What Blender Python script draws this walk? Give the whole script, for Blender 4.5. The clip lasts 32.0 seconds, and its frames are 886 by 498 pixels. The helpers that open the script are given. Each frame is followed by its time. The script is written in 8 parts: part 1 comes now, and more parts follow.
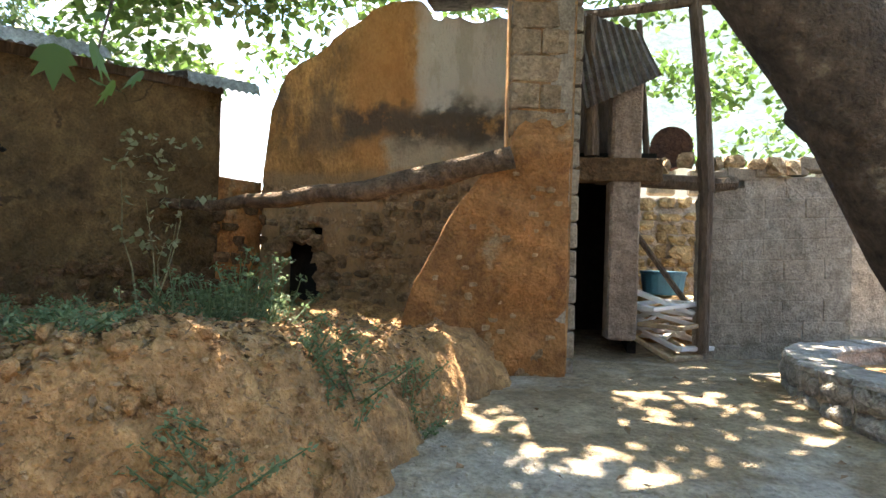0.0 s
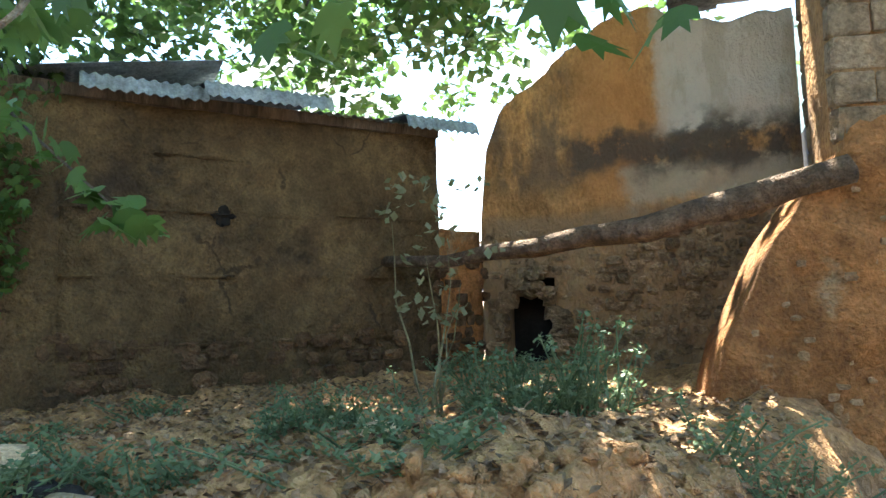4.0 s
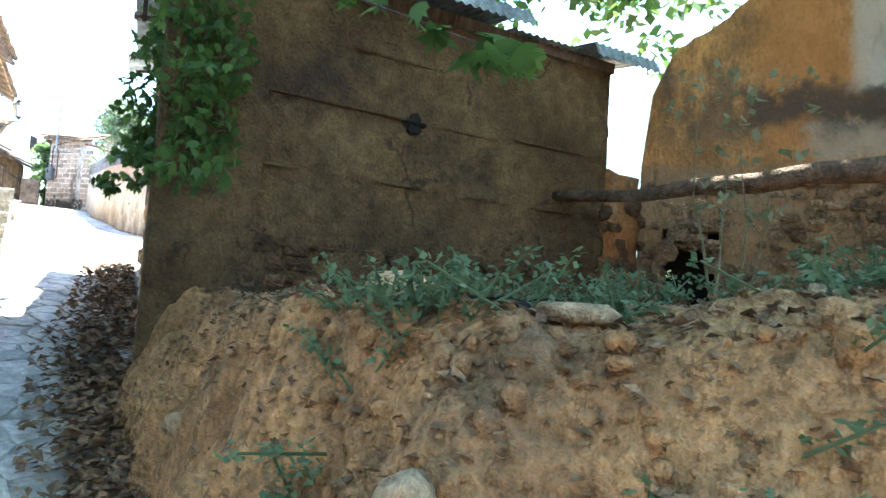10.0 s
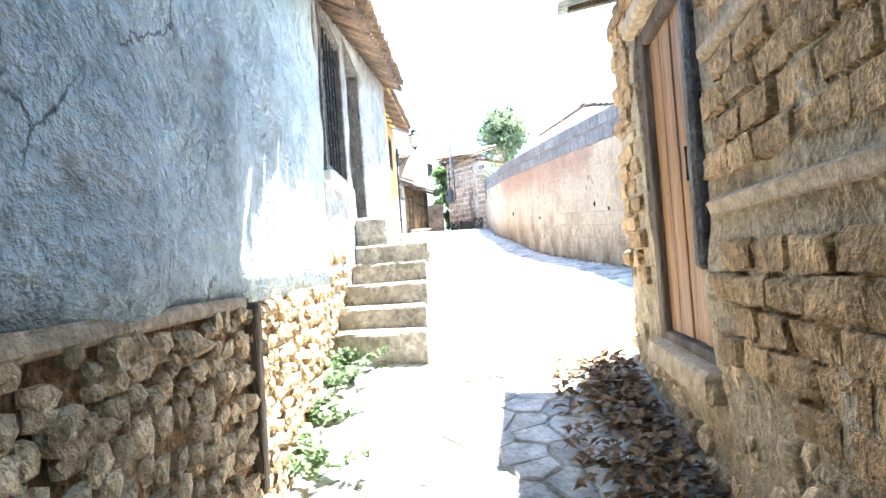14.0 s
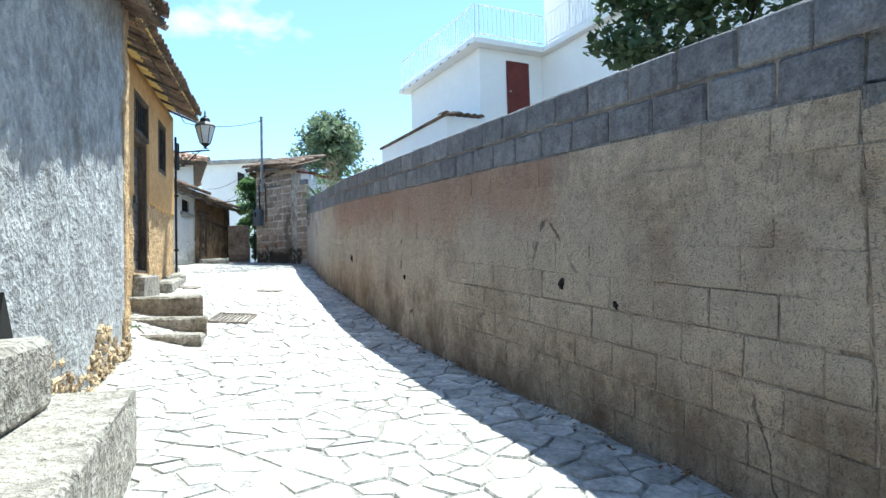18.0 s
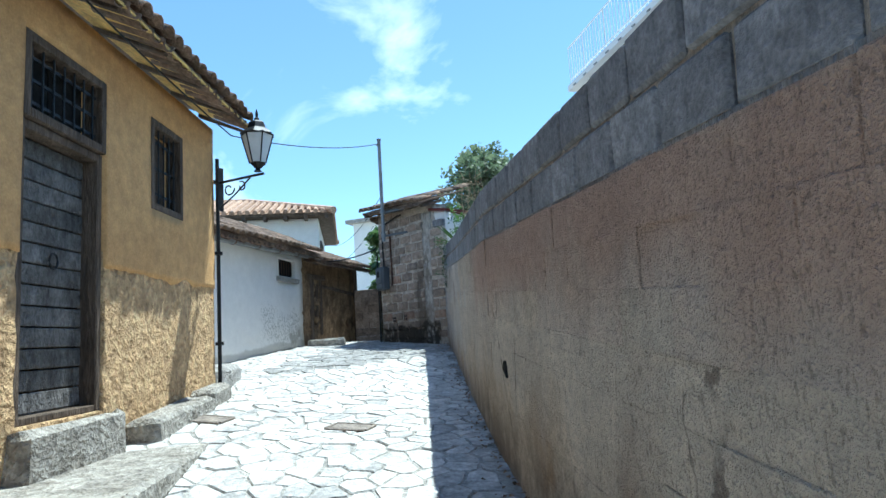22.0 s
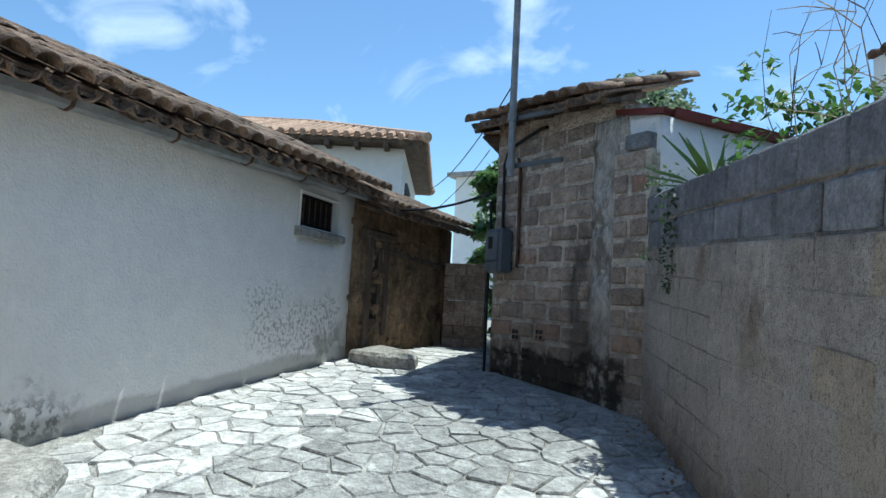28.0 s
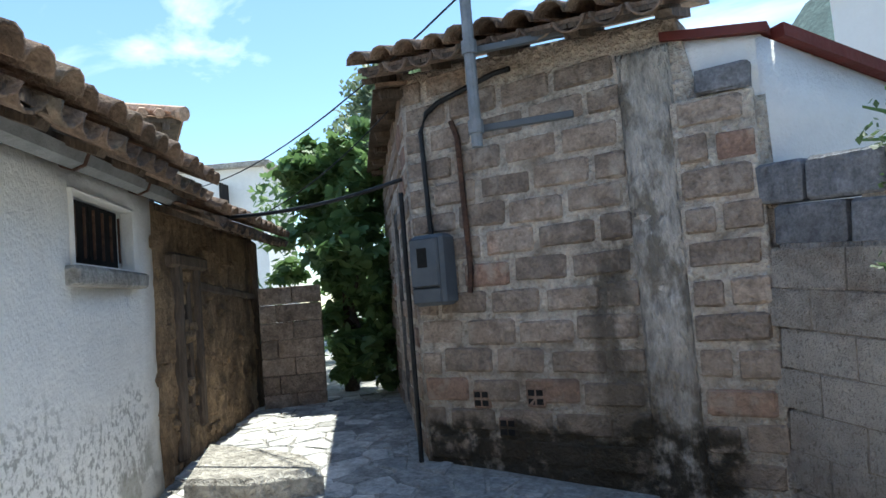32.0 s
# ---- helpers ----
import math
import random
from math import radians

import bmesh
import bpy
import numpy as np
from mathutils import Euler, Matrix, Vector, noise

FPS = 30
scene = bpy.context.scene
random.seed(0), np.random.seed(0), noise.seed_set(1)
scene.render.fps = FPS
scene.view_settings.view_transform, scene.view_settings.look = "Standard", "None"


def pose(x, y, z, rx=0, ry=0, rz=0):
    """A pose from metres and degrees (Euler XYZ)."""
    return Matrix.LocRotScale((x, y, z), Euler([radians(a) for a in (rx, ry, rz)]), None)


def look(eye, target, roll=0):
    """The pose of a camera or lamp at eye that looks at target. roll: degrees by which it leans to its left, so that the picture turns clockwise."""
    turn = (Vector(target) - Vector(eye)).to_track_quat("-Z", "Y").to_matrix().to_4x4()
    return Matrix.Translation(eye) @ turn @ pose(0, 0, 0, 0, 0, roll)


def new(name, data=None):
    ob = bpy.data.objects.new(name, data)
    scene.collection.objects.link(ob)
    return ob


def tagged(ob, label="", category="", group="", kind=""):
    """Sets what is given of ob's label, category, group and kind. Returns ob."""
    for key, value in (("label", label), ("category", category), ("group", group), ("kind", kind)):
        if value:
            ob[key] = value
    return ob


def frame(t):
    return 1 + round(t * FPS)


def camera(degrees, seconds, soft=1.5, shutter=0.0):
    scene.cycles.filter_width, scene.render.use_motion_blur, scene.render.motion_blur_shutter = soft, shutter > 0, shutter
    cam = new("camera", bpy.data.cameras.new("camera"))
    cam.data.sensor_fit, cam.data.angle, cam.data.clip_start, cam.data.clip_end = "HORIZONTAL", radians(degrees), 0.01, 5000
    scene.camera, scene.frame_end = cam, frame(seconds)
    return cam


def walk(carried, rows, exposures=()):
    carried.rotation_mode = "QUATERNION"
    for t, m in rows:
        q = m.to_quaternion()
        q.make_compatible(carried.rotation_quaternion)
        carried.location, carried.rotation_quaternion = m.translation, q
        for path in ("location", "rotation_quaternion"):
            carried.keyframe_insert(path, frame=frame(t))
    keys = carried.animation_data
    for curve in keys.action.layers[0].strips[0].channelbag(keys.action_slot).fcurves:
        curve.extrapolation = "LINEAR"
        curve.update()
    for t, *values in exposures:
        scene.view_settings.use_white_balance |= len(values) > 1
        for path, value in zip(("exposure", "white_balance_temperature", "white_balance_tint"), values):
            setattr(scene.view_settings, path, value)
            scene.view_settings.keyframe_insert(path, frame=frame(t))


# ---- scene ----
cam = camera(69.3, 32.0)
PATH = [
    (0, (-1.081, 3.784, 2.324), (-1.451, 5.749, 2.345), 1.9),
    (0.5, (-1.339, 4.044, 2.378), (-1.760, 5.999, 2.422), 3.1),
    (1, (-1.543, 4.318, 2.420), (-1.850, 6.294, 2.447), 1.2),
    (1.5, (-1.704, 4.527, 2.463), (-1.871, 6.517, 2.580), 0.9),
    (2, (-1.843, 4.686, 2.499), (-1.954, 6.675, 2.682), -0.5),
    (2.5, (-2.135, 4.722, 2.472), (-2.422, 6.696, 2.618), -3.1),
    (3, (-2.322, 4.610, 2.354), (-2.721, 6.564, 2.504), -0.7),
    (3.5, (-2.302, 4.455, 2.385), (-2.930, 6.349, 2.523), -1.0),
    (5.5, (-2.405, 4.410, 2.351), (-3.382, 6.131, 2.643), 0.3),
    (6, (-2.486, 4.441, 2.332), (-3.653, 6.039, 2.622), 0.6),
    (6.5, (-2.662, 4.404, 2.322), (-4.001, 5.872, 2.554), 1.0),
    (7, (-2.750, 4.367, 2.188), (-4.206, 5.721, 2.403), 2.1),
    (7.5, (-2.825, 4.237, 2.166), (-4.335, 5.543, 2.278), 8.1),
    (8, (-2.937, 4.162, 2.169), (-4.440, 5.474, 2.311), 8.4),
    (8.5, (-3.024, 4.029, 2.109), (-4.515, 5.355, 2.241), 7.8),
    (9, (-3.203, 4.024, 1.914), (-4.606, 5.447, 2.013), 7.1),
    (9.5, (-3.415, 4.086, 1.882), (-4.492, 5.765, 2.023), 2.6),
    (10, (-3.666, 4.140, 1.880), (-4.469, 5.967, 2.007), 4.1),
    (10.5, (-3.931, 4.132, 1.910), (-4.568, 6.025, 2.007), 2.2),
    (11, (-4.254, 4.128, 1.967), (-4.714, 6.073, 2.015), 0.5),
    (11.5, (-4.662, 4.339, 2.061), (-5.336, 6.219, 2.170), 3.3),
    (12, (-5.257, 4.753, 2.188), (-6.341, 6.429, 2.317), -0.5),
    (12.5, (-6.045, 5.302, 2.340), (-7.382, 6.784, 2.461), -4.9),
    (13, (-6.557, 5.784, 2.458), (-8.199, 6.919, 2.585), -7.1),
    (13.5, (-6.983, 6.095, 2.563), (-8.653, 7.194, 2.615), -4.2),
    (14, (-7.397, 6.459, 2.590), (-9.059, 7.570, 2.646), -4.2),
    (14.5, (-7.822, 6.708, 2.666), (-9.357, 7.977, 2.850), -2.8),
    (15, (-8.259, 6.915, 2.771), (-9.776, 8.201, 2.988), -0.6),
    (15.5, (-8.716, 7.219, 2.848), (-10.094, 8.660, 3.007), -1.5),
    (17.5, (-11.275, 9.213, 3.324), (-12.509, 10.781, 3.467), -0.6),
    (18, (-11.890, 9.839, 3.438), (-13.171, 11.372, 3.526), -1.5),
    (18.5, (-12.467, 10.423, 3.560), (-13.875, 11.840, 3.662), -2.5),
    (19, (-13.000, 10.985, 3.680), (-14.453, 12.349, 3.852), -2.0),
    (19.5, (-13.521, 11.538, 3.793), (-14.993, 12.879, 3.985), -4.6),
    (20, (-14.063, 12.076, 3.879), (-15.557, 13.385, 4.113), -3.7),
    (20.5, (-14.637, 12.609, 3.918), (-16.132, 13.913, 4.172), -3.0),
    (21, (-15.228, 13.118, 3.936), (-16.818, 14.313, 4.145), -4.2),
    (21.5, (-15.792, 13.576, 3.976), (-17.397, 14.744, 4.221), -0.9),
    (22, (-16.321, 14.004, 4.033), (-17.933, 15.155, 4.304), -3.6),
    (22.5, (-16.821, 14.428, 4.077), (-18.473, 15.518, 4.366), -2.3),
    (23, (-17.301, 14.825, 4.112), (-18.996, 15.844, 4.408), -3.2),
    (23.5, (-17.765, 15.143, 4.155), (-19.517, 16.061, 4.445), -2.6),
    (24, (-18.172, 15.411, 4.219), (-19.878, 16.412, 4.516), -1.3),
    (24.5, (-18.524, 15.715, 4.302), (-20.224, 16.733, 4.575), -3.8),
    (26.5, (-20.520, 16.609, 4.610), (-22.289, 17.524, 4.796), 1.3),
    (27, (-21.020, 16.842, 4.646), (-22.718, 17.866, 4.906), 0.3),
    (27.5, (-21.550, 17.005, 4.686), (-23.306, 17.944, 4.873), 0.3),
    (28, (-22.079, 17.098, 4.739), (-23.861, 17.991, 4.904), 3.0),
    (28.5, (-22.586, 17.159, 4.794), (-24.378, 18.040, 4.908), 1.8),
    (29, (-23.076, 17.208, 4.838), (-24.858, 18.113, 4.897), 3.5),
    (29.5, (-23.584, 17.243, 4.894), (-25.324, 18.230, 4.926), -0.6),
    (30, (-24.041, 17.267, 4.962), (-25.760, 18.290, 4.997), 1.2),
    (30.5, (-24.367, 17.326, 5.005), (-26.060, 18.382, 5.128), 0.3),
    (31, (-24.680, 17.413, 5.036), (-26.234, 18.656, 5.235), -0.9),
    (31.5, (-25.009, 17.433, 5.083), (-26.397, 18.865, 5.235), -2.4),
    (32, (-25.317, 17.308, 5.164), (-26.518, 18.902, 5.299), -4.7),
]
EXPOSE = [(0, 3.15, 7700, 14), (1, 3.5, 7100, 12), (2, 3.55, 7000, 11), (3.5, 3.4, 6800, 9), (6, 3.4, 6200, 2), (8, 3.7, 6200, 2), (11, 3.6, 6200, 4), (12, 3.6, 6300, 4), (13, 3.9, 6400, 5), (14, 3.5, 6400, 7), (15, 2.5, 6300, 6), (15.5, 2.15, 6300, 6), (17.5, 1.4, 6000, 0), (19, 1.15, 5700, -2), (22, 0.9, 5500, -4), (24, 0.8, 5400, -4), (26, 0.55, 5400, -4), (28, 0.42, 5700, -3), (30, 0.65, 6000, 0), (32, 1.1, 6150, 2)]

walk(cam, [(t, look(eye, target, roll)) for t, eye, target, roll in PATH], EXPOSE)

# ---- world and sun ----
SUN_EL, SUN_AZ = 70.0, 103.0     # degrees; the azimuth is where the sun stands, from +x towards +y
sun_way = Vector((math.cos(radians(SUN_EL)) * math.cos(radians(SUN_AZ)), math.cos(radians(SUN_EL)) * math.sin(radians(SUN_AZ)), math.sin(radians(SUN_EL))))
sun = new("sun", bpy.data.lights.new("sun", "SUN"))
sun.data.energy, sun.data.angle, sun.data.color = 4.6, radians(0.6), (1.0, 0.955, 0.88)
sun.matrix_world = look(Vector((-15, 12, 60)), Vector((-15, 12, 60)) - sun_way)
world = bpy.data.worlds.new("sky")
scene.world = world
world.use_nodes = True
wn, wl = world.node_tree.nodes, world.node_tree.links
wn.clear()
sky = wn.new("ShaderNodeTexSky")
sky.sky_type, sky.sun_disc = "NISHITA", False
sky.sun_elevation, sky.sun_rotation = radians(SUN_EL), radians(90 - SUN_AZ)
sky.air_density, sky.dust_density, sky.ozone_density = 1.0, 0.1, 3.4
# thin summer cirrus over the blue
geo_in = wn.new("ShaderNodeTexCoord")
stretch = wn.new("ShaderNodeMapping")
stretch.inputs["Rotation"].default_value = (0, 0, radians(25))
stretch.inputs["Scale"].default_value = (1.1, 3.4, 5.0)
wisps = wn.new("ShaderNodeTexNoise")
wisps.inputs["Scale"].default_value, wisps.inputs["Detail"].default_value, wisps.inputs["Roughness"].default_value = 1.5, 8, 0.55
wisps.inputs["Distortion"].default_value = 0.5
thin = wn.new("ShaderNodeValToRGB")
thin.color_ramp.elements[0].position, thin.color_ramp.elements[1].position = 0.56, 0.80
thin.color_ramp.elements[0].color, thin.color_ramp.elements[1].color = (0, 0, 0, 1), (0.75, 0.75, 0.75, 1)
blend = wn.new("ShaderNodeMixRGB")
blend.inputs[2].default_value = (7.5, 7.9, 8.4, 1)
bg = wn.new("ShaderNodeBackground")
bg.inputs["Strength"].default_value = 0.13
wout = wn.new("ShaderNodeOutputWorld")
wl.new(geo_in.outputs["Generated"], stretch.inputs["Vector"])
wl.new(stretch.outputs[0], wisps.inputs["Vector"])
wl.new(wisps.outputs["Fac"], thin.inputs[0])
wl.new(thin.outputs[0], blend.inputs[0])
wl.new(sky.outputs[0], blend.inputs[1])
wl.new(blend.outputs[0], bg.inputs[0])
wl.new(bg.outputs[0], wout.inputs[0])

# ---- materials ----
def mat(name, base, dark=None, scale=3.0, fine=40.0, rough=0.9, bump=0.3, metal=0.0, vary=0.0, stain=None, stain_at=0.6, stain_scale=0.8, spec=0.3, stretch_z=1.0, mottle=1.0):
    """A two-scale weathered surface: broad blotches, fine grain and relief, and stains of a second colour."""
    m = bpy.data.materials.new(name)
    m.use_nodes = True
    n, l = m.node_tree.nodes, m.node_tree.links
    b = n["Principled BSDF"]
    b.inputs["Roughness"].default_value, b.inputs["Metallic"].default_value = rough, metal
    b.inputs["Specular IOR Level"].default_value = spec
    dark = dark or tuple(c * 0.62 for c in base)
    g = n.new("ShaderNodeNewGeometry")
    mp = n.new("ShaderNodeMapping")
    mp.inputs["Scale"].default_value = (1, 1, stretch_z)
    l.new(g.outputs["Position"], mp.inputs["Vector"])
    def noise_node(s, d, r):
        t = n.new("ShaderNodeTexNoise")
        t.inputs["Scale"].default_value, t.inputs["Detail"].default_value, t.inputs["Roughness"].default_value = s, d, r
        l.new(mp.outputs[0], t.inputs["Vector"])
        return t
    broad, grain = noise_node(scale, 5, 0.6), noise_node(fine, 3, 0.6)
    mix = n.new("ShaderNodeMixRGB")
    mix.inputs[1].default_value, mix.inputs[2].default_value = (*dark, 1), (*base, 1)
    ramp = n.new("ShaderNodeMapRange")
    ramp.inputs[1].default_value, ramp.inputs[2].default_value = 0.34, 0.64
    l.new(broad.outputs["Fac"], ramp.inputs[0])
    l.new(ramp.outputs[0], mix.inputs[0])
    last = mix.outputs[0]
    if stain:
        blot = noise_node(stain_scale, 6, 0.65)
        edge = n.new("ShaderNodeMapRange")
        edge.inputs[1].default_value, edge.inputs[2].default_value = stain_at - 0.06, stain_at + 0.06
        l.new(blot.outputs["Fac"], edge.inputs[0])
        over = n.new("ShaderNodeMixRGB")
        over.inputs[2].default_value = (*stain, 1)
        l.new(edge.outputs[0], over.inputs[0])
        l.new(last, over.inputs[1])
        last = over.outputs[0]
    speck = n.new("ShaderNodeMixRGB")
    speck.blend_type = "OVERLAY"
    speck.inputs[0].default_value = 0.3
    l.new(last, speck.inputs[1])
    sharp = n.new("ShaderNodeMapRange")
    sharp.inputs[1].default_value, sharp.inputs[2].default_value = 0.5 - 0.24 / max(0.2, mottle), 0.5 + 0.24 / max(0.2, mottle)
    l.new(grain.outputs["Fac"], sharp.inputs[0])
    l.new(sharp.outputs[0], speck.inputs[2])
    last = speck.outputs[0]
    mid = noise_node(math.sqrt(scale * fine), 4, 0.65)
    blotch = n.new("ShaderNodeMapRange")
    blotch.inputs[1].default_value, blotch.inputs[2].default_value = 0.32, 0.68
    blotch.inputs[3].default_value, blotch.inputs[4].default_value = 1 - 0.34 * mottle, 1 + 0.24 * mottle
    l.new(mid.outputs["Fac"], blotch.inputs[0])
    tone = n.new("ShaderNodeHueSaturation")
    l.new(blotch.outputs[0], tone.inputs["Value"])
    l.new(last, tone.inputs["Color"])
    last = tone.outputs[0]
    if vary:
        oi = n.new("ShaderNodeObjectInfo")
        isl = n.new("ShaderNodeNewGeometry")
        add = n.new("ShaderNodeMath")
        add.operation = "ADD"
        l.new(oi.outputs["Random"], add.inputs[0])
        l.new(isl.outputs["Random Per Island"], add.inputs[1])
        frac = n.new("ShaderNodeMath")
        frac.operation = "FRACT"
        l.new(add.outputs[0], frac.inputs[0])
        vr = n.new("ShaderNodeMapRange")
        vr.inputs[3].default_value, vr.inputs[4].default_value = 1 - vary, 1 + vary
        l.new(frac.outputs[0], vr.inputs[0])
        hsv = n.new("ShaderNodeHueSaturation")
        l.new(vr.outputs[0], hsv.inputs["Value"])
        l.new(last, hsv.inputs["Color"])
        last = hsv.outputs[0]
    l.new(last, b.inputs["Base Color"])
    if bump:
        both = n.new("ShaderNodeMath")
        both.operation = "ADD"
        l.new(broad.outputs["Fac"], both.inputs[0])
        l.new(grain.outputs["Fac"], both.inputs[1])
        bp = n.new("ShaderNodeBump")
        more = n.new("ShaderNodeMath")
        more.operation = "MULTIPLY_ADD"
        more.inputs[1].default_value = 1.6
        l.new(mid.outputs["Fac"], more.inputs[0])
        l.new(both.outputs[0], more.inputs[2])
        bp.inputs["Strength"].default_value, bp.inputs["Distance"].default_value = min(1.0, bump * 1.3), 0.045
        l.new(more.outputs[0], bp.inputs["Height"])
        l.new(bp.outputs[0], b.inputs["Normal"])
    return m


def field(n, l, vec, scale, detail=4.0, drip=1.0):
    """A noise over the place, drawn out downwards where drip is below one."""
    mp = n.new("ShaderNodeMapping")
    mp.inputs["Scale"].default_value = (1, 1, drip)
    t = n.new("ShaderNodeTexNoise")
    t.inputs["Scale"].default_value, t.inputs["Detail"].default_value, t.inputs["Roughness"].default_value = scale, detail, 0.62
    l.new(vec, mp.inputs["Vector"])
    l.new(mp.outputs[0], t.inputs["Vector"])
    return t


def sums(n, l, kind, a, b, c=None):
    q = n.new("ShaderNodeMath")
    q.operation = kind
    for i, v in enumerate((a, b, c)):
        if isinstance(v, (int, float)):
            q.inputs[i].default_value = v
        elif v is not None:
            l.new(v, q.inputs[i])
    return q.outputs[0]


def ease(n, l, v, lo, hi):
    q = n.new("ShaderNodeMapRange")
    q.interpolation_type = "SMOOTHSTEP"
    q.inputs[1].default_value, q.inputs[2].default_value = lo, hi
    l.new(v, q.inputs[0])
    return q.outputs[0]


def over_base(m, n, l, mask, colour):
    b = n["Principled BSDF"].inputs["Base Color"]
    mix = n.new("ShaderNodeMixRGB")
    mix.inputs[2].default_value = (*colour, 1)
    l.new(b.links[0].from_socket, mix.inputs[1])
    l.new(mask, mix.inputs[0])
    l.new(mix.outputs[0], b)


def wash(materials, colour, A, B, us, vs, soft=0.1, ragged=0.2, scale=1.8, amount=0.8, slope=0.0, drip=1.0, thin=None, thin_scale=7.0):
    """A ragged stain on the wall from A to B, us along it and vs in height (less slope times the way along)."""
    L = math.dist(A, B)
    d = ((B[0] - A[0]) / L, (B[1] - A[1]) / L)
    for m in materials:
        n, l = m.node_tree.nodes, m.node_tree.links
        pos = n.new("ShaderNodeNewGeometry").outputs["Position"]
        xyz = n.new("ShaderNodeSeparateXYZ")
        l.new(pos, xyz.inputs[0])
        u = sums(n, l, "MULTIPLY_ADD", xyz.outputs[0], d[0], -A[0] * d[0] - A[1] * d[1])
        u = sums(n, l, "MULTIPLY_ADD", xyz.outputs[1], d[1], u)
        v = sums(n, l, "MULTIPLY_ADD", u, -slope, xyz.outputs[2])
        rag = n.new("ShaderNodeSeparateXYZ")
        l.new(field(n, l, pos, scale, 5.0, drip).outputs["Color"], rag.inputs[0])
        mask = amount
        for w, (lo, hi), k in ((u, us, 0), (v, vs, 1)):
            w = sums(n, l, "ADD", w, sums(n, l, "MULTIPLY_ADD", rag.outputs[k], 4 * ragged, -2 * ragged))
            mask = sums(n, l, "MULTIPLY", ease(n, l, w, lo - soft, lo + soft), mask)
            mask = sums(n, l, "MULTIPLY", sums(n, l, "SUBTRACT", 1.0, ease(n, l, w, hi - soft, hi + soft)), mask)
        if thin is not None:
            mask = sums(n, l, "MULTIPLY", ease(n, l, field(n, l, pos, thin_scale, 5.0, drip).outputs["Fac"], thin - 0.07, thin + 0.07), mask)
        over_base(m, n, l, mask, colour)


def cracks(m, scale, width, colour, amount=0.8, drip=0.6, holes=0.5):
    """Broken hairline cracks over a plaster."""
    n, l = m.node_tree.nodes, m.node_tree.links
    pos = n.new("ShaderNodeNewGeometry").outputs["Position"]
    warp = n.new("ShaderNodeMixRGB")
    warp.blend_type = "ADD"
    warp.inputs[0].default_value = 0.22
    l.new(pos, warp.inputs[1])
    l.new(field(n, l, pos, scale * 2.2, 5.0).outputs["Color"], warp.inputs[2])
    mp = n.new("ShaderNodeMapping")
    mp.inputs["Scale"].default_value = (1, 1, drip)
    l.new(warp.outputs[0], mp.inputs["Vector"])
    vo = n.new("ShaderNodeTexVoronoi")
    vo.feature = "DISTANCE_TO_EDGE"
    vo.inputs["Scale"].default_value = scale
    l.new(mp.outputs[0], vo.inputs["Vector"])
    mask = sums(n, l, "SUBTRACT", 1.0, ease(n, l, vo.outputs["Distance"], width * 0.3, width))
    mask = sums(n, l, "MULTIPLY", mask, ease(n, l, field(n, l, pos, scale * 1.3, 3.0).outputs["Fac"], holes - 0.04, holes + 0.06))
    over_base(m, n, l, sums(n, l, "MULTIPLY", mask, amount), colour)


MUD = mat("rammed_earth", (0.19, 0.127, 0.06), (0.092, 0.06, 0.029), 1.3, 45, 0.95, 0.8, stain=(0.066, 0.045, 0.028), stain_at=0.62)
MUDRED = mat("red_earth_plaster", (0.41, 0.19, 0.07), (0.24, 0.115, 0.045), 1.8, 40, 0.95, 0.7, stain=(0.42, 0.30, 0.17), stain_at=0.66, stain_scale=2.2)
ENDPL = mat("brown_wall_plaster", (0.40, 0.245, 0.13), (0.25, 0.145, 0.072), 2.4, 34, 0.97, 1.0, stain=(0.44, 0.35, 0.25), stain_at=0.62, stain_scale=1.4, mottle=1.3)
PILASTER = mat("smooth_brown_plaster", (0.44, 0.29, 0.16), (0.31, 0.2, 0.105), 1.2, 30, 0.9, 0.35, stain=(0.24, 0.16, 0.09), stain_at=0.64, stain_scale=1.3, stretch_z=0.4, mottle=0.6)
HUTMUD = mat("hut_mud_plaster", (0.43, 0.295, 0.175), (0.25, 0.165, 0.095), 2.5, 50, 0.97, 0.8, stain=(0.13, 0.085, 0.05), stain_at=0.6, stain_scale=1.6)
DIRTSTONE = mat("earthy_stone", (0.18, 0.108, 0.058), (0.10, 0.06, 0.032), 6, 40, 0.97, 0.7, vary=0.3)
ARCH = mat("old_ochre_plaster", (0.47, 0.27, 0.115), (0.28, 0.155, 0.07), 1.5, 36, 0.95, 0.6, stain=(0.085, 0.068, 0.055), stain_at=0.57, stretch_z=0.6)
GABLE = mat("gable_ochre_plaster", (0.55, 0.305, 0.115), (0.34, 0.18, 0.07), 1.7, 36, 0.95, 0.6, stain=(0.17, 0.115, 0.07), stain_at=0.64, stretch_z=0.6)
PIERBLOCK = mat("brown_pier_block", (0.37, 0.275, 0.18), (0.235, 0.17, 0.105), 3, 42, 0.95, 0.6, vary=0.16, stain=(0.40, 0.24, 0.11), stain_at=0.62, stain_scale=1.4)
SCREENBLOCK = mat("pale_screen_block", (0.36, 0.325, 0.265), (0.24, 0.21, 0.165), 2.4, 45, 0.92, 0.4, vary=0.1, stain=(0.25, 0.215, 0.165), stain_at=0.6, stain_scale=1.2)
RUBBLEST = mat("brown_rubble_stone", (0.37, 0.25, 0.145), (0.21, 0.14, 0.08), 5, 40, 0.97, 0.7, vary=0.3)
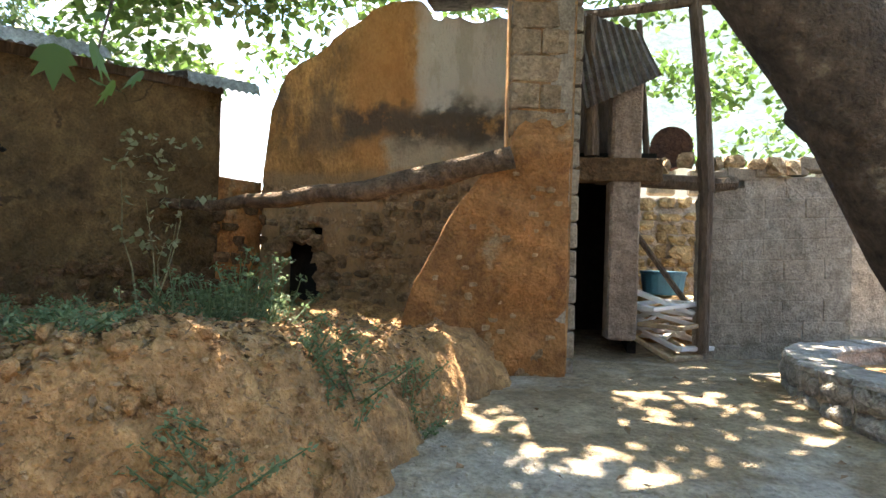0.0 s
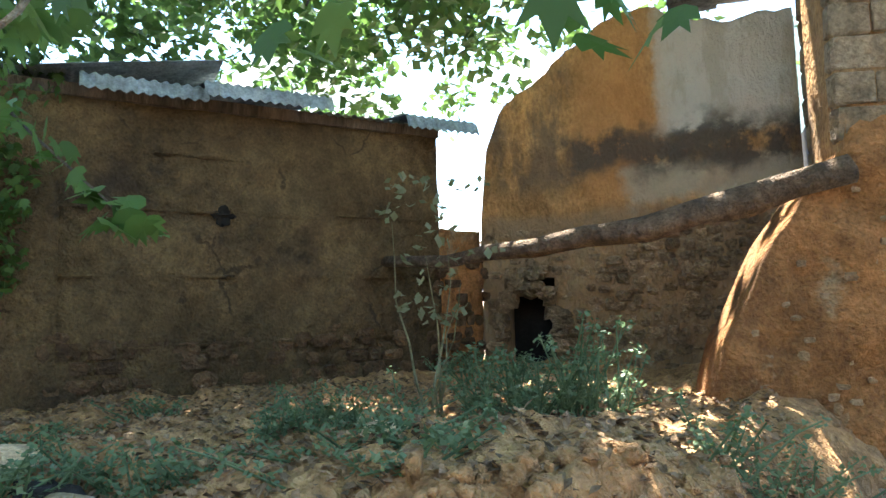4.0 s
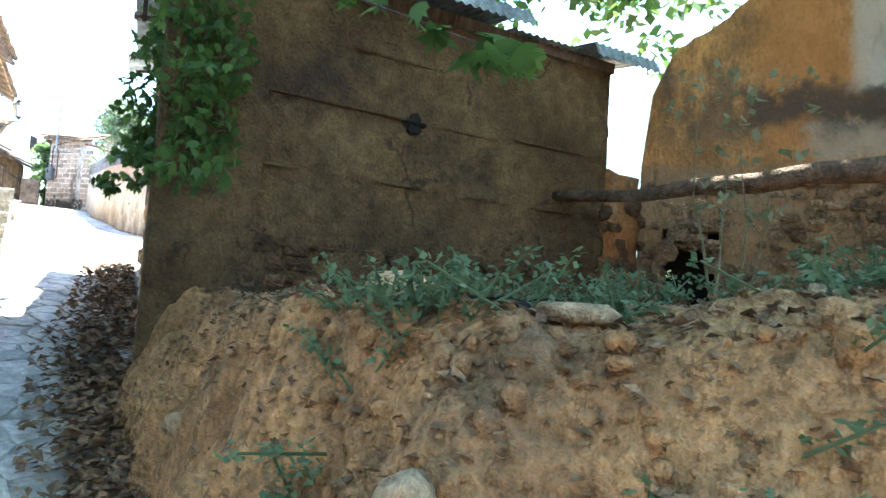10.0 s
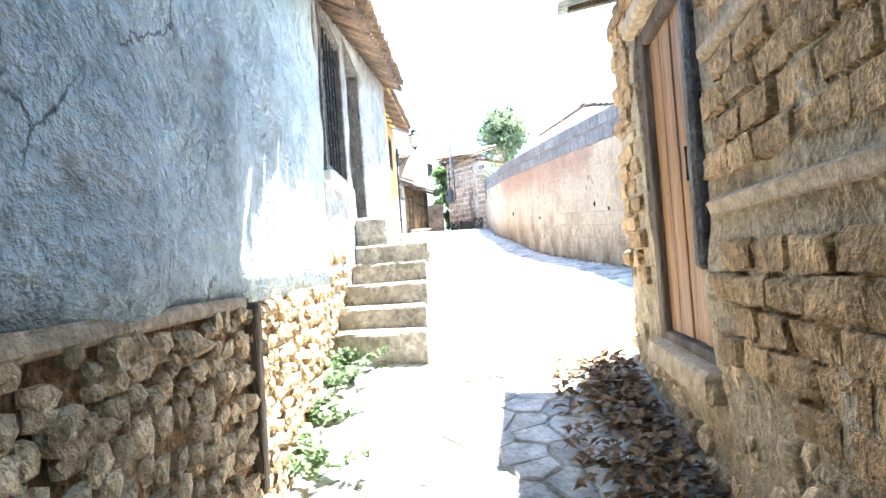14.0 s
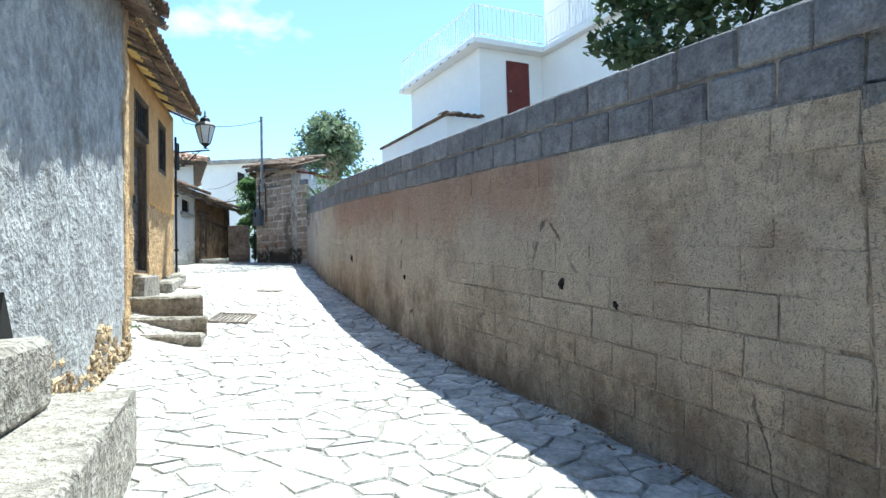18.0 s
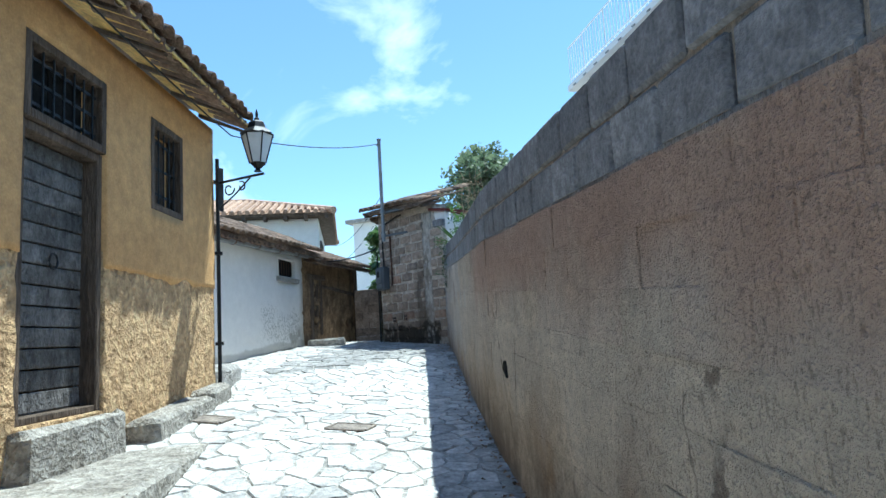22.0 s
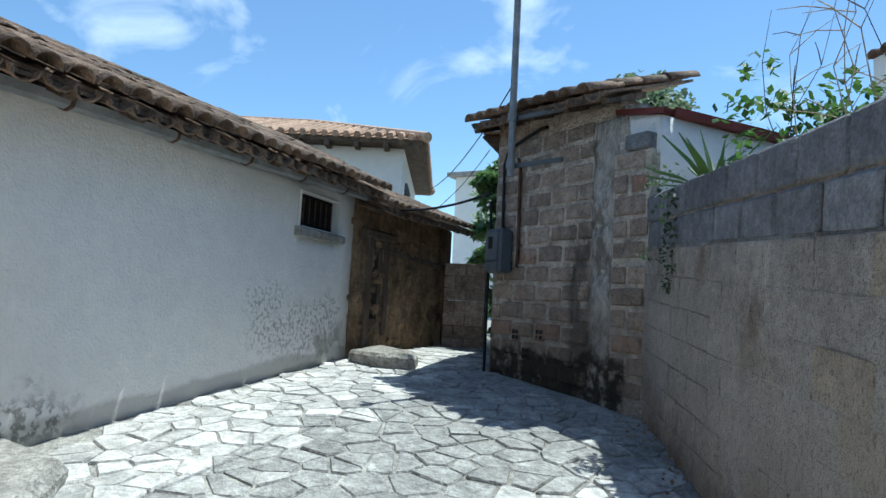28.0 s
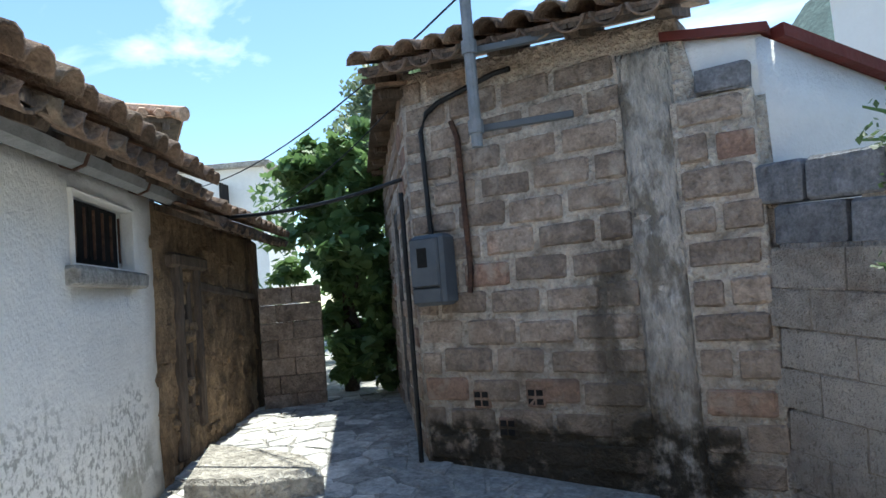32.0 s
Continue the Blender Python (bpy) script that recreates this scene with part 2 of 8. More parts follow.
DULLZINC = mat("dull_rusty_zinc", (0.19, 0.175, 0.16), (0.11, 0.095, 0.085), 3, 50, 0.7, 0.2, metal=0.3, stain=(0.13, 0.075, 0.05), stain_at=0.58)
BLUEPL = mat("blue_lime_plaster", (0.49, 0.59, 0.65), (0.33, 0.41, 0.46), 2.4, 22, 0.9, 0.7, stain=(0.34, 0.33, 0.32), stain_at=0.66, stain_scale=2.0, stretch_z=1.5, mottle=0.75)
GREYPL = mat("rough_grey_render", (0.46, 0.47, 0.47), (0.30, 0.30, 0.30), 3.0, 18, 0.95, 0.7, stain=(0.24, 0.24, 0.23), stain_at=0.62, mottle=0.85)
ORANGE = mat("orange_render", (0.63, 0.385, 0.165), (0.54, 0.315, 0.13), 1.3, 50, 0.9, 0.22, stain=(0.40, 0.25, 0.115), stain_at=0.7, mottle=0.5)
ORROUGH = mat("roughcast_orange_render", (0.66, 0.46, 0.25), (0.46, 0.30, 0.155), 7.0, 22, 0.95, 1.0, stain=(0.30, 0.21, 0.13), stain_at=0.72)
WHITEPL = mat("whitewashed_plaster", (0.82, 0.80, 0.765), (0.76, 0.745, 0.715), 1.2, 45, 0.85, 0.22, stain=(0.60, 0.61, 0.60), stain_at=0.78, stain_scale=1.4, mottle=0.12)
WALLGREY = mat("weathered_wall_render", (0.44, 0.375, 0.305), (0.27, 0.22, 0.175), 1.4, 60, 0.95, 1.0, stain=(0.38, 0.25, 0.165), stain_at=0.66, stain_scale=0.7, stretch_z=0.35)
CEMBLOCK = mat("grey_concrete_block", (0.215, 0.215, 0.225), (0.15, 0.15, 0.158), 3, 60, 0.95, 0.35, vary=0.22)
OLDBLOCK = mat("old_concrete_block", (0.385, 0.30, 0.235), (0.25, 0.19, 0.148), 4, 45, 0.95, 0.5, vary=0.25, stain=(0.36, 0.20, 0.13), stain_at=0.68)
MORTAR = mat("lime_mortar", (0.54, 0.465, 0.385), (0.38, 0.32, 0.26), 4, 40, 0.95, 0.6, stain=(0.10, 0.08, 0.06), stain_at=0.66)
RUINBLOCK = mat("pale_ruin_block", (0.33, 0.285, 0.22), (0.22, 0.19, 0.145), 3, 50, 0.9, 0.3, vary=0.15)
FLAG = mat("pale_flagstone", (0.62, 0.60, 0.56), (0.43, 0.42, 0.40), 2.2, 30, 0.75, 0.3, vary=0.2, stain=(0.34, 0.32, 0.29), stain_at=0.68)
WORNFLAG = mat("worn_cemented_flagstone", (0.37, 0.36, 0.34), (0.275, 0.27, 0.255), 3.0, 34, 0.9, 0.4, vary=0.16, stain=(0.56, 0.55, 0.52), stain_at=0.62, stain_scale=2.4)
JOINT = mat("joint_mortar", (0.43, 0.41, 0.375), (0.27, 0.26, 0.235), 1.2, 30, 0.95, 0.6, stain=(0.20, 0.18, 0.15), stain_at=0.64)
EARTH = mat("trodden_earth", (0.53, 0.315, 0.15), (0.32, 0.18, 0.085), 2.4, 30, 1.0, 0.9, stain=(0.20, 0.14, 0.085), stain_at=0.64)
CEMENT = mat("old_cement", (0.42, 0.40, 0.37), (0.30, 0.285, 0.26), 2, 35, 0.92, 0.5, stain=(0.22, 0.20, 0.17), stain_at=0.62)
STONE = mat("field_stone", (0.68, 0.53, 0.345), (0.45, 0.32, 0.19), 6, 45, 0.92, 0.6, vary=0.36)
TILE = mat("clay_roof_tile", (0.27, 0.18, 0.125), (0.13, 0.095, 0.075), 5, 50, 0.9, 0.4, vary=0.3, stain=(0.16, 0.13, 0.10), stain_at=0.58, stain_scale=2.5)
NEWTILE = mat("red_roof_tile", (0.50, 0.335, 0.235), (0.36, 0.235, 0.16), 4, 50, 0.85, 0.3, vary=0.2)
OLDWOOD = mat("old_dark_wood", (0.155, 0.115, 0.085), (0.08, 0.058, 0.042), 5, 60, 0.85, 0.5, stretch_z=0.2)
GREYWOOD = mat("silvered_wood", (0.20, 0.19, 0.18), (0.085, 0.078, 0.072), 6, 60, 0.85, 0.6, vary=0.25, stretch_z=0.6)
DOORWOOD = mat("brown_door_wood", (0.31, 0.155, 0.046), (0.215, 0.10, 0.03), 4, 70, 0.6, 0.3, stretch_z=0.08)
PALEWOOD = mat("pale_timber", (0.48, 0.37, 0.24), (0.34, 0.25, 0.16), 4, 60, 0.85, 0.3)
YELLOWBOARD = mat("yellow_eave_board", (0.85, 0.60, 0.20), (0.66, 0.43, 0.13), 4, 60, 0.8, 0.3)
IRON = mat("black_iron", (0.025, 0.027, 0.03), (0.014, 0.015, 0.017), 8, 60, 0.45, 0.1, metal=0.3)
GALV = mat("galvanised_steel", (0.30, 0.31, 0.32), (0.20, 0.205, 0.21), 5, 50, 0.65, 0.15, metal=0.4, mottle=0.2)
RUST = mat("rusty_iron", (0.14, 0.075, 0.05), (0.07, 0.04, 0.03), 10, 60, 0.85, 0.4, metal=0.2)
ZINC = mat("corrugated_zinc", (0.40, 0.44, 0.45), (0.27, 0.30, 0.31), 3, 50, 0.5, 0.15, metal=0.5, stain=(0.24, 0.13, 0.08), stain_at=0.66)
# near-black that paints the shade inside openings; also the dark panes
DARK = mat("near_black_shade_and_glass", (0.02, 0.018, 0.016), (0.012, 0.011, 0.01), 3, 30, 1.0, 0.0)
BARK = mat("plane_tree_bark", (0.12, 0.092, 0.07), (0.045, 0.035, 0.028), 3, 30, 0.95, 1.0, stain=(0.26, 0.22, 0.16), stain_at=0.66, stain_scale=3)
VILLA = mat("villa_white_paint", (0.82, 0.81, 0.79), (0.78, 0.77, 0.75), 1.0, 30, 0.7, 0.05, mottle=0.05)
REDPAINT = mat("dark_red_paint", (0.14, 0.03, 0.022), (0.10, 0.02, 0.015), 3, 40, 0.5, 0.1, mottle=0.2)
WHITEMETAL = mat("white_enamel", (0.8, 0.8, 0.8), (0.7, 0.7, 0.7), 3, 40, 0.4, 0.05, mottle=0.2)
# bluish cast puts the distance haze into the hillside's colour
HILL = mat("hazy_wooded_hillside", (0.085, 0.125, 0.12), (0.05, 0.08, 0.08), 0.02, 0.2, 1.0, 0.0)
BLUEP = mat("blue_paint", (0.04, 0.16, 0.24), (0.03, 0.10, 0.16), 4, 40, 0.5, 0.1, mottle=0.2)
LITTER = mat("dry_leaf_litter", (0.32, 0.205, 0.12), (0.155, 0.10, 0.06), 6, 30, 0.95, 0.4, vary=0.4)

CEMSTEP = mat("pebbly_step_cement", (0.46, 0.43, 0.38), (0.30, 0.275, 0.235), 5, 28, 0.95, 0.9, stain=(0.20, 0.175, 0.14), stain_at=0.63, stain_scale=2.2)
METERGREY = mat("grey_plastic", (0.115, 0.127, 0.14), (0.085, 0.094, 0.105), 3, 40, 0.55, 0.05, mottle=0.2)
LAMPGLASS = mat("milky_lamp_glass", (0.72, 0.74, 0.74), (0.62, 0.65, 0.66), 3, 20, 0.25, 0.0, mottle=0.2)
WALLBLOCK = mat("washed_wall_block", (0.70, 0.58, 0.44), (0.49, 0.40, 0.295), 1.6, 105, 0.95, 0.9, vary=0.09, stain=(0.33, 0.235, 0.155), stain_at=0.6, stain_scale=1.3, mottle=0.7)
WALLRED = mat("red_washed_wall_block", (0.64, 0.50, 0.39), (0.44, 0.335, 0.255), 1.6, 105, 0.95, 0.9, vary=0.08, stain=(0.47, 0.39, 0.31), stain_at=0.58, stain_scale=1.8, mottle=0.7)
WALLPALE = mat("pale_washed_wall_block", (0.66, 0.59, 0.515), (0.45, 0.395, 0.335), 1.6, 105, 0.95, 0.9, vary=0.09, stain=(0.33, 0.25, 0.19), stain_at=0.62, stain_scale=1.3, mottle=0.7)
MUDPALE = mat("pale_mud_mortar", (0.48, 0.38, 0.25), (0.33, 0.245, 0.15), 3, 40, 0.97, 0.7, stain=(0.40, 0.33, 0.24), stain_at=0.62, stain_scale=1.2)
MUDBRICK = mat("mud_brick", (0.52, 0.34, 0.175), (0.34, 0.21, 0.10), 5, 40, 0.97, 0.7, vary=0.22)
SOIL = mat("loose_red_soil", (0.47, 0.315, 0.18), (0.30, 0.19, 0.105), 3, 35, 1.0, 0.8, vary=0.2)

BRMORTAR = mat("smeared_house_mortar", (0.66, 0.575, 0.48), (0.48, 0.41, 0.335), 4, 40, 0.95, 0.8, stain=(0.27, 0.21, 0.16), stain_at=0.62, stain_scale=2.5)
REDBLOCK = mat("red_clay_block", (0.36, 0.225, 0.165), (0.25, 0.16, 0.12), 4, 45, 0.95, 0.4, vary=0.2)
REDRUST = mat("red_rusty_drum", (0.26, 0.08, 0.05), (0.15, 0.05, 0.035), 5, 45, 0.8, 0.3)
YELLOWSTONE = mat("yellow_field_stone", (0.50, 0.37, 0.20), (0.33, 0.24, 0.13), 6, 45, 0.95, 0.6, vary=0.25)
GREYSTONE = mat("grey_field_stone", (0.40, 0.38, 0.34), (0.26, 0.245, 0.215), 5, 40, 0.95, 0.6, vary=0.25)
LOGWOOD = mat("weathered_log", (0.23, 0.155, 0.10), (0.10, 0.068, 0.045), 7, 60, 0.9, 0.8)
STREAKED = mat("streaked_cement", (0.58, 0.53, 0.47), (0.38, 0.345, 0.30), 3, 45, 0.95, 0.8, stain=(0.30, 0.26, 0.215), stain_at=0.6, stain_scale=3.0, stretch_z=0.3)
CASTIRON = mat("dusty_cast_iron", (0.29, 0.25, 0.21), (0.19, 0.16, 0.135), 6, 40, 0.8, 0.3)
YARD = mat("trodden_yard_earth", (0.37, 0.295, 0.20), (0.25, 0.185, 0.115), 1.6, 30, 1.0, 0.7, stain=(0.40, 0.36, 0.30), stain_at=0.58, stain_scale=0.9)
PALESTEM = mat("dry_plant_stem", (0.24, 0.22, 0.12), (0.15, 0.135, 0.075), 8, 60, 0.9, 0.2)
CLOTH = mat("dark_cloth", (0.035, 0.032, 0.032), (0.02, 0.018, 0.018), 6, 60, 0.95, 0.4)


def leaf_mat(name, base, back):
    m = bpy.data.materials.new(name)
    m.use_nodes = True
    n, l = m.node_tree.nodes, m.node_tree.links
    b = n["Principled BSDF"]
    g = n.new("ShaderNodeNewGeometry")
    mix = n.new("ShaderNodeMixRGB")
    mix.inputs[1].default_value, mix.inputs[2].default_value = (*base, 1), (*back, 1)
    l.new(g.outputs["Random Per Island"], mix.inputs[0])
    l.new(mix.outputs[0], b.inputs["Base Color"])
    b.inputs["Roughness"].default_value = 0.55
    tr = n.new("ShaderNodeBsdfTranslucent")
    l.new(mix.outputs[0], tr.inputs["Color"])
    add = n.new("ShaderNodeMixShader")
    add.inputs[0].default_value = 0.45
    l.new(b.outputs[0], add.inputs[1])
    l.new(tr.outputs[0], add.inputs[2])
    l.new(add.outputs[0], n["Material Output"].inputs["Surface"])
    return m


LEAF = leaf_mat("plane_leaf", (0.05, 0.115, 0.026), (0.115, 0.215, 0.05))
FIGLEAF = leaf_mat("fig_leaf", (0.095, 0.17, 0.055), (0.19, 0.29, 0.11))
WEED = leaf_mat("weed_leaf", (0.10, 0.17, 0.08), (0.20, 0.28, 0.15))
PALELEAF = leaf_mat("pale_dry_leaf", (0.16, 0.18, 0.09), (0.26, 0.27, 0.16))
OLIVE = leaf_mat("dark_evergreen_leaf", (0.045, 0.08, 0.035), (0.10, 0.15, 0.065))
GREYLEAF = leaf_mat("grey_green_leaf", (0.10, 0.15, 0.085), (0.19, 0.24, 0.14))

# ---- building helpers ----
class Shape:
    """Collects vertices and faces in world coordinates."""
    def __init__(self):
        self.v, self.f = [], []

    def add(self, vs, fs):
        k = len(self.v)
        self.v += [tuple(p) for p in vs]
        self.f += [tuple(k + i for i in f) for f in fs]
        return self

    def box(self, c, s, yaw=0.0, bev=0.0, tilt=0.0, roll=0.0, jit=0.0):
        """A box with centre c and size s, chamfered by bev."""
        hx, hy, hz = s[0] / 2, s[1] / 2, s[2] / 2
        m = pose(*c, math.degrees(tilt), math.degrees(roll), math.degrees(yaw))
        if not bev:
            vs = [(x, y, z) for z in (-hz, hz) for x, y in ((-hx, -hy), (hx, -hy), (hx, hy), (-hx, hy))]
            fs = [(3, 2, 1, 0), (4, 5, 6, 7), (0, 1, 5, 4), (1, 2, 6, 5), (2, 3, 7, 6), (3, 0, 4, 7)]
        else:
            b = min(bev, hx * 0.9, hy * 0.9, hz * 0.9)
            vs, fs = [], []
            def ring(ix, iy, z):
                k = len(vs)
                vs.extend([(-ix + b, -iy, z), (ix - b, -iy, z), (ix, -iy + b, z), (ix, iy - b, z), (ix - b, iy, z), (-ix + b, iy, z), (-ix, iy - b, z), (-ix, -iy + b, z)])
                return k
            r = [ring(hx - b, hy - b, -hz), ring(hx, hy, -hz + b), ring(hx, hy, hz - b), ring(hx - b, hy - b, hz)]
            for a, c2 in zip(r, r[1:]):
                fs += [(a + i, a + (i + 1) % 8, c2 + (i + 1) % 8, c2 + i) for i in range(8)]
            fs += [tuple(range(r[0] + 7, r[0] - 1, -1)), tuple(range(r[3], r[3] + 8))]
        if jit:
            vs = [(x + random.uniform(-jit, jit), y + random.uniform(-jit, jit), z + random.uniform(-jit, jit)) for x, y, z in vs]
        return self.add([m @ Vector(p) for p in vs], fs)

    def tube(self, pts, radii, sides=8, caps=True):
        """A tapered tube along points."""
        pts = [Vector(p) for p in pts]
        if not hasattr(radii, "__len__"):
            radii = [radii] * len(pts)
        vs, fs = [], []
        up = Vector((0, 0, 1))
        for i, p in enumerate(pts):
            d = (pts[min(i + 1, len(pts) - 1)] - pts[max(i - 1, 0)]).normalized()
            a = d.cross(up if abs(d.z) < 0.95 else Vector((1, 0, 0))).normalized()
            b = d.cross(a)
            vs += [p + radii[i] * (math.cos(2 * math.pi * k / sides) * a + math.sin(2 * math.pi * k / sides) * b) for k in range(sides)]
        for i in range(len(pts) - 1):
            fs += [(i * sides + k, i * sides + (k + 1) % sides, (i + 1) * sides + (k + 1) % sides, (i + 1) * sides + k) for k in range(sides)]
        if caps:
            fs += [tuple(range(sides - 1, -1, -1)), tuple(range((len(pts) - 1) * sides, len(pts) * sides))]
        return self.add(vs, fs)

    def rock(self, c, s, seed, flat=0.25, yaw=0.0):
        """A worn stone of about size s."""
        rings, sides = 4, 7
        rnd = random.Random(seed)
        off = rnd.uniform(0, 100)
        cy, sy = math.cos(yaw), math.sin(yaw)
        vs, fs = [], []
        for i in range(rings + 1):
            th = math.pi * i / rings
            for k in range(sides if 0 < i < rings else 1):
                ph = 2 * math.pi * (k + 0.5 * (i % 2)) / sides
                d = Vector((math.sin(th) * math.cos(ph), math.sin(th) * math.sin(ph), math.cos(th)))
                q = 1 + 0.5 * noise.noise(d * 1.3 + Vector((off, off, 0)))
                e = Vector([math.copysign(abs(x) ** (1 - flat), x) for x in d]) * q
                x, y, z = e.x * s[0] / 2, e.y * s[1] / 2, e.z * s[2] / 2
                vs.append((c[0] + cy * x - sy * y, c[1] + sy * x + cy * y, c[2] + z))
        first = lambda i: 0 if i == 0 else 1 + (i - 1) * sides
        for k in range(sides):
            fs.append((0, first(1) + k, first(1) + (k + 1) % sides))
        for i in range(1, rings - 1):
            for k in range(sides):
                fs.append((first(i) + k, first(i + 1) + k, first(i + 1) + (k + 1) % sides, first(i) + (k + 1) % sides))
        last = first(rings - 1) + sides
        for k in range(sides):
            fs.append((first(rings - 1) + k, last, first(rings - 1) + (k + 1) % sides))
        return self.add(vs, fs)


def mesh_of(name, shape, material, smooth=False, tidy=True):
    me = bpy.data.meshes.new(name)
    me.from_pydata(shape.v, [], shape.f)
    if tidy:
        bm = bmesh.new()
        bm.from_mesh(me)
        bmesh.ops.remove_doubles(bm, verts=bm.verts, dist=0.0004)
        bmesh.ops.recalc_face_normals(bm, faces=bm.faces)
        bm.to_mesh(me)
        bm.free()
    me.materials.append(material)
    if smooth:
        me.shade_smooth()
    return me


def thing(name, label, category, at=(0, 0, 0), group="", kind=""):
    """An empty that stands at the base of a thing of several parts."""
    ob = new(name)
    ob.location = at
    ob.empty_display_size = 0.2
    return tagged(ob, label, category, group, kind)


def at_of(ob):
    p = Vector((0, 0, 0))
    while ob:
        p = p + Vector(ob.location)
        ob = ob.parent
    return p


def part(name, shape, material, parent=None, label="", smooth=False, tidy=True):
    """Links a shape, given in world coordinates, as one mesh, with its origin at its own base."""
    vs = np.array(shape.v, float)
    lo, hi = vs.min(0), vs.max(0)
    o = Vector(((lo[0] + hi[0]) / 2, (lo[1] + hi[1]) / 2, lo[2]))
    s2 = Shape()
    s2.v, s2.f = [tuple(p) for p in vs - np.array(o)], shape.f
    ob = new(name, mesh_of(name, s2, material, smooth, tidy))
    ob.location = o - (at_of(parent) if parent else Vector((0, 0, 0)))
    if parent:
        ob.parent = parent
    return tagged(ob, label)


def solid(name, shape, material, label, category="", kind="", group="", smooth=False, tidy=True):
    return tagged(part(name, shape, material, None, label, smooth, tidy), label, category, group, kind)


# ---- the ground ----
TRACKS = [[(3.0, 2.2, 0.75), (-0.3, 3.4, 0.85), (-1.08, 3.78, 0.90), (-1.84, 4.69, 1.02), (-2.40, 4.41, 0.93), (-2.97, 3.99, 0.83), (-3.28, 3.73, 0.57), (-4.10, 3.79, 0.55), (-5.52, 4.83, 0.76), (-6.35, 5.78, 0.90), (-7.24, 6.49, 1.12),
           (-8.75, 7.39, 1.42), (-11.27, 9.21, 1.90), (-13.00, 10.99, 2.26), (-14.06, 12.08, 2.44), (-16.32, 14.00, 2.62), (-18.17, 15.41, 2.80), (-20.52, 16.61, 3.19), (-22.08, 17.10, 3.32), (-23.58, 17.24, 3.47), (-24.68, 17.41, 3.62),
           (-25.32, 17.5, 3.74), (-27.0, 18.6, 3.90), (-29.5, 20.4, 4.08), (-31.5, 22.2, 4.05), (-38.0, 27.0, 4.2)],
          [(-1.2, 4.6, 0.98), (-0.7, 6.6, 1.2), (-0.6, 8.6, 1.4), (-0.4, 10.2, 1.47), (0.6, 12.5, 1.55)], [(-0.4, 9.6, 1.44), (2.2, 10.2, 1.5), (6.0, 11.0, 1.6)]]
_s = []
for (x0, y0, z0), (x1, y1, z1) in [q for tr in TRACKS for q in zip(tr, tr[1:])]:
    k = max(2, int(math.hypot(x1 - x0, y1 - y0) / 0.2))
    _s += [(x0 + (x1 - x0) * i / k, y0 + (y1 - y0) * i / k, z0 + (z1 - z0) * i / k) for i in range(k)]
_s = np.array(_s)


def gz(x, y):
    """The height of the paved ground, which follows the lane and dips beside the orange house's steps."""
    d = np.hypot(_s[:, 0] - x, _s[:, 1] - y)
    w = np.exp(-(d - d.min()) / 0.3)
    return float((w * _s[:, 2]).sum() / w.sum()) - 0.16 * math.exp(-((x + 19.38) ** 2 + (y - 13.89) ** 2) / 0.9)


def line(A, B):
    A, B = Vector(A), Vector(B)
    d = (B - A).normalized()
    return A, d, (B - A).length


def wall_shape(A, B, bot, top, thick, opens=(), step=0.3, amp=0.015, side=1, seed=0, freq=1.2, lean=0.0):
    """An uneven wall from A to B in plan. Its face lies on the line on the given side (1: left of A to B), its body behind. opens: (u0, u1, z0, z1)."""
    A, d, L = line(A, B)
    n = Vector((-d.y, d.x)) * side
    bot_f = bot if callable(bot) else (lambda u: bot)
    top_f = top if callable(top) else (lambda u: top)
    us = sorted({round(x, 4) for x in (list(np.linspace(0, L, max(2, int(L / step) + 1))) + [u for o in opens for u in o[:2]]) if -1e-6 <= x <= L + 1e-6})
    lo, hi = min(bot_f(u) for u in us), max(top_f(u) for u in us)
    zs = sorted({round(z, 4) for z in list(np.linspace(lo, hi, max(2, int((hi - lo) / step) + 1))) + [z for o in opens for z in o[2:]] if lo - 1e-6 <= z <= hi + 1e-6})
    sh, index = Shape(), {}
    def vert(i, j, back):
        u = us[i]
        z = min(max(zs[j], bot_f(u)), top_f(u))
        key = (i, round(z, 4), back)
        if key not in index:
            q = 0.0 if back else amp * (noise.noise(Vector((u * freq, z * freq, seed))) + 0.5 * noise.noise(Vector((u * freq * 3, z * freq * 3, seed + 7))))
            off = n * ((-thick if back else q) - lean * (z - lo))
            index[key] = len(sh.v)
            sh.v.append((A.x + d.x * u + off.x, A.y + d.y * u + off.y, z))
        return index[key]
    def full(i, j):
        if not (0 <= i < len(us) - 1 and 0 <= j < len(zs) - 1):
            return False
        uc, zc = (us[i] + us[i + 1]) / 2, (zs[j] + zs[j + 1]) / 2
        if any(o[0] < uc < o[1] and o[2] < zc < o[3] for o in opens):
            return False
        return any(min(zs[j + 1], top_f(us[k])) - max(zs[j], bot_f(us[k])) > 1e-4 for k in (i, i + 1))
    def face(*q):
        q = list(dict.fromkeys(q))
        if len(q) > 2:
            sh.f.append(tuple(q))
    for i in range(len(us) - 1):
        for j in range(len(zs) - 1):
            if not full(i, j):
                continue
            a, b, c, e = vert(i, j, 0), vert(i + 1, j, 0), vert(i + 1, j + 1, 0), vert(i, j + 1, 0)
            p, q, r, s = vert(i, j, 1), vert(i + 1, j, 1), vert(i + 1, j + 1, 1), vert(i, j + 1, 1)
            face(a, b, c, e)
            face(p, s, r, q)
            if not full(i - 1, j):
                face(a, e, s, p)
            if not full(i + 1, j):
                face(b, q, r, c)
            if not full(i, j - 1):
                face(a, p, q, b)
            if not full(i, j + 1):
                face(e, c, r, s)
    return sh


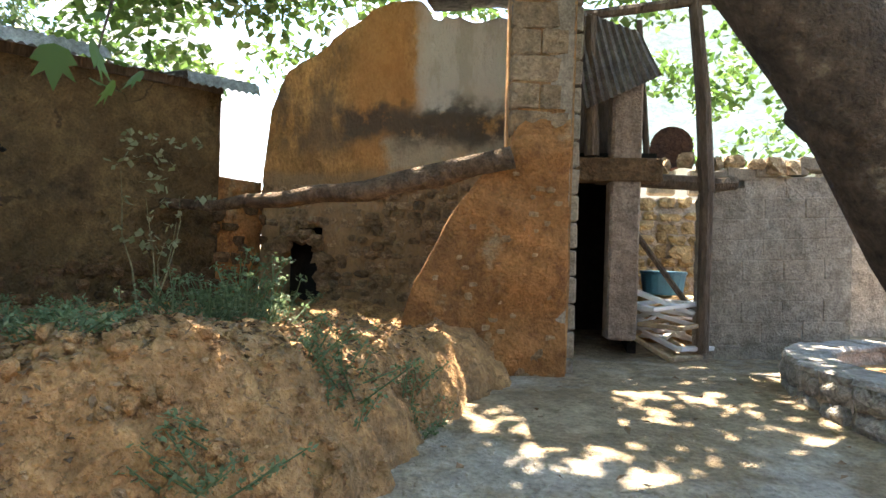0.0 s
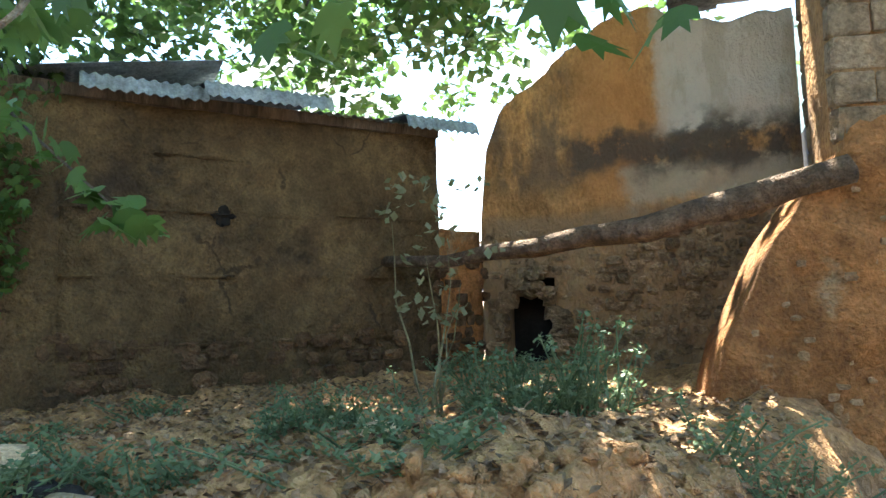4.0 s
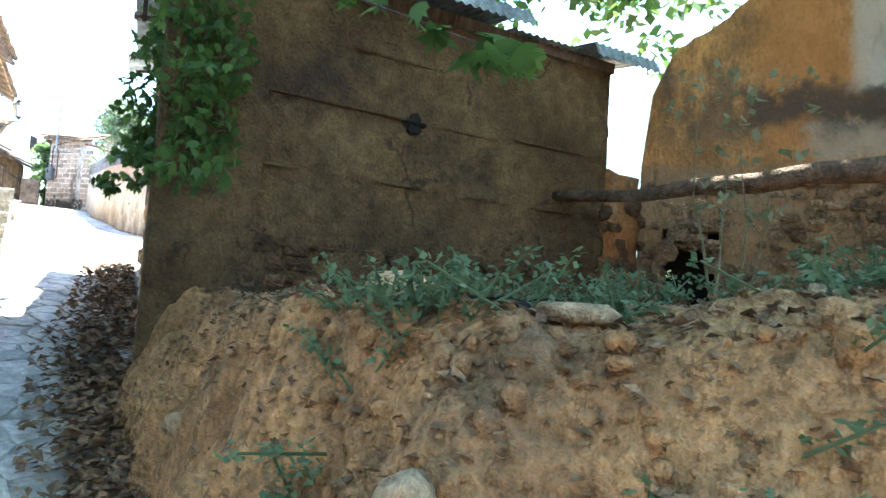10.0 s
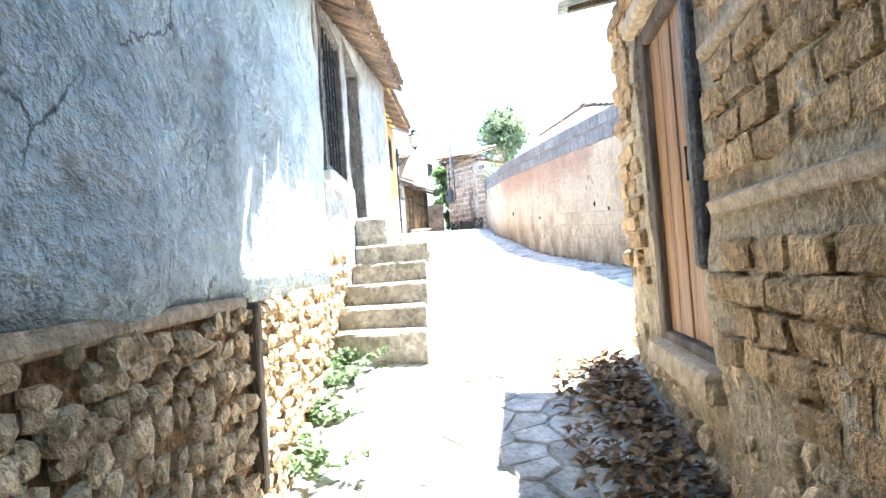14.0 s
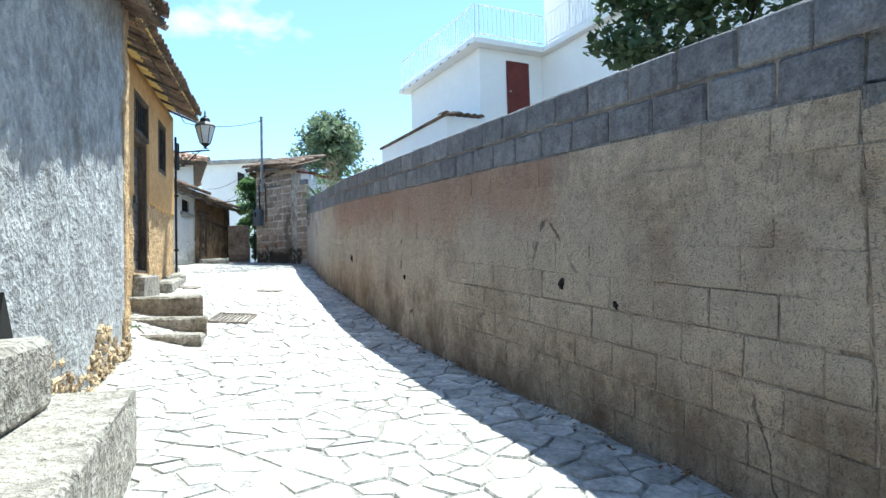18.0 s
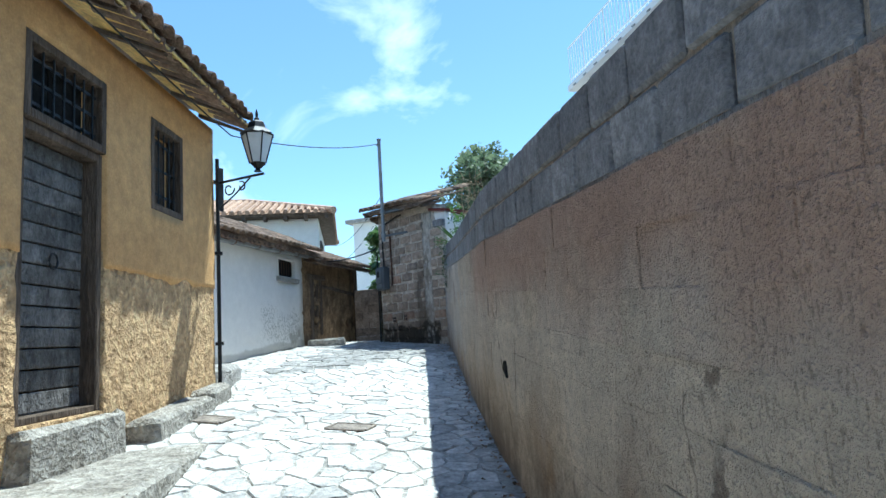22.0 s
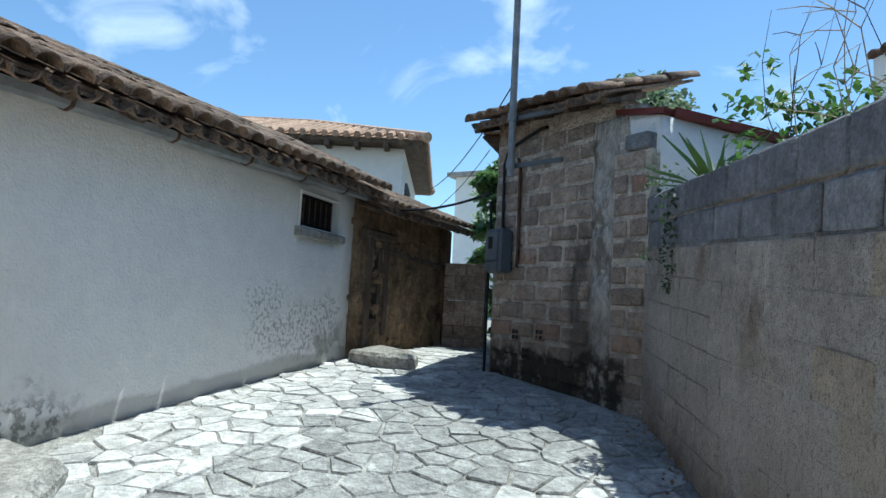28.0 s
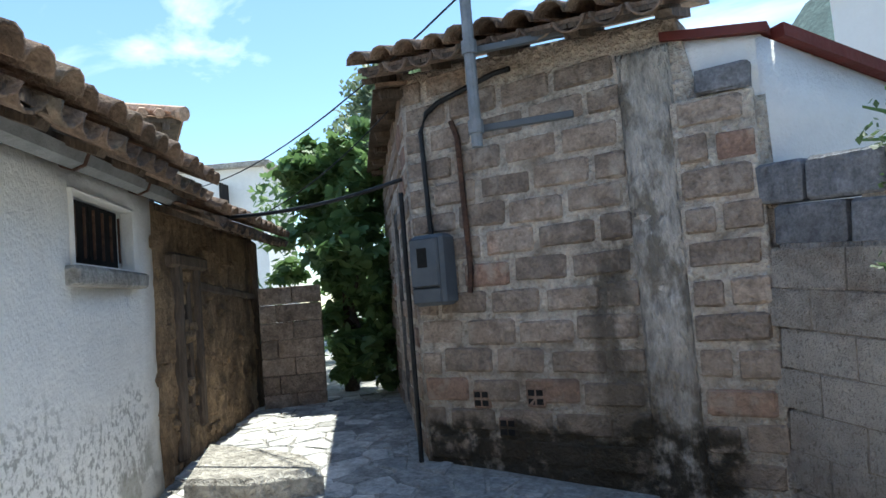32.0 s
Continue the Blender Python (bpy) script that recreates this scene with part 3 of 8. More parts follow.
def on(A, B, u, off=0.0, side=1):
    """The plan point u along A to B, off in front of its face."""
    A, d, L = line(A, B)
    n = Vector((-d.y, d.x)) * side
    return A.x + d.x * u + n.x * off, A.y + d.y * u + n.y * off


def heading(A, B):
    return math.atan2(B[1] - A[1], B[0] - A[0])

# ---- the lie of the place, in plan ----
GARDEN = [(-12.2, 12.7), (-15.85, 14.7), (-20.3, 17.25), (-23.5, 19.35), (-25.9, 20.85)]
BLUE_A, BLUE_B, BLUE_C = (-7.1, 5.5), (-12.3, 8.6), (-18.95, 12.98)
SHED_A, SHED_B, SHED_F = (-6.85, 7.0), (-10.45, 10.1), (-4.68, 9.98)
OR_A, OR_B = (-18.6, 12.08), (-24.25, 16.22)
WH_A, WH_B = (-25.6, 15.65), (-29.5, 19.58)
HUT_B = (-31.73, 22.03)
BR_A, BR_B = (-28.25, 20.84), (-25.9, 20.95)

# ---- weathering of the walls ----
GW_AB, WALLS = (GARDEN[0], GARDEN[-1]), (WALLBLOCK, WALLRED, WALLPALE)
wash(WALLS, (0.64, 0.565, 0.475), *GW_AB, (-1, 19), (3.0, 3.75), 0.2, 0.4, 0.9, 0.45, 0.072, 0.5)
wash(WALLS, (0.46, 0.28, 0.20), *GW_AB, (2.2, 10.5), (3.7, 4.3), 0.2, 0.3, 1.3, 0.6, 0.072, 0.35)
wash(WALLS, (0.43, 0.27, 0.11), *GW_AB, (7.5, 18), (1.5, 3.0), 0.25, 0.4, 1.2, 0.35, 0.072, 0.5)
wash(WALLS, (0.20, 0.14, 0.09), *GW_AB, (-1, 19), (1.5, 2.75), 0.15, 0.3, 1.6, 0.5, 0.072, 0.5, 0.5, 2.5)
wash(WALLS, (0.15, 0.11, 0.085), *GW_AB, (-1, 19), (1.5, 4.3), 0.1, 0.2, 1.5, 0.5, 0.072, 0.5, 0.59, 75.0)
GB_AB = ((-4.43, 10.48), (-1.55, 10.55))
wash((GABLE,), (0.27, 0.19, 0.115), *GB_AB, (-1, 2.95), (0.5, 3.2), 0.06, 0.08, 1.8, 0.7)
wash((GABLE,), (0.13, 0.095, 0.065), *GB_AB, (0.15, 1.0), (3.45, 4.75), 0.14, 0.2, 2.2, 0.75, 0.0, 0.35, 0.5, 3.0)
wash((GABLE,), (0.60, 0.555, 0.455), *GB_AB, (1.72, 2.95), (3.85, 5.2), 0.05, 0.09, 3.0, 0.92)
wash((GABLE,), (0.40, 0.345, 0.24), *GB_AB, (1.72, 2.95), (3.85, 5.0), 0.1, 0.1, 2.0, 0.6, 0.0, 0.3, 0.53, 4.0)
wash((GABLE,), (0.50, 0.225, 0.075), *GB_AB, (1.0, 1.7), (3.2, 5.3), 0.16, 0.16, 2.6, 0.6, 0.0, 0.5)
wash((GABLE,), (0.44, 0.385, 0.28), *GB_AB, (1.4, 2.95), (3.22, 3.6), 0.07, 0.12, 2.0, 0.75)
wash((GABLE,), (0.075, 0.066, 0.053), *GB_AB, (0.85, 2.95), (3.52, 3.95), 0.12, 0.16, 2.2, 0.9, 0.0, 1.0, 0.45, 3.0)
BR_AB, BLOCKS = (BR_A, BR_B), (OLDBLOCK, REDBLOCK, BRMORTAR, STREAKED)
wash((OLDBLOCK, REDBLOCK), (0.47, 0.40, 0.325), *BR_AB, (-0.1, 2.5), (4.35, 6.8), 0.05, 0.1, 2.0, 0.6, 0.0, 0.8, 0.60, 6.0)
wash(BLOCKS, (0.075, 0.06, 0.045), *BR_AB, (1.32, 1.62), (4.0, 5.5), 0.09, 0.12, 2.5, 0.8, 0.0, 0.5, 0.46, 5.0)
wash((STREAKED,), (0.16, 0.135, 0.105), *BR_AB, (1.4, 2.0), (3.9, 6.6), 0.1, 0.1, 2.0, 0.8, 0.0, 0.6, 0.53, 6.0)
wash(BLOCKS, (0.19, 0.145, 0.10), *BR_AB, (-0.2, 2.6), (3.4, 4.65), 0.15, 0.2, 1.8, 0.35)
wash(BLOCKS, (0.035, 0.028, 0.017), *BR_AB, (0.0, 2.1), (3.4, 4.3), 0.05, 0.2, 1.9, 0.92, 0.0, 1.0, 0.42, 5.0)
WH_AB = (WH_A, WH_B)
wash((WHITEPL,), (0.47, 0.455, 0.42), *WH_AB, (-0.2, 5.7), (3.3, 3.8), 0.03, 0.05, 2.4, 0.8, 0.07)
wash((WHITEPL,), (0.13, 0.13, 0.105), *WH_AB, (0.6, 1.75), (3.7, 4.02), 0.12, 0.16, 3.0, 0.8, 0.02, 1.0, 0.50, 18.0)
wash((WHITEPL,), (0.20, 0.20, 0.17), *WH_AB, (3.5, 5.3), (4.15, 4.75), 0.16, 0.22, 2.2, 0.65, 0.0, 1.0, 0.545, 24.0)
wash((WHITEPL,), (0.24, 0.23, 0.19), *WH_AB, (4.8, 5.4), (3.9, 4.4), 0.1, 0.12, 3.0, 0.7, 0.0, 1.0, 0.46, 5.0)
wash((BLUEPL,), (0.60, 0.66, 0.69), BLUE_A, BLUE_B, (-1, 7), (1.0, 6.0), 0.1, 0.1, 1.5, 0.35, 0.0, 1.2, 0.54, 4.0)
wash((HUTMUD,), (0.085, 0.06, 0.038), WH_B, HUT_B, (-0.2, 3.4), (3.5, 6.2), 0.1, 0.2, 2.0, 0.6, 0.0, 0.5, 0.57, 3.0)
cracks(BLUEPL, 2.0, 0.016, (0.09, 0.10, 0.11), 0.8, 0.9, 0.52)
cracks(MUD, 1.5, 0.018, (0.045, 0.03, 0.018), 0.7, 0.8, 0.55)
cracks(MUDRED, 1.6, 0.02, (0.15, 0.075, 0.035), 0.6, 0.8, 0.58)
cracks(EARTH, 6.0, 0.06, (0.16, 0.095, 0.05), 0.6, 0.35, 0.5)
cracks(WALLBLOCK, 1.3, 0.014, (0.12, 0.09, 0.07), 0.8, 0.5, 0.56)

# ---- ground ----
def axis_steps(lo, hi, step, far):
    mid = list(np.arange(lo, hi + 0.01, step))
    out = [1, 2, 4, 8, 16, 40, 100, 250, 600, 1500, far]
    return [lo - o for o in reversed(out)] + mid + [hi + o for o in out]


gxs, gys = axis_steps(-36, 4, 0.33, 3200), axis_steps(1, 26, 0.33, 3200)
gs = Shape()
for y in gys:
    for x in gxs:
        far = max(0, -40 - x, x - 8, -4 - y, y - 30)
        gs.v.append((x, y, gz(x, y) - 0.035 + 0.012 * noise.noise(Vector((x * 2, y * 2, 0))) - 0.02 * far))
nx = len(gxs)
gs.f = [(j * nx + i, j * nx + i + 1, (j + 1) * nx + i + 1, (j + 1) * nx + i) for j in range(len(gys) - 1) for i in range(nx - 1)]
ground = solid("ground", gs, JOINT, "worn cement and earth bed of the sloping village lane", "ground", "structure", smooth=True, tidy=False)

ground.data.materials.append(YARD)
for face in ground.data.polygons:
    c = face.center + ground.location
    face.material_index = 1 if c.x > -2.75 + 0.25 * noise.noise(Vector((c.x * 2, c.y * 2, 0))) or c.y > 11.9 and c.x > -11 else 0

# wooded mountain behind the village
hs = Shape()
for i in range(41):
    a = radians(50 + 66 * i / 40)
    for j in range(9):
        r = 900 + 130 * j
        crest = 0.40 / (1 + math.exp((math.degrees(a) - 101) / 2.2)) + 0.03 * noise.noise(Vector((i * 0.3, 3, 0))) + 0.012 * noise.noise(Vector((i * 0.9, 8, 0)))
        hs.v.append((-4 + r * math.cos(a), 5 + r * math.sin(a), -20 + r * max(0.0, crest) * (j / 8) ** 0.8 + 14 * noise.noise(Vector((i * 0.5, j * 0.7, 1)))))
hs.f = [(i * 9 + j, (i + 1) * 9 + j, (i + 1) * 9 + j + 1, i * 9 + j + 1) for i in range(40) for j in range(8)]
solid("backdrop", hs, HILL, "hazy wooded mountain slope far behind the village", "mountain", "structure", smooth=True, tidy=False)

# ---- right side: garden wall of blocks ----
def along(P, u):
    """Plan point and heading u metres along a line of points."""
    for a, b in zip(P, P[1:]):
        L = math.dist(a, b)
        if u <= L or b == P[-1]:
            return a[0] + (b[0] - a[0]) * u / L, a[1] + (b[1] - a[1]) * u / L, heading(a, b)
        u -= L


GARDEN_L = sum(math.dist(a, b) for a, b in zip(GARDEN, GARDEN[1:]))
cap_z = lambda u: 4.10 + 0.072 * u
garden = thing("wall_garden", "long garden wall of stained render with two block courses on top", "wall", (*GARDEN[0], 2.3), kind="structure")
u0 = 0.0
for k, (a, b) in enumerate(zip(GARDEN, GARDEN[1:])):
    sh = wall_shape(a, b, lambda u: gz(*on(a, b, u)) - 0.15, lambda u, u0=u0: cap_z(u0 + u) + 0.02, 0.2, step=0.25, amp=0.002, side=1, seed=k, freq=1.7)
    part("rendered_wall", sh, WALLGREY, garden, smooth=True)
    u0 += math.dist(a, b)
ret = ((-12.2, 12.7), (-11.9, 18.0))
part("rendered_wall", wall_shape(*ret, lambda u: gz(*on(*ret, u)) - 0.15, 4.12, 0.2, step=0.3, amp=0.02, side=1, seed=9), WALLGREY, garden, smooth=True)
for course in range(2):
    u = -0.02 - 0.2 * course
    while u < GARDEN_L - 0.1:
        w = 0.40
        x, y, h = along(GARDEN, max(0.0, u + w / 2))
        z = cap_z(u + w / 2) + 0.11 + 0.215 * course
        sh = Shape().box((0, 0, 0), (w - 0.02, 0.2, 0.2), 0, 0.013, jit=0.004)
        m = pose(x + 0.098 * math.sin(h), y - 0.098 * math.cos(h), z, 0, -math.degrees(math.atan(0.072)), math.degrees(h))
        sh.v = [tuple(m @ Vector(p)) for p in sh.v]
        part("concrete_block", sh, CEMBLOCK, garden)
        u += w
    for q in range(24):
        x, y = on(*ret, 0.4 + 0.4 * (q % 12) - 0.2 * course)
        part("concrete_block", Shape().box((x + 0.1, y, 4.225 + 0.215 * (course + 2 * (q // 12))), (0.388, 0.2, 0.205), heading(*ret), 0.008), CEMBLOCK, garden)
part("concrete_block", Shape().box((-12.11, 12.82, 4.235), (0.2, 0.2, 0.205), heading(*ret), 0.008), CEMBLOCK, garden)
sh = Shape()
for k in range(int(GARDEN_L / 0.5)):
    x, y, h = along(GARDEN, 0.5 * k + 0.25)
    sh.box((x + 0.1 * math.sin(h), y - 0.1 * math.cos(h), cap_z(0.5 * k + 0.25) + 0.215), (0.53, 0.168, 0.42), h, 0, 0, -math.atan(0.072))
part("joint_mortar", sh, WALLGREY, garden)

# ---- blue lime-washed house ----
blue = thing("house_blue", "old house in peeling blue limewash over a rubble stone base", "house", (*BLUE_B, 1.9), kind="structure")
bz = lambda A, B: (lambda u: gz(*on(A, B, u)) - 0.15)
BL1 = math.dist(BLUE_A, BLUE_B)
stone_top = lambda u: 2.52 if u > 0.58 else 1.42 + 0.12 * u
part("plaster_wall", wall_shape(BLUE_A, BLUE_B, lambda u: stone_top(u) - 0.02, lambda u: 4.32 + 0.107 * u, 0.5, [(2.8, 3.7, 3.96, 4.52)], 0.2, 0.05, -1, 3, 2.0), BLUEPL, blue, smooth=True)
part("stone_base", wall_shape(BLUE_A, BLUE_B, bz(BLUE_A, BLUE_B), stone_top, 0.45, (), 0.2, 0.03, -1, 5, 3.0), ENDPL, blue, smooth=True)
BLUE_M = on(BLUE_B, BLUE_C, math.dist(BLUE_B, BLUE_C) - 0.3)
part("plaster_wall", wall_shape(BLUE_B, BLUE_M, bz(BLUE_B, BLUE_M), lambda u: 4.99 + 0.19 * u, 0.5, [(0.15, 1.4, 3.48, 4.98), (1.92, 3.34, 3.2, 5.3)], 0.2, 0.035, -1, 4, 2.2), GREYPL, blue, smooth=True)
part("corner_wall", wall_shape(BLUE_M, BLUE_C, bz(BLUE_M, BLUE_C), lambda u: 6.46 + 0.19 * u, 0.5, (), 0.12, 0.03, -1, 6, 5.0), ORROUGH, blue, smooth=True)
part("end_wall", wall_shape((-17.7, 11.1), on((-17.7, 11.1), BLUE_C, math.dist((-17.7, 11.1), BLUE_C) - 0.02), 2.3, 6.1, 0.12, (), 0.3, 0.02, -1, 6), ORANGE, blue, smooth=True)
BLUE_0 = on(BLUE_A, BLUE_B, -0.36)
part("plaster_wall", wall_shape(BLUE_0, BLUE_A, 1.3, 4.2, 0.5, (), 0.12, 0.04, -1, 3, 2.0), BLUEPL, blue, smooth=True)
part("stone_base", wall_shape(BLUE_0, BLUE_A, 0.4, 1.42, 0.46, (), 0.12, 0.03, -1, 5, 3.0), ENDPL, blue, smooth=True)
END = (BLUE_0, (-6.75, 2.2))
part("earth_wall", wall_shape(*END, lambda u: gz(*on(*END, u)) - 0.15, 5.4, 0.4, [(0.74, 1.64, 2.93, 4.25)], 0.16, 0.06, 1, 8, 2.6), ENDPL, blue, smooth=True)

PIL = on(*END, 0.02, 0.03, 1), on(*END, 0.42, 0.03, 1)
part("corner_pilaster", wall_shape(*PIL, 1.3, 5.4, 0.1, (), 0.1, 0.025, 1, 9, 1.8), PILASTER, blue, "smooth brown plastered corner strip", smooth=True)

# ---- orange house ----
orange = thing("house_orange", "orange rendered house with roughcast lower wall and tiled eaves", "house", (*OR_B, 3.4), kind="structure")
OL = math.dist(OR_A, OR_B)
OD, OW = (3.5, 4.55, 3.62, 6.38), (5.37, 6.1, 5.45, 6.38)
# colour split set on the eave's shadow edge; deeper orange above paints its shade
part("upper_wall", wall_shape(on(OR_A, OR_B, 0.0, 0.014, -1), on(OR_A, OR_B, OL, 0.014, -1), lambda u: 4.78 + 0.08 * noise.noise(Vector((u * 3, 4, 0))) + 0.04 * noise.noise(Vector((u * 11, 4, 0))), 6.78, 0.45, [OD, OW], 0.1, 0.006, -1, 11), ORANGE, orange, smooth=True)
part("roughcast_wall", wall_shape(OR_A, OR_B, lambda u: gz(*on(OR_A, OR_B, u)) - 0.2, 4.92, 0.43, [OD], 0.1, 0.02, -1, 12, 5.0), ORROUGH, orange, smooth=True)
SIDE = (OR_B, (OR_B[0] - 2.2, OR_B[1] - 2.6))
part("side_wall", wall_shape(*SIDE, 3.2, 6.78, 0.4, (), 0.4, 0.01, -1, 13), ORANGE, orange, smooth=True)

# ---- white house ----
white = thing("house_white", "low whitewashed house with old tiled eaves and a barred window", "house", (*WH_B, 4.1), kind="structure")
WDOOR, WWIN = (0.25, 0.87, 3.8, 5.72), (4.29, 5.16, 5.44, 5.83)
part("plaster_wall", wall_shape(WH_A, WH_B, lambda u: gz(*on(WH_A, WH_B, u)) - 0.15, lambda u: 5.78 + 0.042 * u, 0.4, [WDOOR, WWIN], 0.25, 0.02, -1, 15), WHITEPL, white, smooth=True)

# ---- mud hut ----
hut = thing("mud_hut", "brown mud-plastered hut with an old plank door under a tiled roof", "hut", (*HUT_B, 4.0), kind="structure")
HDOOR = (0.5, 0.88, 4.42, 5.5)
part("mud_wall", wall_shape(WH_B, HUT_B, lambda u: 3.8, lambda u: 5.95 + 0.03 * u, 0.4, [HDOOR], 0.15, 0.045, -1, 17, 3.5), HUTMUD, hut, smooth=True)
part("mud_wall", wall_shape(HUT_B, (-33.6, 21.0), 3.8, 6.0, 0.4, (), 0.3, 0.04, -1, 18), HUTMUD, hut, smooth=True)

# ---- brick house ----
brick = thing("house_block", "small house of bare brown blocks with thick pale joints", "house", (*BR_A, 4.05), kind="structure")
part("front_wall", wall_shape(BR_A, BR_B, 3.75, lambda u: 6.76 - 0.08 * u if u < 1.95 else 6.05, 0.35, (), 0.1, 0.008, -1, 21, 4.0), BRMORTAR, brick, smooth=True)
BSIDE = ((-30.9, 23.5), BR_A)
part("side_wall", wall_shape(*BSIDE, 3.75, 6.64, 0.35, [(1.7, 2.5, 4.1, 6.0)], 0.2, 0.008, -1, 22, 4.0), BRMORTAR, brick, smooth=True)
part("back_wall", wall_shape(BR_B, (-24.6, 22.9), 3.75, lambda u: 6.36 - 0.25 * u, 0.3, (), 0.4, 0.01, -1, 23), WHITEPL, brick, smooth=True)

# ---- shed at the terrace ----
shed = thing("earth_shed", "rammed earth shed with a zinc roof and a brown plank door", "shed", (*SHED_A, 1.1), kind="structure")
SDOOR = (2.86, 3.98, 2.08, 3.88)
part("lane_wall", wall_shape(SHED_A, SHED_B, bz(SHED_A, SHED_B), lambda u: 3.9 + 0.09 * u, 0.45, [SDOOR, (-0.1, 0.13, 0.0, 9.0)], 0.1, 0.04, 1, 25, 2.6), MUDPALE, shed, smooth=True)
part("yard_wall", wall_shape(SHED_A, SHED_F, 1.2, lambda u: 3.98 + 0.02 * u, 0.45, (), 0.08, 0.06, -1, 26, 2.8), MUD, shed, smooth=True)
part("back_wall", wall_shape(SHED_B, (-8.2, 12.9), 1.6, 4.2, 0.4, (), 0.4, 0.03, 1, 27), MUD, shed, smooth=True)
part("back_wall", wall_shape(SHED_F, (-8.2, 12.9), 1.6, 4.0, 0.4, (), 0.4, 0.03, -1, 28), MUD, shed, smooth=True)

# ---- ruin ----
ruin = thing("ruined_house", "roofless ruin with a rounded ochre gable, a block pier and a broken red wall", "ruin", (-1.5, 9.2, 1.4), kind="structure")
AR_A, AR_B = (-4.43, 10.48), (-1.55, 10.55)
def gable(u):
    """The broken outline of the gable, steep at its free edge and rounded at the top."""
    top = float(np.interp(u, (0.0, 0.05, 0.24, 0.65, 0.98, 1.29, 1.62, 1.78, 1.92, 2.9), (3.2, 3.86, 4.29, 4.59, 4.82, 5.03, 5.1, 5.06, 4.87, 4.84)))
    return top + 0.05 * noise.noise(Vector((u * 4, 0, 2))) + 0.04 * noise.noise(Vector((u * 13, 0, 2)))
part("gable_wall", wall_shape(AR_A, AR_B, 1.4, gable, 0.5, [(0.22, 0.72, 1.4, 2.6)], 0.07, 0.07, -1, 31, 2.6), GABLE, ruin, smooth=True)
# near-black panel behind the opening puts the recess's shade into colour
part("niche", Shape().box((-3.95, 10.86, 2.0), (0.9, 0.06, 1.6)), DARK, ruin, "near-black panel painting the shade in the gable's recess")
rnd = random.Random(61)
for k in range(22):
    a = math.pi * k / 21
    u, z = 0.47 + 0.30 * math.cos(a) * rnd.uniform(0.85, 1.15), 1.95 + 0.62 * math.sin(a) * rnd.uniform(0.85, 1.12)
    part("stone", Shape().rock((*on(AR_A, AR_B, u, 0.0, -1), z), (rnd.uniform(0.13, 0.24), 0.2, rnd.uniform(0.1, 0.2)), 900 + k, 0.35), RUBBLEST, ruin)
part("low_wall", wall_shape(SHED_F, AR_A, 1.4, 3.08, 0.5, (), 0.12, 0.06, -1, 32, 2.2), MUDRED, ruin, smooth=True)
part("cross_wall", wall_shape((-1.5, 10.5), (-1.5, 9.1), 1.4, 5.6, 0.45, [(0.45, 0.8, 4.1, 4.75)], 0.15, 0.03, -1, 33, 3.0), RUINBLOCK, ruin, smooth=True)
PIER = ((-1.53, 9.03), (-1.03, 9.15))
part("pier", wall_shape(*PIER, 1.2, 5.6, 0.45, (), 0.12, 0.02, -1, 34, 3.0), ARCH, ruin, smooth=True)
def broken(u):
    """The broken left edge of the red wall, which climbs to the pier."""
    return float(np.interp(u, (0.22, 0.3, 0.36, 0.48, 0.71, 1.04, 1.2), (1.5, 1.85, 2.06, 2.3, 2.76, 3.13, 3.3))) + 0.06 * noise.noise(Vector((u * 5, 0, 5))) + 0.03 * noise.noise(Vector((u * 19, 0, 5)))
RED = ((-2.62, 8.72), (-1.05, 9.08))
part("red_wall", wall_shape(*RED, 1.1, lambda u: broken(u) if u < 1.15 else 3.55, 0.5, (), 0.06, 0.09, -1, 35, 3.0), MUDRED, ruin, smooth=True)

# ---- block screen in the ruin's yard ----
screen = thing("block_screen", "sloping screen wall of pale concrete blocks in the ruin's yard", "wall", (0.2, 10.2, 1.45), kind="structure")
SC = ((0.2, 10.2), (1.63, 10.53))
part("core", wall_shape(*SC, 1.2, lambda u: 3.0 + 0.16 * u, 0.12, (), 0.3, 0.0, -1, 41), SCREENBLOCK, screen)

# ---- terrace of earth and rubble ----
EDGE = [(-6.75, 6.95), (-5.65, 6.22), (-4.9, 5.55), (-4.2, 5.15), (-3.3, 5.35), (-2.55, 5.75), (-2.1, 6.6), (-2.0, 7.6), (-1.6, 8.8)]
BACK = [(-1.2, 11.2), (-5.2, 11.4), (-7.2, 8.0)]


def inside(x, y, poly):
    c, j = False, len(poly) - 1
    for i in range(len(poly)):
        if (poly[i][1] > y) != (poly[j][1] > y) and x < (poly[j][0] - poly[i][0]) * (y - poly[i][1]) / (poly[j][1] - poly[i][1]) + poly[i][0]:
            c = not c
        j = i
    return c


def edge_gap(x, y):
    best = 9.0
    for (ax, ay), (bx, by) in zip(EDGE, EDGE[1:]):
        L = (bx - ax) ** 2 + (by - ay) ** 2
        t = max(0, min(1, ((x - ax) * (bx - ax) + (y - ay) * (by - ay)) / L))
        best = min(best, math.hypot(x - ax - t * (bx - ax), y - ay - t * (by - ay)))
    return best


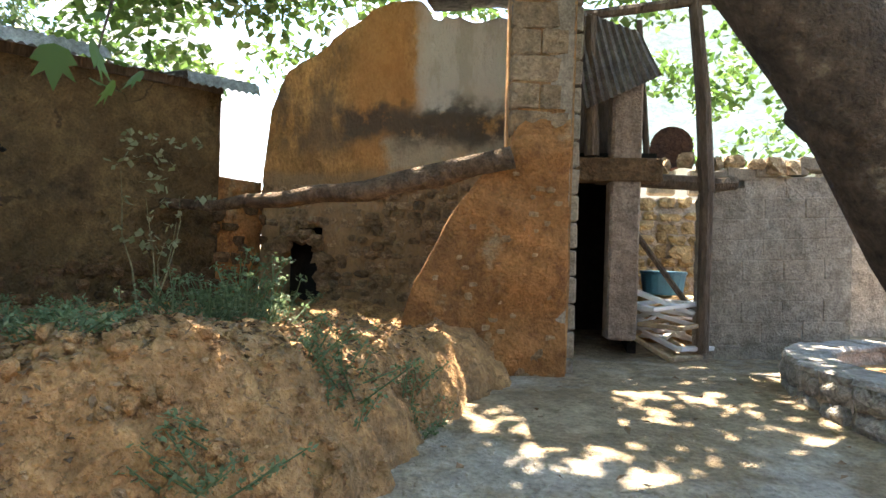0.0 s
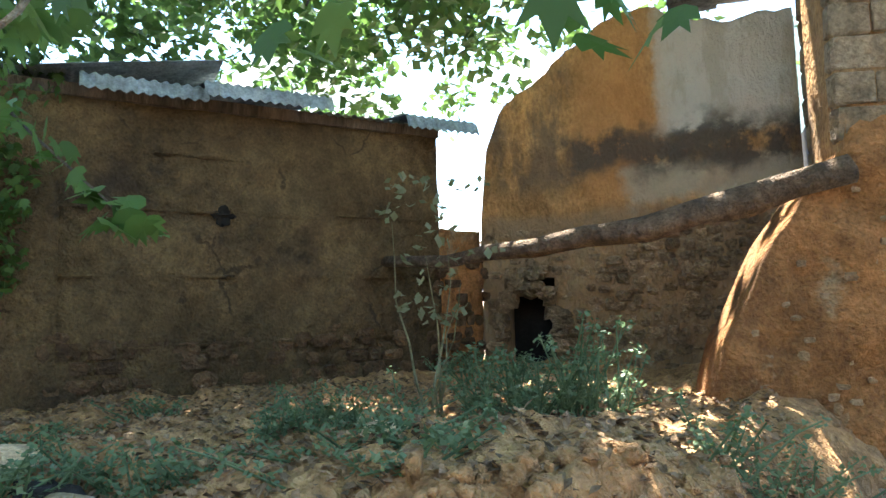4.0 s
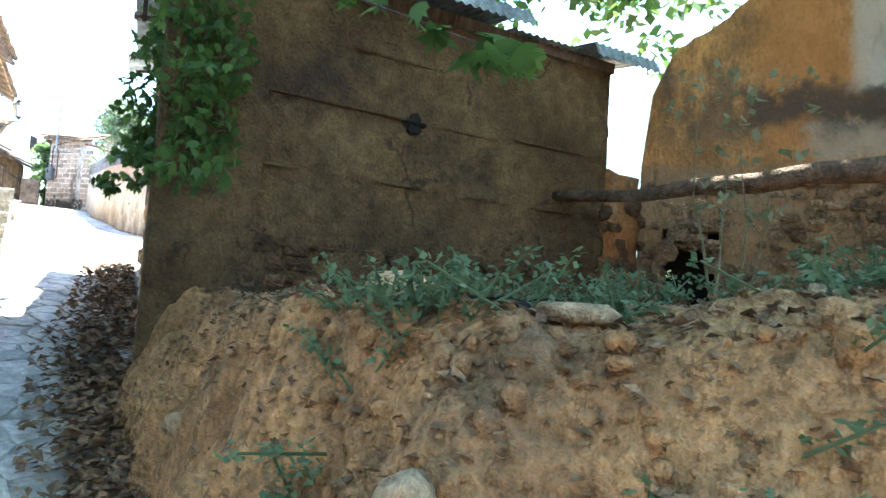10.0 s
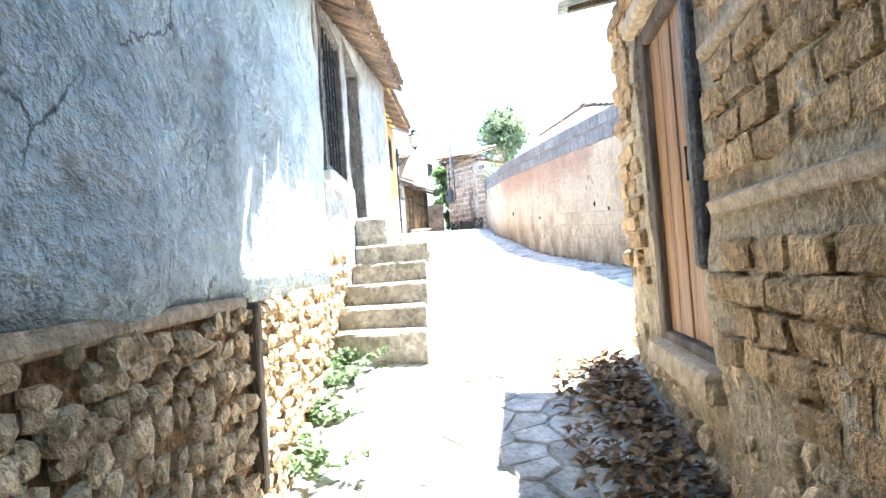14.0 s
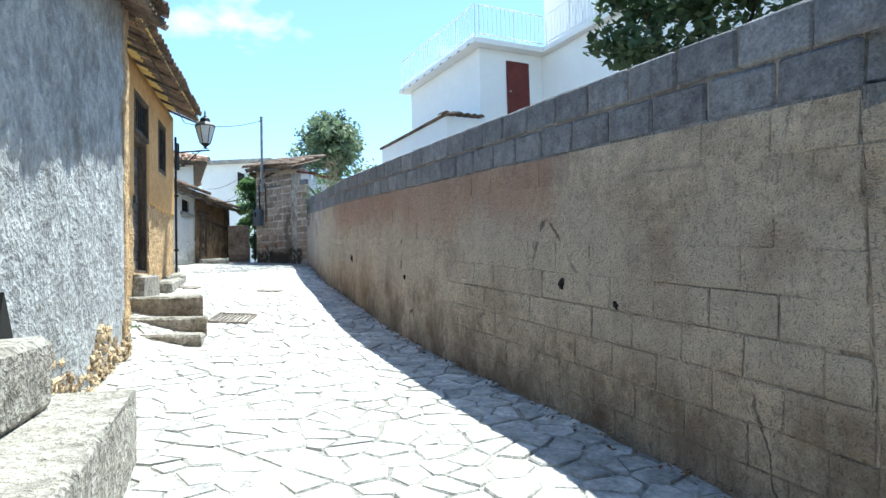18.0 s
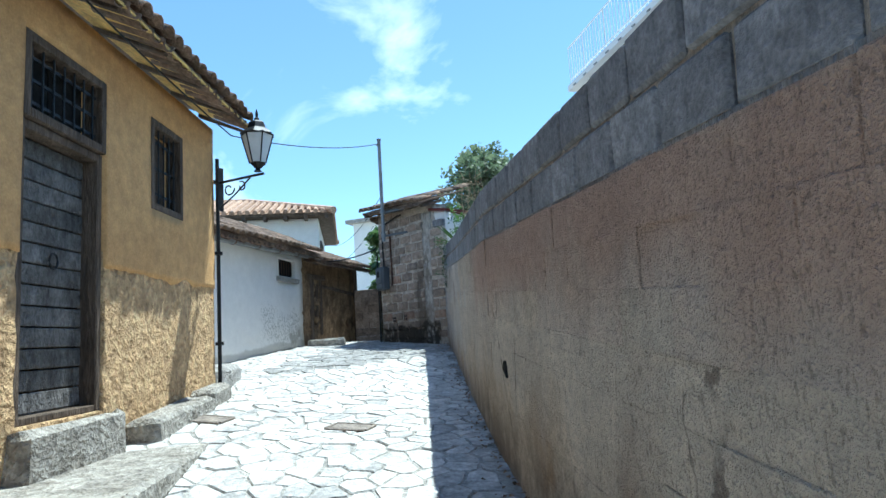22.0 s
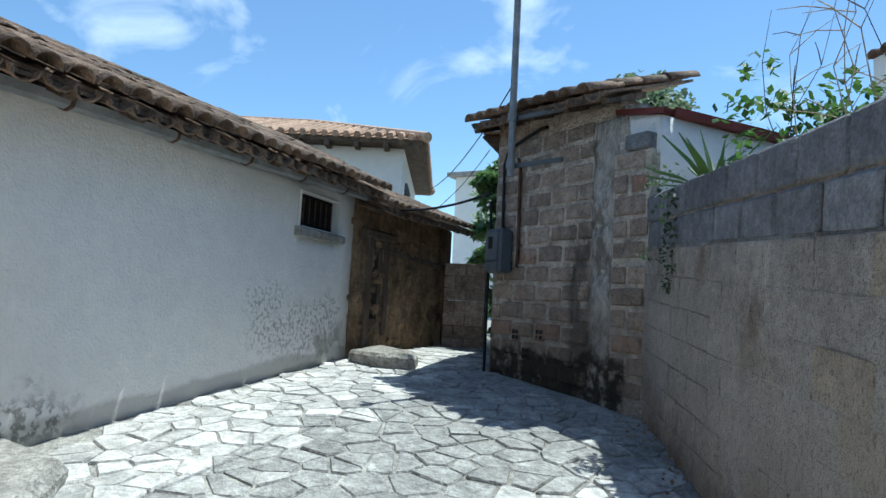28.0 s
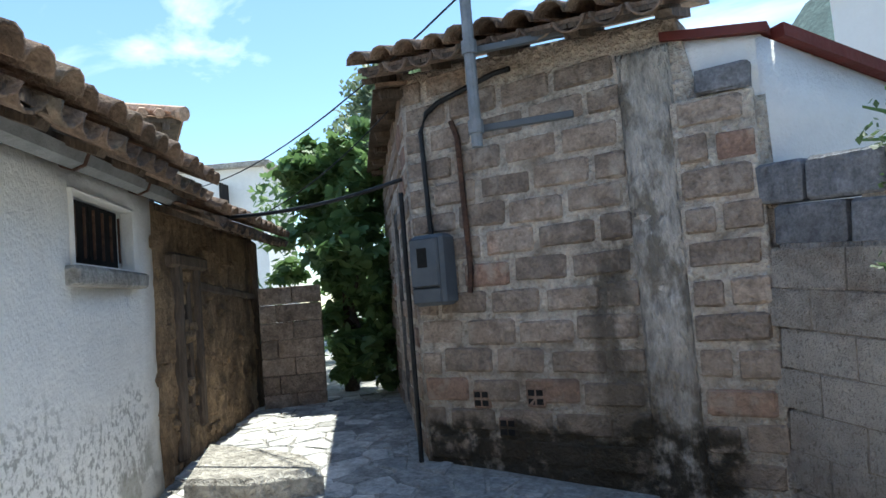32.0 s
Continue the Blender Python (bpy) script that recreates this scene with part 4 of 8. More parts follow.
def terrace_z(x, y):
    d = edge_gap(x, y) * (1 if inside(x, y, EDGE + BACK) else -1)
    top = 1.75 + 0.2 * math.exp(-((x + 2.9) ** 2 + (y - 6.4) ** 2) / 0.9) + 0.1 * math.exp(-((x + 4.6) ** 2 + (y - 6.1) ** 2) / 0.3) + 0.07 * noise.noise(Vector((x * 1.6, y * 1.6, 4)))
    furrow = 0.09 * noise.noise(Vector((x * 5, y * 5, 3))) + 0.05 * noise.noise(Vector((x * 13, y * 13, 3)))
    k = max(0.0, min(1.0, (d + 0.14 + furrow) / (0.36 + 0.16 * noise.noise(Vector((x, y, 9))))))
    low = gz(x, y) - 0.06
    k = k ** 0.6
    return low + (top - low) * k + (0.08 * noise.noise(Vector((x * 3.6, y * 3.6, 1))) + 0.05 * noise.noise(Vector((x * 9, y * 9, 1))) + 0.03 * noise.noise(Vector((x * 19, y * 19, 1)))) * min(1, 6 * k)


ts, n1, n2 = Shape(), 150, 160
for j in range(n2):
    for i in range(n1):
        x, y = -7.4 + 6.3 * i / (n1 - 1), 4.6 + 6.8 * j / (n2 - 1)
        ts.v.append((x, y, terrace_z(x, y)))
ts.f = [(j * n1 + i, j * n1 + i + 1, (j + 1) * n1 + i + 1, (j + 1) * n1 + i) for j in range(n2 - 1) for i in range(n1 - 1)]
solid("terrace", ts, EARTH, "bank of bare red-brown earth and rubble with weeds on top", "earth bank", "structure", smooth=True, tidy=False)

# ---- helpers for things set in walls ----
def wbox(sh, W, u0, u1, o0, o1, z0, z1, bev=0.0, roll=0.0, jit=0.0):
    """A box in a wall's own terms: along it, out from its face, and up. W is (A, B, side)."""
    x, y = on(W[0], W[1], (u0 + u1) / 2, (o0 + o1) / 2, W[2])
    return sh.box((x, y, (z0 + z1) / 2), (u1 - u0, o1 - o0, z1 - z0), heading(W[0], W[1]), bev, 0.0, roll, jit)


def run(sh, W, u0, u1, profile, zf=lambda u: 0.0):
    """A profile of (out, up) points drawn along a wall from u0 to u1, following the height zf."""
    k = len(profile)
    vs = [(*on(W[0], W[1], u, o, W[2]), z + zf(u)) for u in (u0, u1) for o, z in profile]
    fs = [(i, (i + 1) % k, k + (i + 1) % k, k + i) for i in range(k)] + [tuple(range(k - 1, -1, -1)), tuple(range(k, 2 * k))]
    return sh.add(vs, fs)


def piece(name, mesh, parent, m):
    """One of many alike pieces, which share a mesh; m is its place in the world."""
    ob = new(name, mesh)
    ob.parent = parent
    ob.matrix_local = Matrix.Translation(-at_of(parent)) @ m
    return tagged(ob)


def stuff(ob):
    return tagged(ob, kind="stuff")


def tile_mesh(name, material, r0=0.098, r1=0.082, length=0.44, thick=0.016):
    sh = Shape()
    n = 6
    for y, r in ((0, r0), (length, r1)):
        for rr in (r, r - thick):
            for k in range(n + 1):
                a = math.pi * k / n
                sh.v.append((rr * math.cos(a), y, rr * math.sin(a) * 0.85))
    q = n + 1
    for k in range(n):
        sh.f += [(k, k + 1, 2 * q + k + 1, 2 * q + k), (q + k, 3 * q + k, 3 * q + k + 1, q + k + 1), (k, q + k, q + k + 1, k + 1), (2 * q + k, 2 * q + k + 1, 3 * q + k + 1, 3 * q + k)]
    sh.f += [(0, 2 * q, 3 * q, q), (n, q + n, 3 * q + n, 2 * q + n)]
    return mesh_of(name, sh, material, True)


COVER = tile_mesh("roof_tile", TILE)


def tile_eave(parent, W, u0, u1, zf, out, pitch, rows, mesh, seed, step=0.205):
    """Rows of barrel tiles up from an eave whose lower edge stands out from the wall by out, at height zf(u)."""
    rnd = random.Random(seed)
    h = heading(W[0], W[1])
    way = Vector((-math.sin(h), math.cos(h), 0)) * W[2]
    up = (-way * math.cos(pitch) + Vector((0, 0, 1)) * math.sin(pitch)).normalized()
    for i in range(int((u1 - u0) / step)):
        u = u0 + (i + 0.5) * step
        slope = math.atan(zf(u + 0.5) - zf(u - 0.5))
        side = Vector((math.cos(h) * math.cos(slope), math.sin(h) * math.cos(slope), math.sin(slope)))
        nrm = side.cross(up).normalized()
        if nrm.z < 0:
            nrm = -nrm
        sx = up.cross(nrm).normalized()
        for r in range(rows):
            for channel in ((0, 1) if r == 0 else (0,)):
                p = Vector((*on(W[0], W[1], u + channel * step / 2 + rnd.uniform(-0.01, 0.01), out + 0.06 - 0.02 * channel + rnd.uniform(-0.02, 0.02), W[2]), zf(u) + 0.075))
                p = p + up * (0.36 * r) - nrm * (0.03 * channel)
                m = Matrix((sx, up, nrm)).transposed().to_4x4()
                m = Matrix.Translation(p) @ m @ Matrix.Rotation(rnd.uniform(-0.05, 0.05) + (math.pi if channel else 0), 4, "Y") @ Matrix.Rotation(rnd.uniform(-0.03, 0.03), 4, "Z")
                piece("roof_tile", mesh, parent, m)


def eave(parent, W, u0, u1, zf, out, drop, inner, gap, board, rafter, deck_in=1.6, pitch=0.4, half=0.045):
    """Rafters, boards between them and the roof deck above; zf is the height of the outer edge."""
    tan = math.tan(pitch)
    zi = lambda o: (out - o) * tan
    n = max(1, int((u1 - u0) / gap))
    for i in range(n + 1):
        u = u0 + (u1 - u0) * i / n
        part("rafter", run(Shape(), W, u - half, u + half, [(-inner, zi(-inner) - 1.3 * half), (out - 0.06, zi(out - 0.06) - 1.2 * half), (out - 0.04, zi(out) + 0.0), (-inner, zi(-inner))], zf), rafter, parent)
        if i < n:
            part("soffit_board", run(Shape(), W, u + 0.004, u + (u1 - u0) / n - 0.004, [(-inner, zi(-inner) + 0.004), (out, zi(out) + 0.004), (out, zi(out) + 0.03), (-inner, zi(-inner) + 0.03)], zf), board, parent)
    part("roof_deck", run(Shape(), W, u0 - 0.05, u1 + 0.05, [(-deck_in, zi(-deck_in) + 0.034), (out - 0.02, zi(out - 0.02) + 0.034), (out - 0.02, zi(out - 0.02) + 0.06), (-deck_in, zi(-deck_in) + 0.06)], zf), TILE, parent)


def plank_door(name, label, W, op, material, frame_mat, deep=0.16, planks=4, flat=False, gap=0.008, jamb=0.09):
    """A closed plank door in an opening, with jambs and lintel of its own."""
    u0, u1, z0, z1 = op
    d = thing(name, label, "door", (*on(W[0], W[1], (u0 + u1) / 2, -deep, W[2]), z0), kind="structure")
    for a, b in ((u0, u0 + jamb), (u1 - jamb, u1)):
        part("jamb", wbox(Shape(), W, a, b, -deep - 0.08, -0.015, z0, z1, 0.008, jit=0.004), frame_mat, d)
    part("lintel", wbox(Shape(), W, u0 + jamb, u1 - jamb, -deep - 0.08, -0.02, z1 - jamb, z1, 0.008), frame_mat, d)
    part("sill_board", wbox(Shape(), W, u0 + jamb, u1 - jamb, -deep - 0.08, -0.02, z0, z0 + 0.05, 0.006), frame_mat, d)
    lo, hi = z0 + 0.055, z1 - jamb - 0.005
    a, b = u0 + jamb + 0.005, u1 - jamb - 0.005
    n = planks
    for i in range(n):
        o = random.uniform(-0.006, 0.006)
        if flat:
            part("plank", wbox(Shape(), W, a, b, -deep - 0.035 + o, -deep + o, lo + (hi - lo) * i / n + gap / 2, lo + (hi - lo) * (i + 1) / n - gap / 2, 0.006), material, d)
        else:
            part("plank", wbox(Shape(), W, a + (b - a) * i / n + gap / 2, a + (b - a) * (i + 1) / n - gap / 2, -deep - 0.035 + o, -deep + o, lo, hi, 0.004), material, d)
    part("backing", wbox(Shape(), W, a, b, -deep - 0.06, -deep - 0.044, lo, hi), OLDWOOD, d)
    return d


def barred_window(name, label, W, op, frame_mat, bars, rails, shutter, sill=None, deep=0.14, bar_mat=None, fw=0.07):
    u0, u1, z0, z1 = op
    w = thing(name, label, "window", (*on(W[0], W[1], (u0 + u1) / 2, -deep, W[2]), z0), kind="structure")
    part("window_frame", wbox(Shape(), W, u0, u0 + fw, -deep, 0.02, z0, z1, 0.006), frame_mat, w)
    part("window_frame", wbox(Shape(), W, u1 - fw, u1, -deep, 0.02, z0, z1, 0.006), frame_mat, w)
    part("window_frame", wbox(Shape(), W, u0 + fw, u1 - fw, -deep, 0.02, z1 - fw, z1, 0.006), frame_mat, w)
    part("window_frame", wbox(Shape(), W, u0 + fw, u1 - fw, -deep, 0.02, z0, z0 + fw, 0.006), frame_mat, w)
    # leaves given DARK are near-black fills that paint the unlit room behind
    part("shutter", wbox(Shape(), W, u0 + fw, (u0 + u1) / 2 - 0.003, -deep - 0.06, -deep - 0.02, z0 + fw, z1 - fw, 0.005), shutter, w)
    part("shutter", wbox(Shape(), W, (u0 + u1) / 2 + 0.003, u1 - fw, -deep - 0.06, -deep - 0.02, z0 + fw, z1 - fw, 0.005), shutter, w)
    for i in range(bars):
        x, y = on(W[0], W[1], u0 + 0.07 + (u1 - u0 - 0.14) * (i + 0.5) / bars, -0.03, W[2])
        part("bar", Shape().tube([(x, y, z0 + 0.055), (x, y, z1 - 0.065)], 0.008, 6), bar_mat or IRON, w)
    for i in range(rails):
        z = z0 + 0.06 + (z1 - z0 - 0.13) * (i + 0.5) / rails
        part("rail", wbox(Shape(), W, u0 + 0.065, u1 - 0.065, -0.052, -0.039, z - 0.012, z + 0.012), bar_mat or IRON, w)
    if sill:
        part("window_sill", wbox(Shape(), W, u0 - 0.07, u1 + 0.07, -0.1, 0.07, z0 - 0.1, z0 - 0.003, 0.012, jit=0.004), sill, w)
    return w


WB1, WB2 = (BLUE_A, BLUE_B, -1), (BLUE_B, BLUE_C, -1)
WO, WW, WH = (OR_A, OR_B, -1), (WH_A, WH_B, -1), (WH_B, HUT_B, -1)
WS, WY = (SHED_A, SHED_B, 1), (SHED_A, SHED_F, -1)
WBR, WBS = (BR_A, BR_B, -1), (BSIDE[0], BSIDE[1], -1)
BL2 = math.dist(BLUE_B, BLUE_C)

# ---- eaves and roofs ----
eave(blue, WB1, 0.1, BL1 + 0.1, lambda u: 4.16 + 0.107 * u, 0.36, 0.1, 0.2, 0.6, YELLOWBOARD, OLDWOOD, 2.6, 0.4, 0.025)
tile_eave(blue, WB1, 0.0, BL1 + 0.1, lambda u: 4.16 + 0.107 * u, 0.36, 0.4, 2, COVER, 1)
eave(blue, WB2, 0.05, BL2 - 0.1, lambda u: 4.82 + 0.19 * u, 0.36, 0.1, 0.2, 0.6, YELLOWBOARD, OLDWOOD, 2.6, 0.4, 0.025)
tile_eave(blue, WB2, 0.0, BL2 + 0.05, lambda u: 4.82 + 0.19 * u, 0.36, 0.4, 2, COVER, 2)
eave(orange, WO, 0.75, OL + 0.12, lambda u: 6.66 + 0.012 * u, 0.5, 0.1, 0.2, 0.75, YELLOWBOARD, OLDWOOD, 2.2, 0.4, 0.036)
tile_eave(orange, WO, 0.75, OL + 0.1, lambda u: 6.66 + 0.012 * u, 0.49, 0.4, 2, COVER, 3)
WL, HL = math.dist(WH_A, WH_B), math.dist(WH_B, HUT_B)
wz = lambda u: 5.77 + 0.035 * u
eave(white, WW, 0.2, WL - 0.02, wz, 0.35, 0.1, 0.2, 0.5, OLDWOOD, OLDWOOD, 2.4)
tile_eave(white, WW, 0.1, WL + 0.1, wz, 0.37, 0.42, 4, COVER, 4)
eave(hut, WH, 0.12, HL + 0.1, lambda u: 5.80 + 0.03 * u, 0.36, 0.1, 0.2, 0.45, OLDWOOD, OLDWOOD, 2.0)
tile_eave(hut, WH, 0.15, HL + 0.15, lambda u: 5.80 + 0.03 * u, 0.36, 0.38, 4, COVER, 5)
eave(brick, WBR, -0.1, 1.95, lambda u: 6.70 - 0.08 * u, 0.3, 0.1, 0.2, 0.5, OLDWOOD, OLDWOOD, 0.8, 0.3)
tile_eave(brick, WBR, -0.18, 2.0, lambda u: 6.70 - 0.08 * u, 0.3, 0.3, 4, COVER, 6)
eave(brick, WBS, 0.3, math.dist(*BSIDE) + 0.0, lambda u: 6.64, 0.2, 0.1, 0.2, 0.5, OLDWOOD, OLDWOOD, 0.3, 0.05)

# gutter of the white house, with its board and straps
part("gutter", run(Shape(), WW, 0.15, WL + 0.35, [(0.03, 0.0), (0.05, -0.05), (0.1, -0.07), (0.15, -0.05), (0.17, 0.0), (0.158, 0.0), (0.14, -0.04), (0.1, -0.055), (0.06, -0.04), (0.042, 0.0)], lambda u: 5.80 + 0.035 * u), GALV, white, "dull grey half-round gutter", smooth=False)
part("eave_board", run(Shape(), WW, 0.1, WL, [(0.003, -0.02), (0.03, -0.02), (0.03, 0.06), (0.003, 0.06)], lambda u: 5.80 + 0.035 * u), OLDWOOD, white)
for i in range(6):
    part("gutter_strap", run(Shape(), WW, 0.5 + i * 0.9, 0.525 + i * 0.9, [(0.02, 0.01), (0.045, -0.058), (0.1, -0.08), (0.155, -0.058), (0.18, 0.01), (0.172, 0.01), (0.15, -0.05), (0.1, -0.072), (0.05, -0.05), (0.028, 0.01)], lambda u: 5.80 + 0.035 * u), RUST, white)

# ---- doors and windows of the houses ----
plank_door("door_1", "weathered grey plank door in a deep frame above stone steps", WB2, (1.92, 3.34, 3.2, 5.3), GREYWOOD, GREYWOOD, 0.2, 6)
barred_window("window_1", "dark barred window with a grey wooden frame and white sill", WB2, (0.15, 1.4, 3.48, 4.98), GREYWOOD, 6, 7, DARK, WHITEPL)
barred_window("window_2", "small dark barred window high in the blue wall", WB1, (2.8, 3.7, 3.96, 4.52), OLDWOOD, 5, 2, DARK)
od = plank_door("door_2", "tall door of silvered boards with an iron grille above", WO, (OD[0], OD[1], OD[2], 5.74), GREYWOOD, OLDWOOD, 0.14, 13, True, 0.012, 0.07)
for s in (0.02,):
    x, y = on(OR_A, OR_B, (OD[0] + OD[1]) / 2 + s, -0.1, -1)
    ring = [(x + 0.05 * math.cos(a) * math.cos(heading(OR_A, OR_B)), y + 0.05 * math.cos(a) * math.sin(heading(OR_A, OR_B)), 4.78 + 0.06 * math.sin(a)) for a in [2 * math.pi * k / 12 for k in range(13)]]
    part("ring_handle", Shape().tube(ring, 0.009, 6), IRON, od)
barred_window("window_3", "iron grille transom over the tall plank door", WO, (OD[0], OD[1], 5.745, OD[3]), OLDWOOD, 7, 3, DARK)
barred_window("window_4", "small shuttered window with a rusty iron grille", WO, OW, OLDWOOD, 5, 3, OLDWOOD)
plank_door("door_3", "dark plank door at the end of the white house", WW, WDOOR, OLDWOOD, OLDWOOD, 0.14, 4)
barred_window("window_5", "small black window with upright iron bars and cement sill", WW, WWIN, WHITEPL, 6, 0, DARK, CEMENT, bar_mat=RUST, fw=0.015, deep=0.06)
plank_door("door_4", "dark worn plank door in the mud wall", WH, (HDOOR[0], HDOOR[1], HDOOR[2], HDOOR[3]), OLDWOOD, OLDWOOD, 0.12, 3)
part("door_post", wbox(Shape(), WH, 0.36, 0.49, -0.05, 0.05, 4.1, 5.62, 0.02, 0.02), OLDWOOD, hut)
part("door_post", wbox(Shape(), WH, 0.89, 1.0, -0.05, 0.04, 4.25, 5.62, 0.02), OLDWOOD, hut)
part("door_head", wbox(Shape(), WH, 0.3, 1.15, -0.05, 0.06, 5.51, 5.62, 0.02), OLDWOOD, hut)
part("corner_post", wbox(Shape(), WH, HL - 0.16, HL + 0.02, -0.1, 0.06, 4.0, 5.95, 0.03), OLDWOOD, hut)
part("wall_timber", wbox(Shape(), WH, 1.0, HL - 0.15, -0.04, 0.03, 5.3, 5.38, 0.015, 0.04), OLDWOOD, hut)
sd = plank_door("door_5", "brown varnished plank door in the earth shed", WS, SDOOR, DOORWOOD, OLDWOOD, 0.06, 4)
x, y = on(SHED_A, SHED_B, SDOOR[0] + 0.2, -0.05, 1)
part("pull_handle", Shape().tube([(x, y, 2.9), (*on(SHED_A, SHED_B, SDOOR[0] + 0.2, 0.0, 1), 2.9), (*on(SHED_A, SHED_B, SDOOR[0] + 0.2, 0.0, 1), 3.05), (x, y, 3.05)], 0.008, 6), IRON, sd)
part("leaning_timber", wbox(Shape(), WS, SDOOR[0] - 0.11, SDOOR[0] - 0.02, -0.04, 0.05, 2.5, 4.05, 0.02, -0.05), GREYWOOD, shed, "dark leaning timber beside the door")
part("lintel_timber", wbox(Shape(), WS, SDOOR[0] - 0.1, SDOOR[1] + 0.1, -0.05, 0.06, SDOOR[3] + 0.005, SDOOR[3] + 0.11, 0.015), PALEWOOD, shed)
part("door_step", wbox(Shape(), WS, SDOOR[0] - 0.08, SDOOR[1] + 0.08, -0.1, 0.06, SDOOR[2] - 0.14, SDOOR[2] - 0.003, 0.02, 0, 0.01), PALEWOOD, shed)
BD = (WBS[0], WBS[1], WBS[2])
plank_door("door_6", "narrow grey metal door in the block house", BD, (1.7, 2.5, 4.1, 6.0), GREYWOOD, GREYWOOD, 0.1, 3)

# ---- steps of the blue house ----
steps = thing("front_steps", "worn stone and cement steps up to the blue house", "steps", (-12.6, 9.4, 1.85), kind="structure")
RIGHT = [(-11.47, 8.97), (-11.78, 9.18), (-12.1, 9.4), (-12.42, 9.62), (-12.74, 9.84)]
LEFT = [(-12.1, 8.5), (-12.4, 8.71), (-12.7, 8.92), (-13.0, 9.13), (-13.3, 9.34)]
TOPS = [2.12, 2.3, 2.48, 2.67, 2.86]


def slab(sh, ring, z0, z1, jit=0.012, inset=0.02):
    """An upright slab over a ring of plan points, with worn top edges."""
    k = len(ring)
    cx, cy = sum(p[0] for p in ring) / k, sum(p[1] for p in ring) / k
    rnd = random.Random(round(cx * 100 + cy * 7))
    vs = [(x, y, z0) for x, y in ring] + [(x, y, z1 - inset) for x, y in ring]
    for x, y in ring:
        d = math.hypot(cx - x, cy - y)
        vs.append((x + (cx - x) / d * inset + rnd.uniform(-jit, jit), y + (cy - y) / d * inset + rnd.uniform(-jit, jit), z1 + rnd.uniform(-jit, jit) * 0.5))
    fs = [(i, (i + 1) % k, k + (i + 1) % k, k + i) for i in range(k)] + [(k + i, k + (i + 1) % k, 2 * k + (i + 1) % k, 2 * k + i) for i in range(k)]
    return sh.add(vs, fs + [tuple(range(k - 1, -1, -1)), tuple(range(2 * k, 3 * k))])


def edge(p, q, n):
    return [(p[0] + (q[0] - p[0]) * i / n + random.uniform(-0.012, 0.012), p[1] + (q[1] - p[1]) * i / n + random.uniform(-0.012, 0.012)) for i in range(n)]


random.seed(5)
FAR_R, FAR_L = (-15.57, 11.51), (-15.95, 10.95)
for i in range(5):
    r1, l1 = (RIGHT[i + 1], LEFT[i + 1]) if i < 4 else (FAR_R, FAR_L)
    ring = edge(RIGHT[i], r1, 4) + edge(r1, l1, 3) + edge(l1, LEFT[i], 4) + edge(LEFT[i], RIGHT[i], 6)
    if i == 4:
        ring = edge(RIGHT[i], (-15.57, 11.51), 6) + edge((-15.57, 11.51), (-15.95, 10.95), 3) + edge((-15.95, 10.95), LEFT[i], 6) + edge(LEFT[i], RIGHT[i], 6)
    part("step" if i < 4 else "landing", slab(Shape(), ring, 1.6, TOPS[i]), CEMSTEP, steps)
part("threshold_block", wbox(Shape(), WB2, 1.8, 3.9, 0.0, 0.34, 2.85, 3.2, 0.03, 0, 0.01), CEMSTEP, steps)
# near-black triangle laid on the wall paints the shade of a small recess
sh = Shape()
for a, b, c in (((4.0, 3.02), (4.42, 3.02), (4.2, 3.42)),):
    vs = [(*on(BLUE_B, BLUE_C, u, o, -1), z) for o in (0.005, 0.03) for u, z in (a, b, c)]
    sh.add(vs, [(0, 1, 2), (3, 5, 4), (0, 3, 4, 1), (1, 4, 5, 2), (2, 5, 3, 0)])
part("niche", sh, DARK, blue, "flat near-black triangle painting the shade of a small wall hole")

# ---- steps, kerb and stones of the orange house ----
osteps = thing("door_steps", "three rough stone steps along the orange house", "steps", (-20.9, 14.6, 2.7), kind="structure")
def front(u, o):
    return on(OR_A, OR_B, u, o, -1)
for ring, z in ((((2.2, -0.05), (1.65, 1.15), (2.3, 1.15), (2.9, -0.05)), 2.81), (((2.75, -0.05), (2.12, 1.17), (2.75, 1.1), (3.4, -0.05)), 3.0), (((3.15, -0.05), (2.62, 1.07), (4.95, 0.76), (4.9, -0.05)), 3.27)):
    corners = [front(*p) for p in ring]
    part("step", slab(Shape(), [q for a, b in zip(corners, corners[1:] + corners[:1]) for q in edge(a, b, 5)], 2.3, z, 0.015, 0.03), CEMSTEP, osteps)
part("threshold", wbox(Shape(), WO, OD[0] - 0.08, OD[1] + 0.15, -0.05, 0.14, 3.2, 3.6, 0.04, 0, 0.02), CEMSTEP, osteps)
kerb = thing("kerb", "grey stone kerb at the foot of the orange wall", "kerb", (*front(5.6, 0.3), 3.3), kind="structure")
u = 4.92
for k, w in enumerate((1.35, 0.62)):
    g = gz(*front(u + w / 2, 0.3))
    part("kerb_stone", wbox(Shape(), WO, u, u + w - 0.02, -0.02, 0.3 - 0.04 * (k % 2), g - 0.2, g + 0.14 + 0.02 * (k % 3), 0.04, -0.07, 0.012), CEMSTEP, kerb)
    u += w
ramp = Shape()
rp = [(-26.75, 16.5), (-25.95, 16.95), (-25.1, 16.8), (-24.55, 16.5), (-24.2, 16.1), (-25.6, 15.6)]
slab(ramp, rp, 3.3, 3.84, 0.01, 0.06)
solid("cement_ramp", ramp, CEMENT, "smooth cement apron before the white house door", "ramp", "structure")
sl = [(-29.1, 19.49), (-28.7, 19.66), (-28.4, 20.0), (-28.75, 20.2), (-29.07, 20.24), (-29.9, 20.2)]
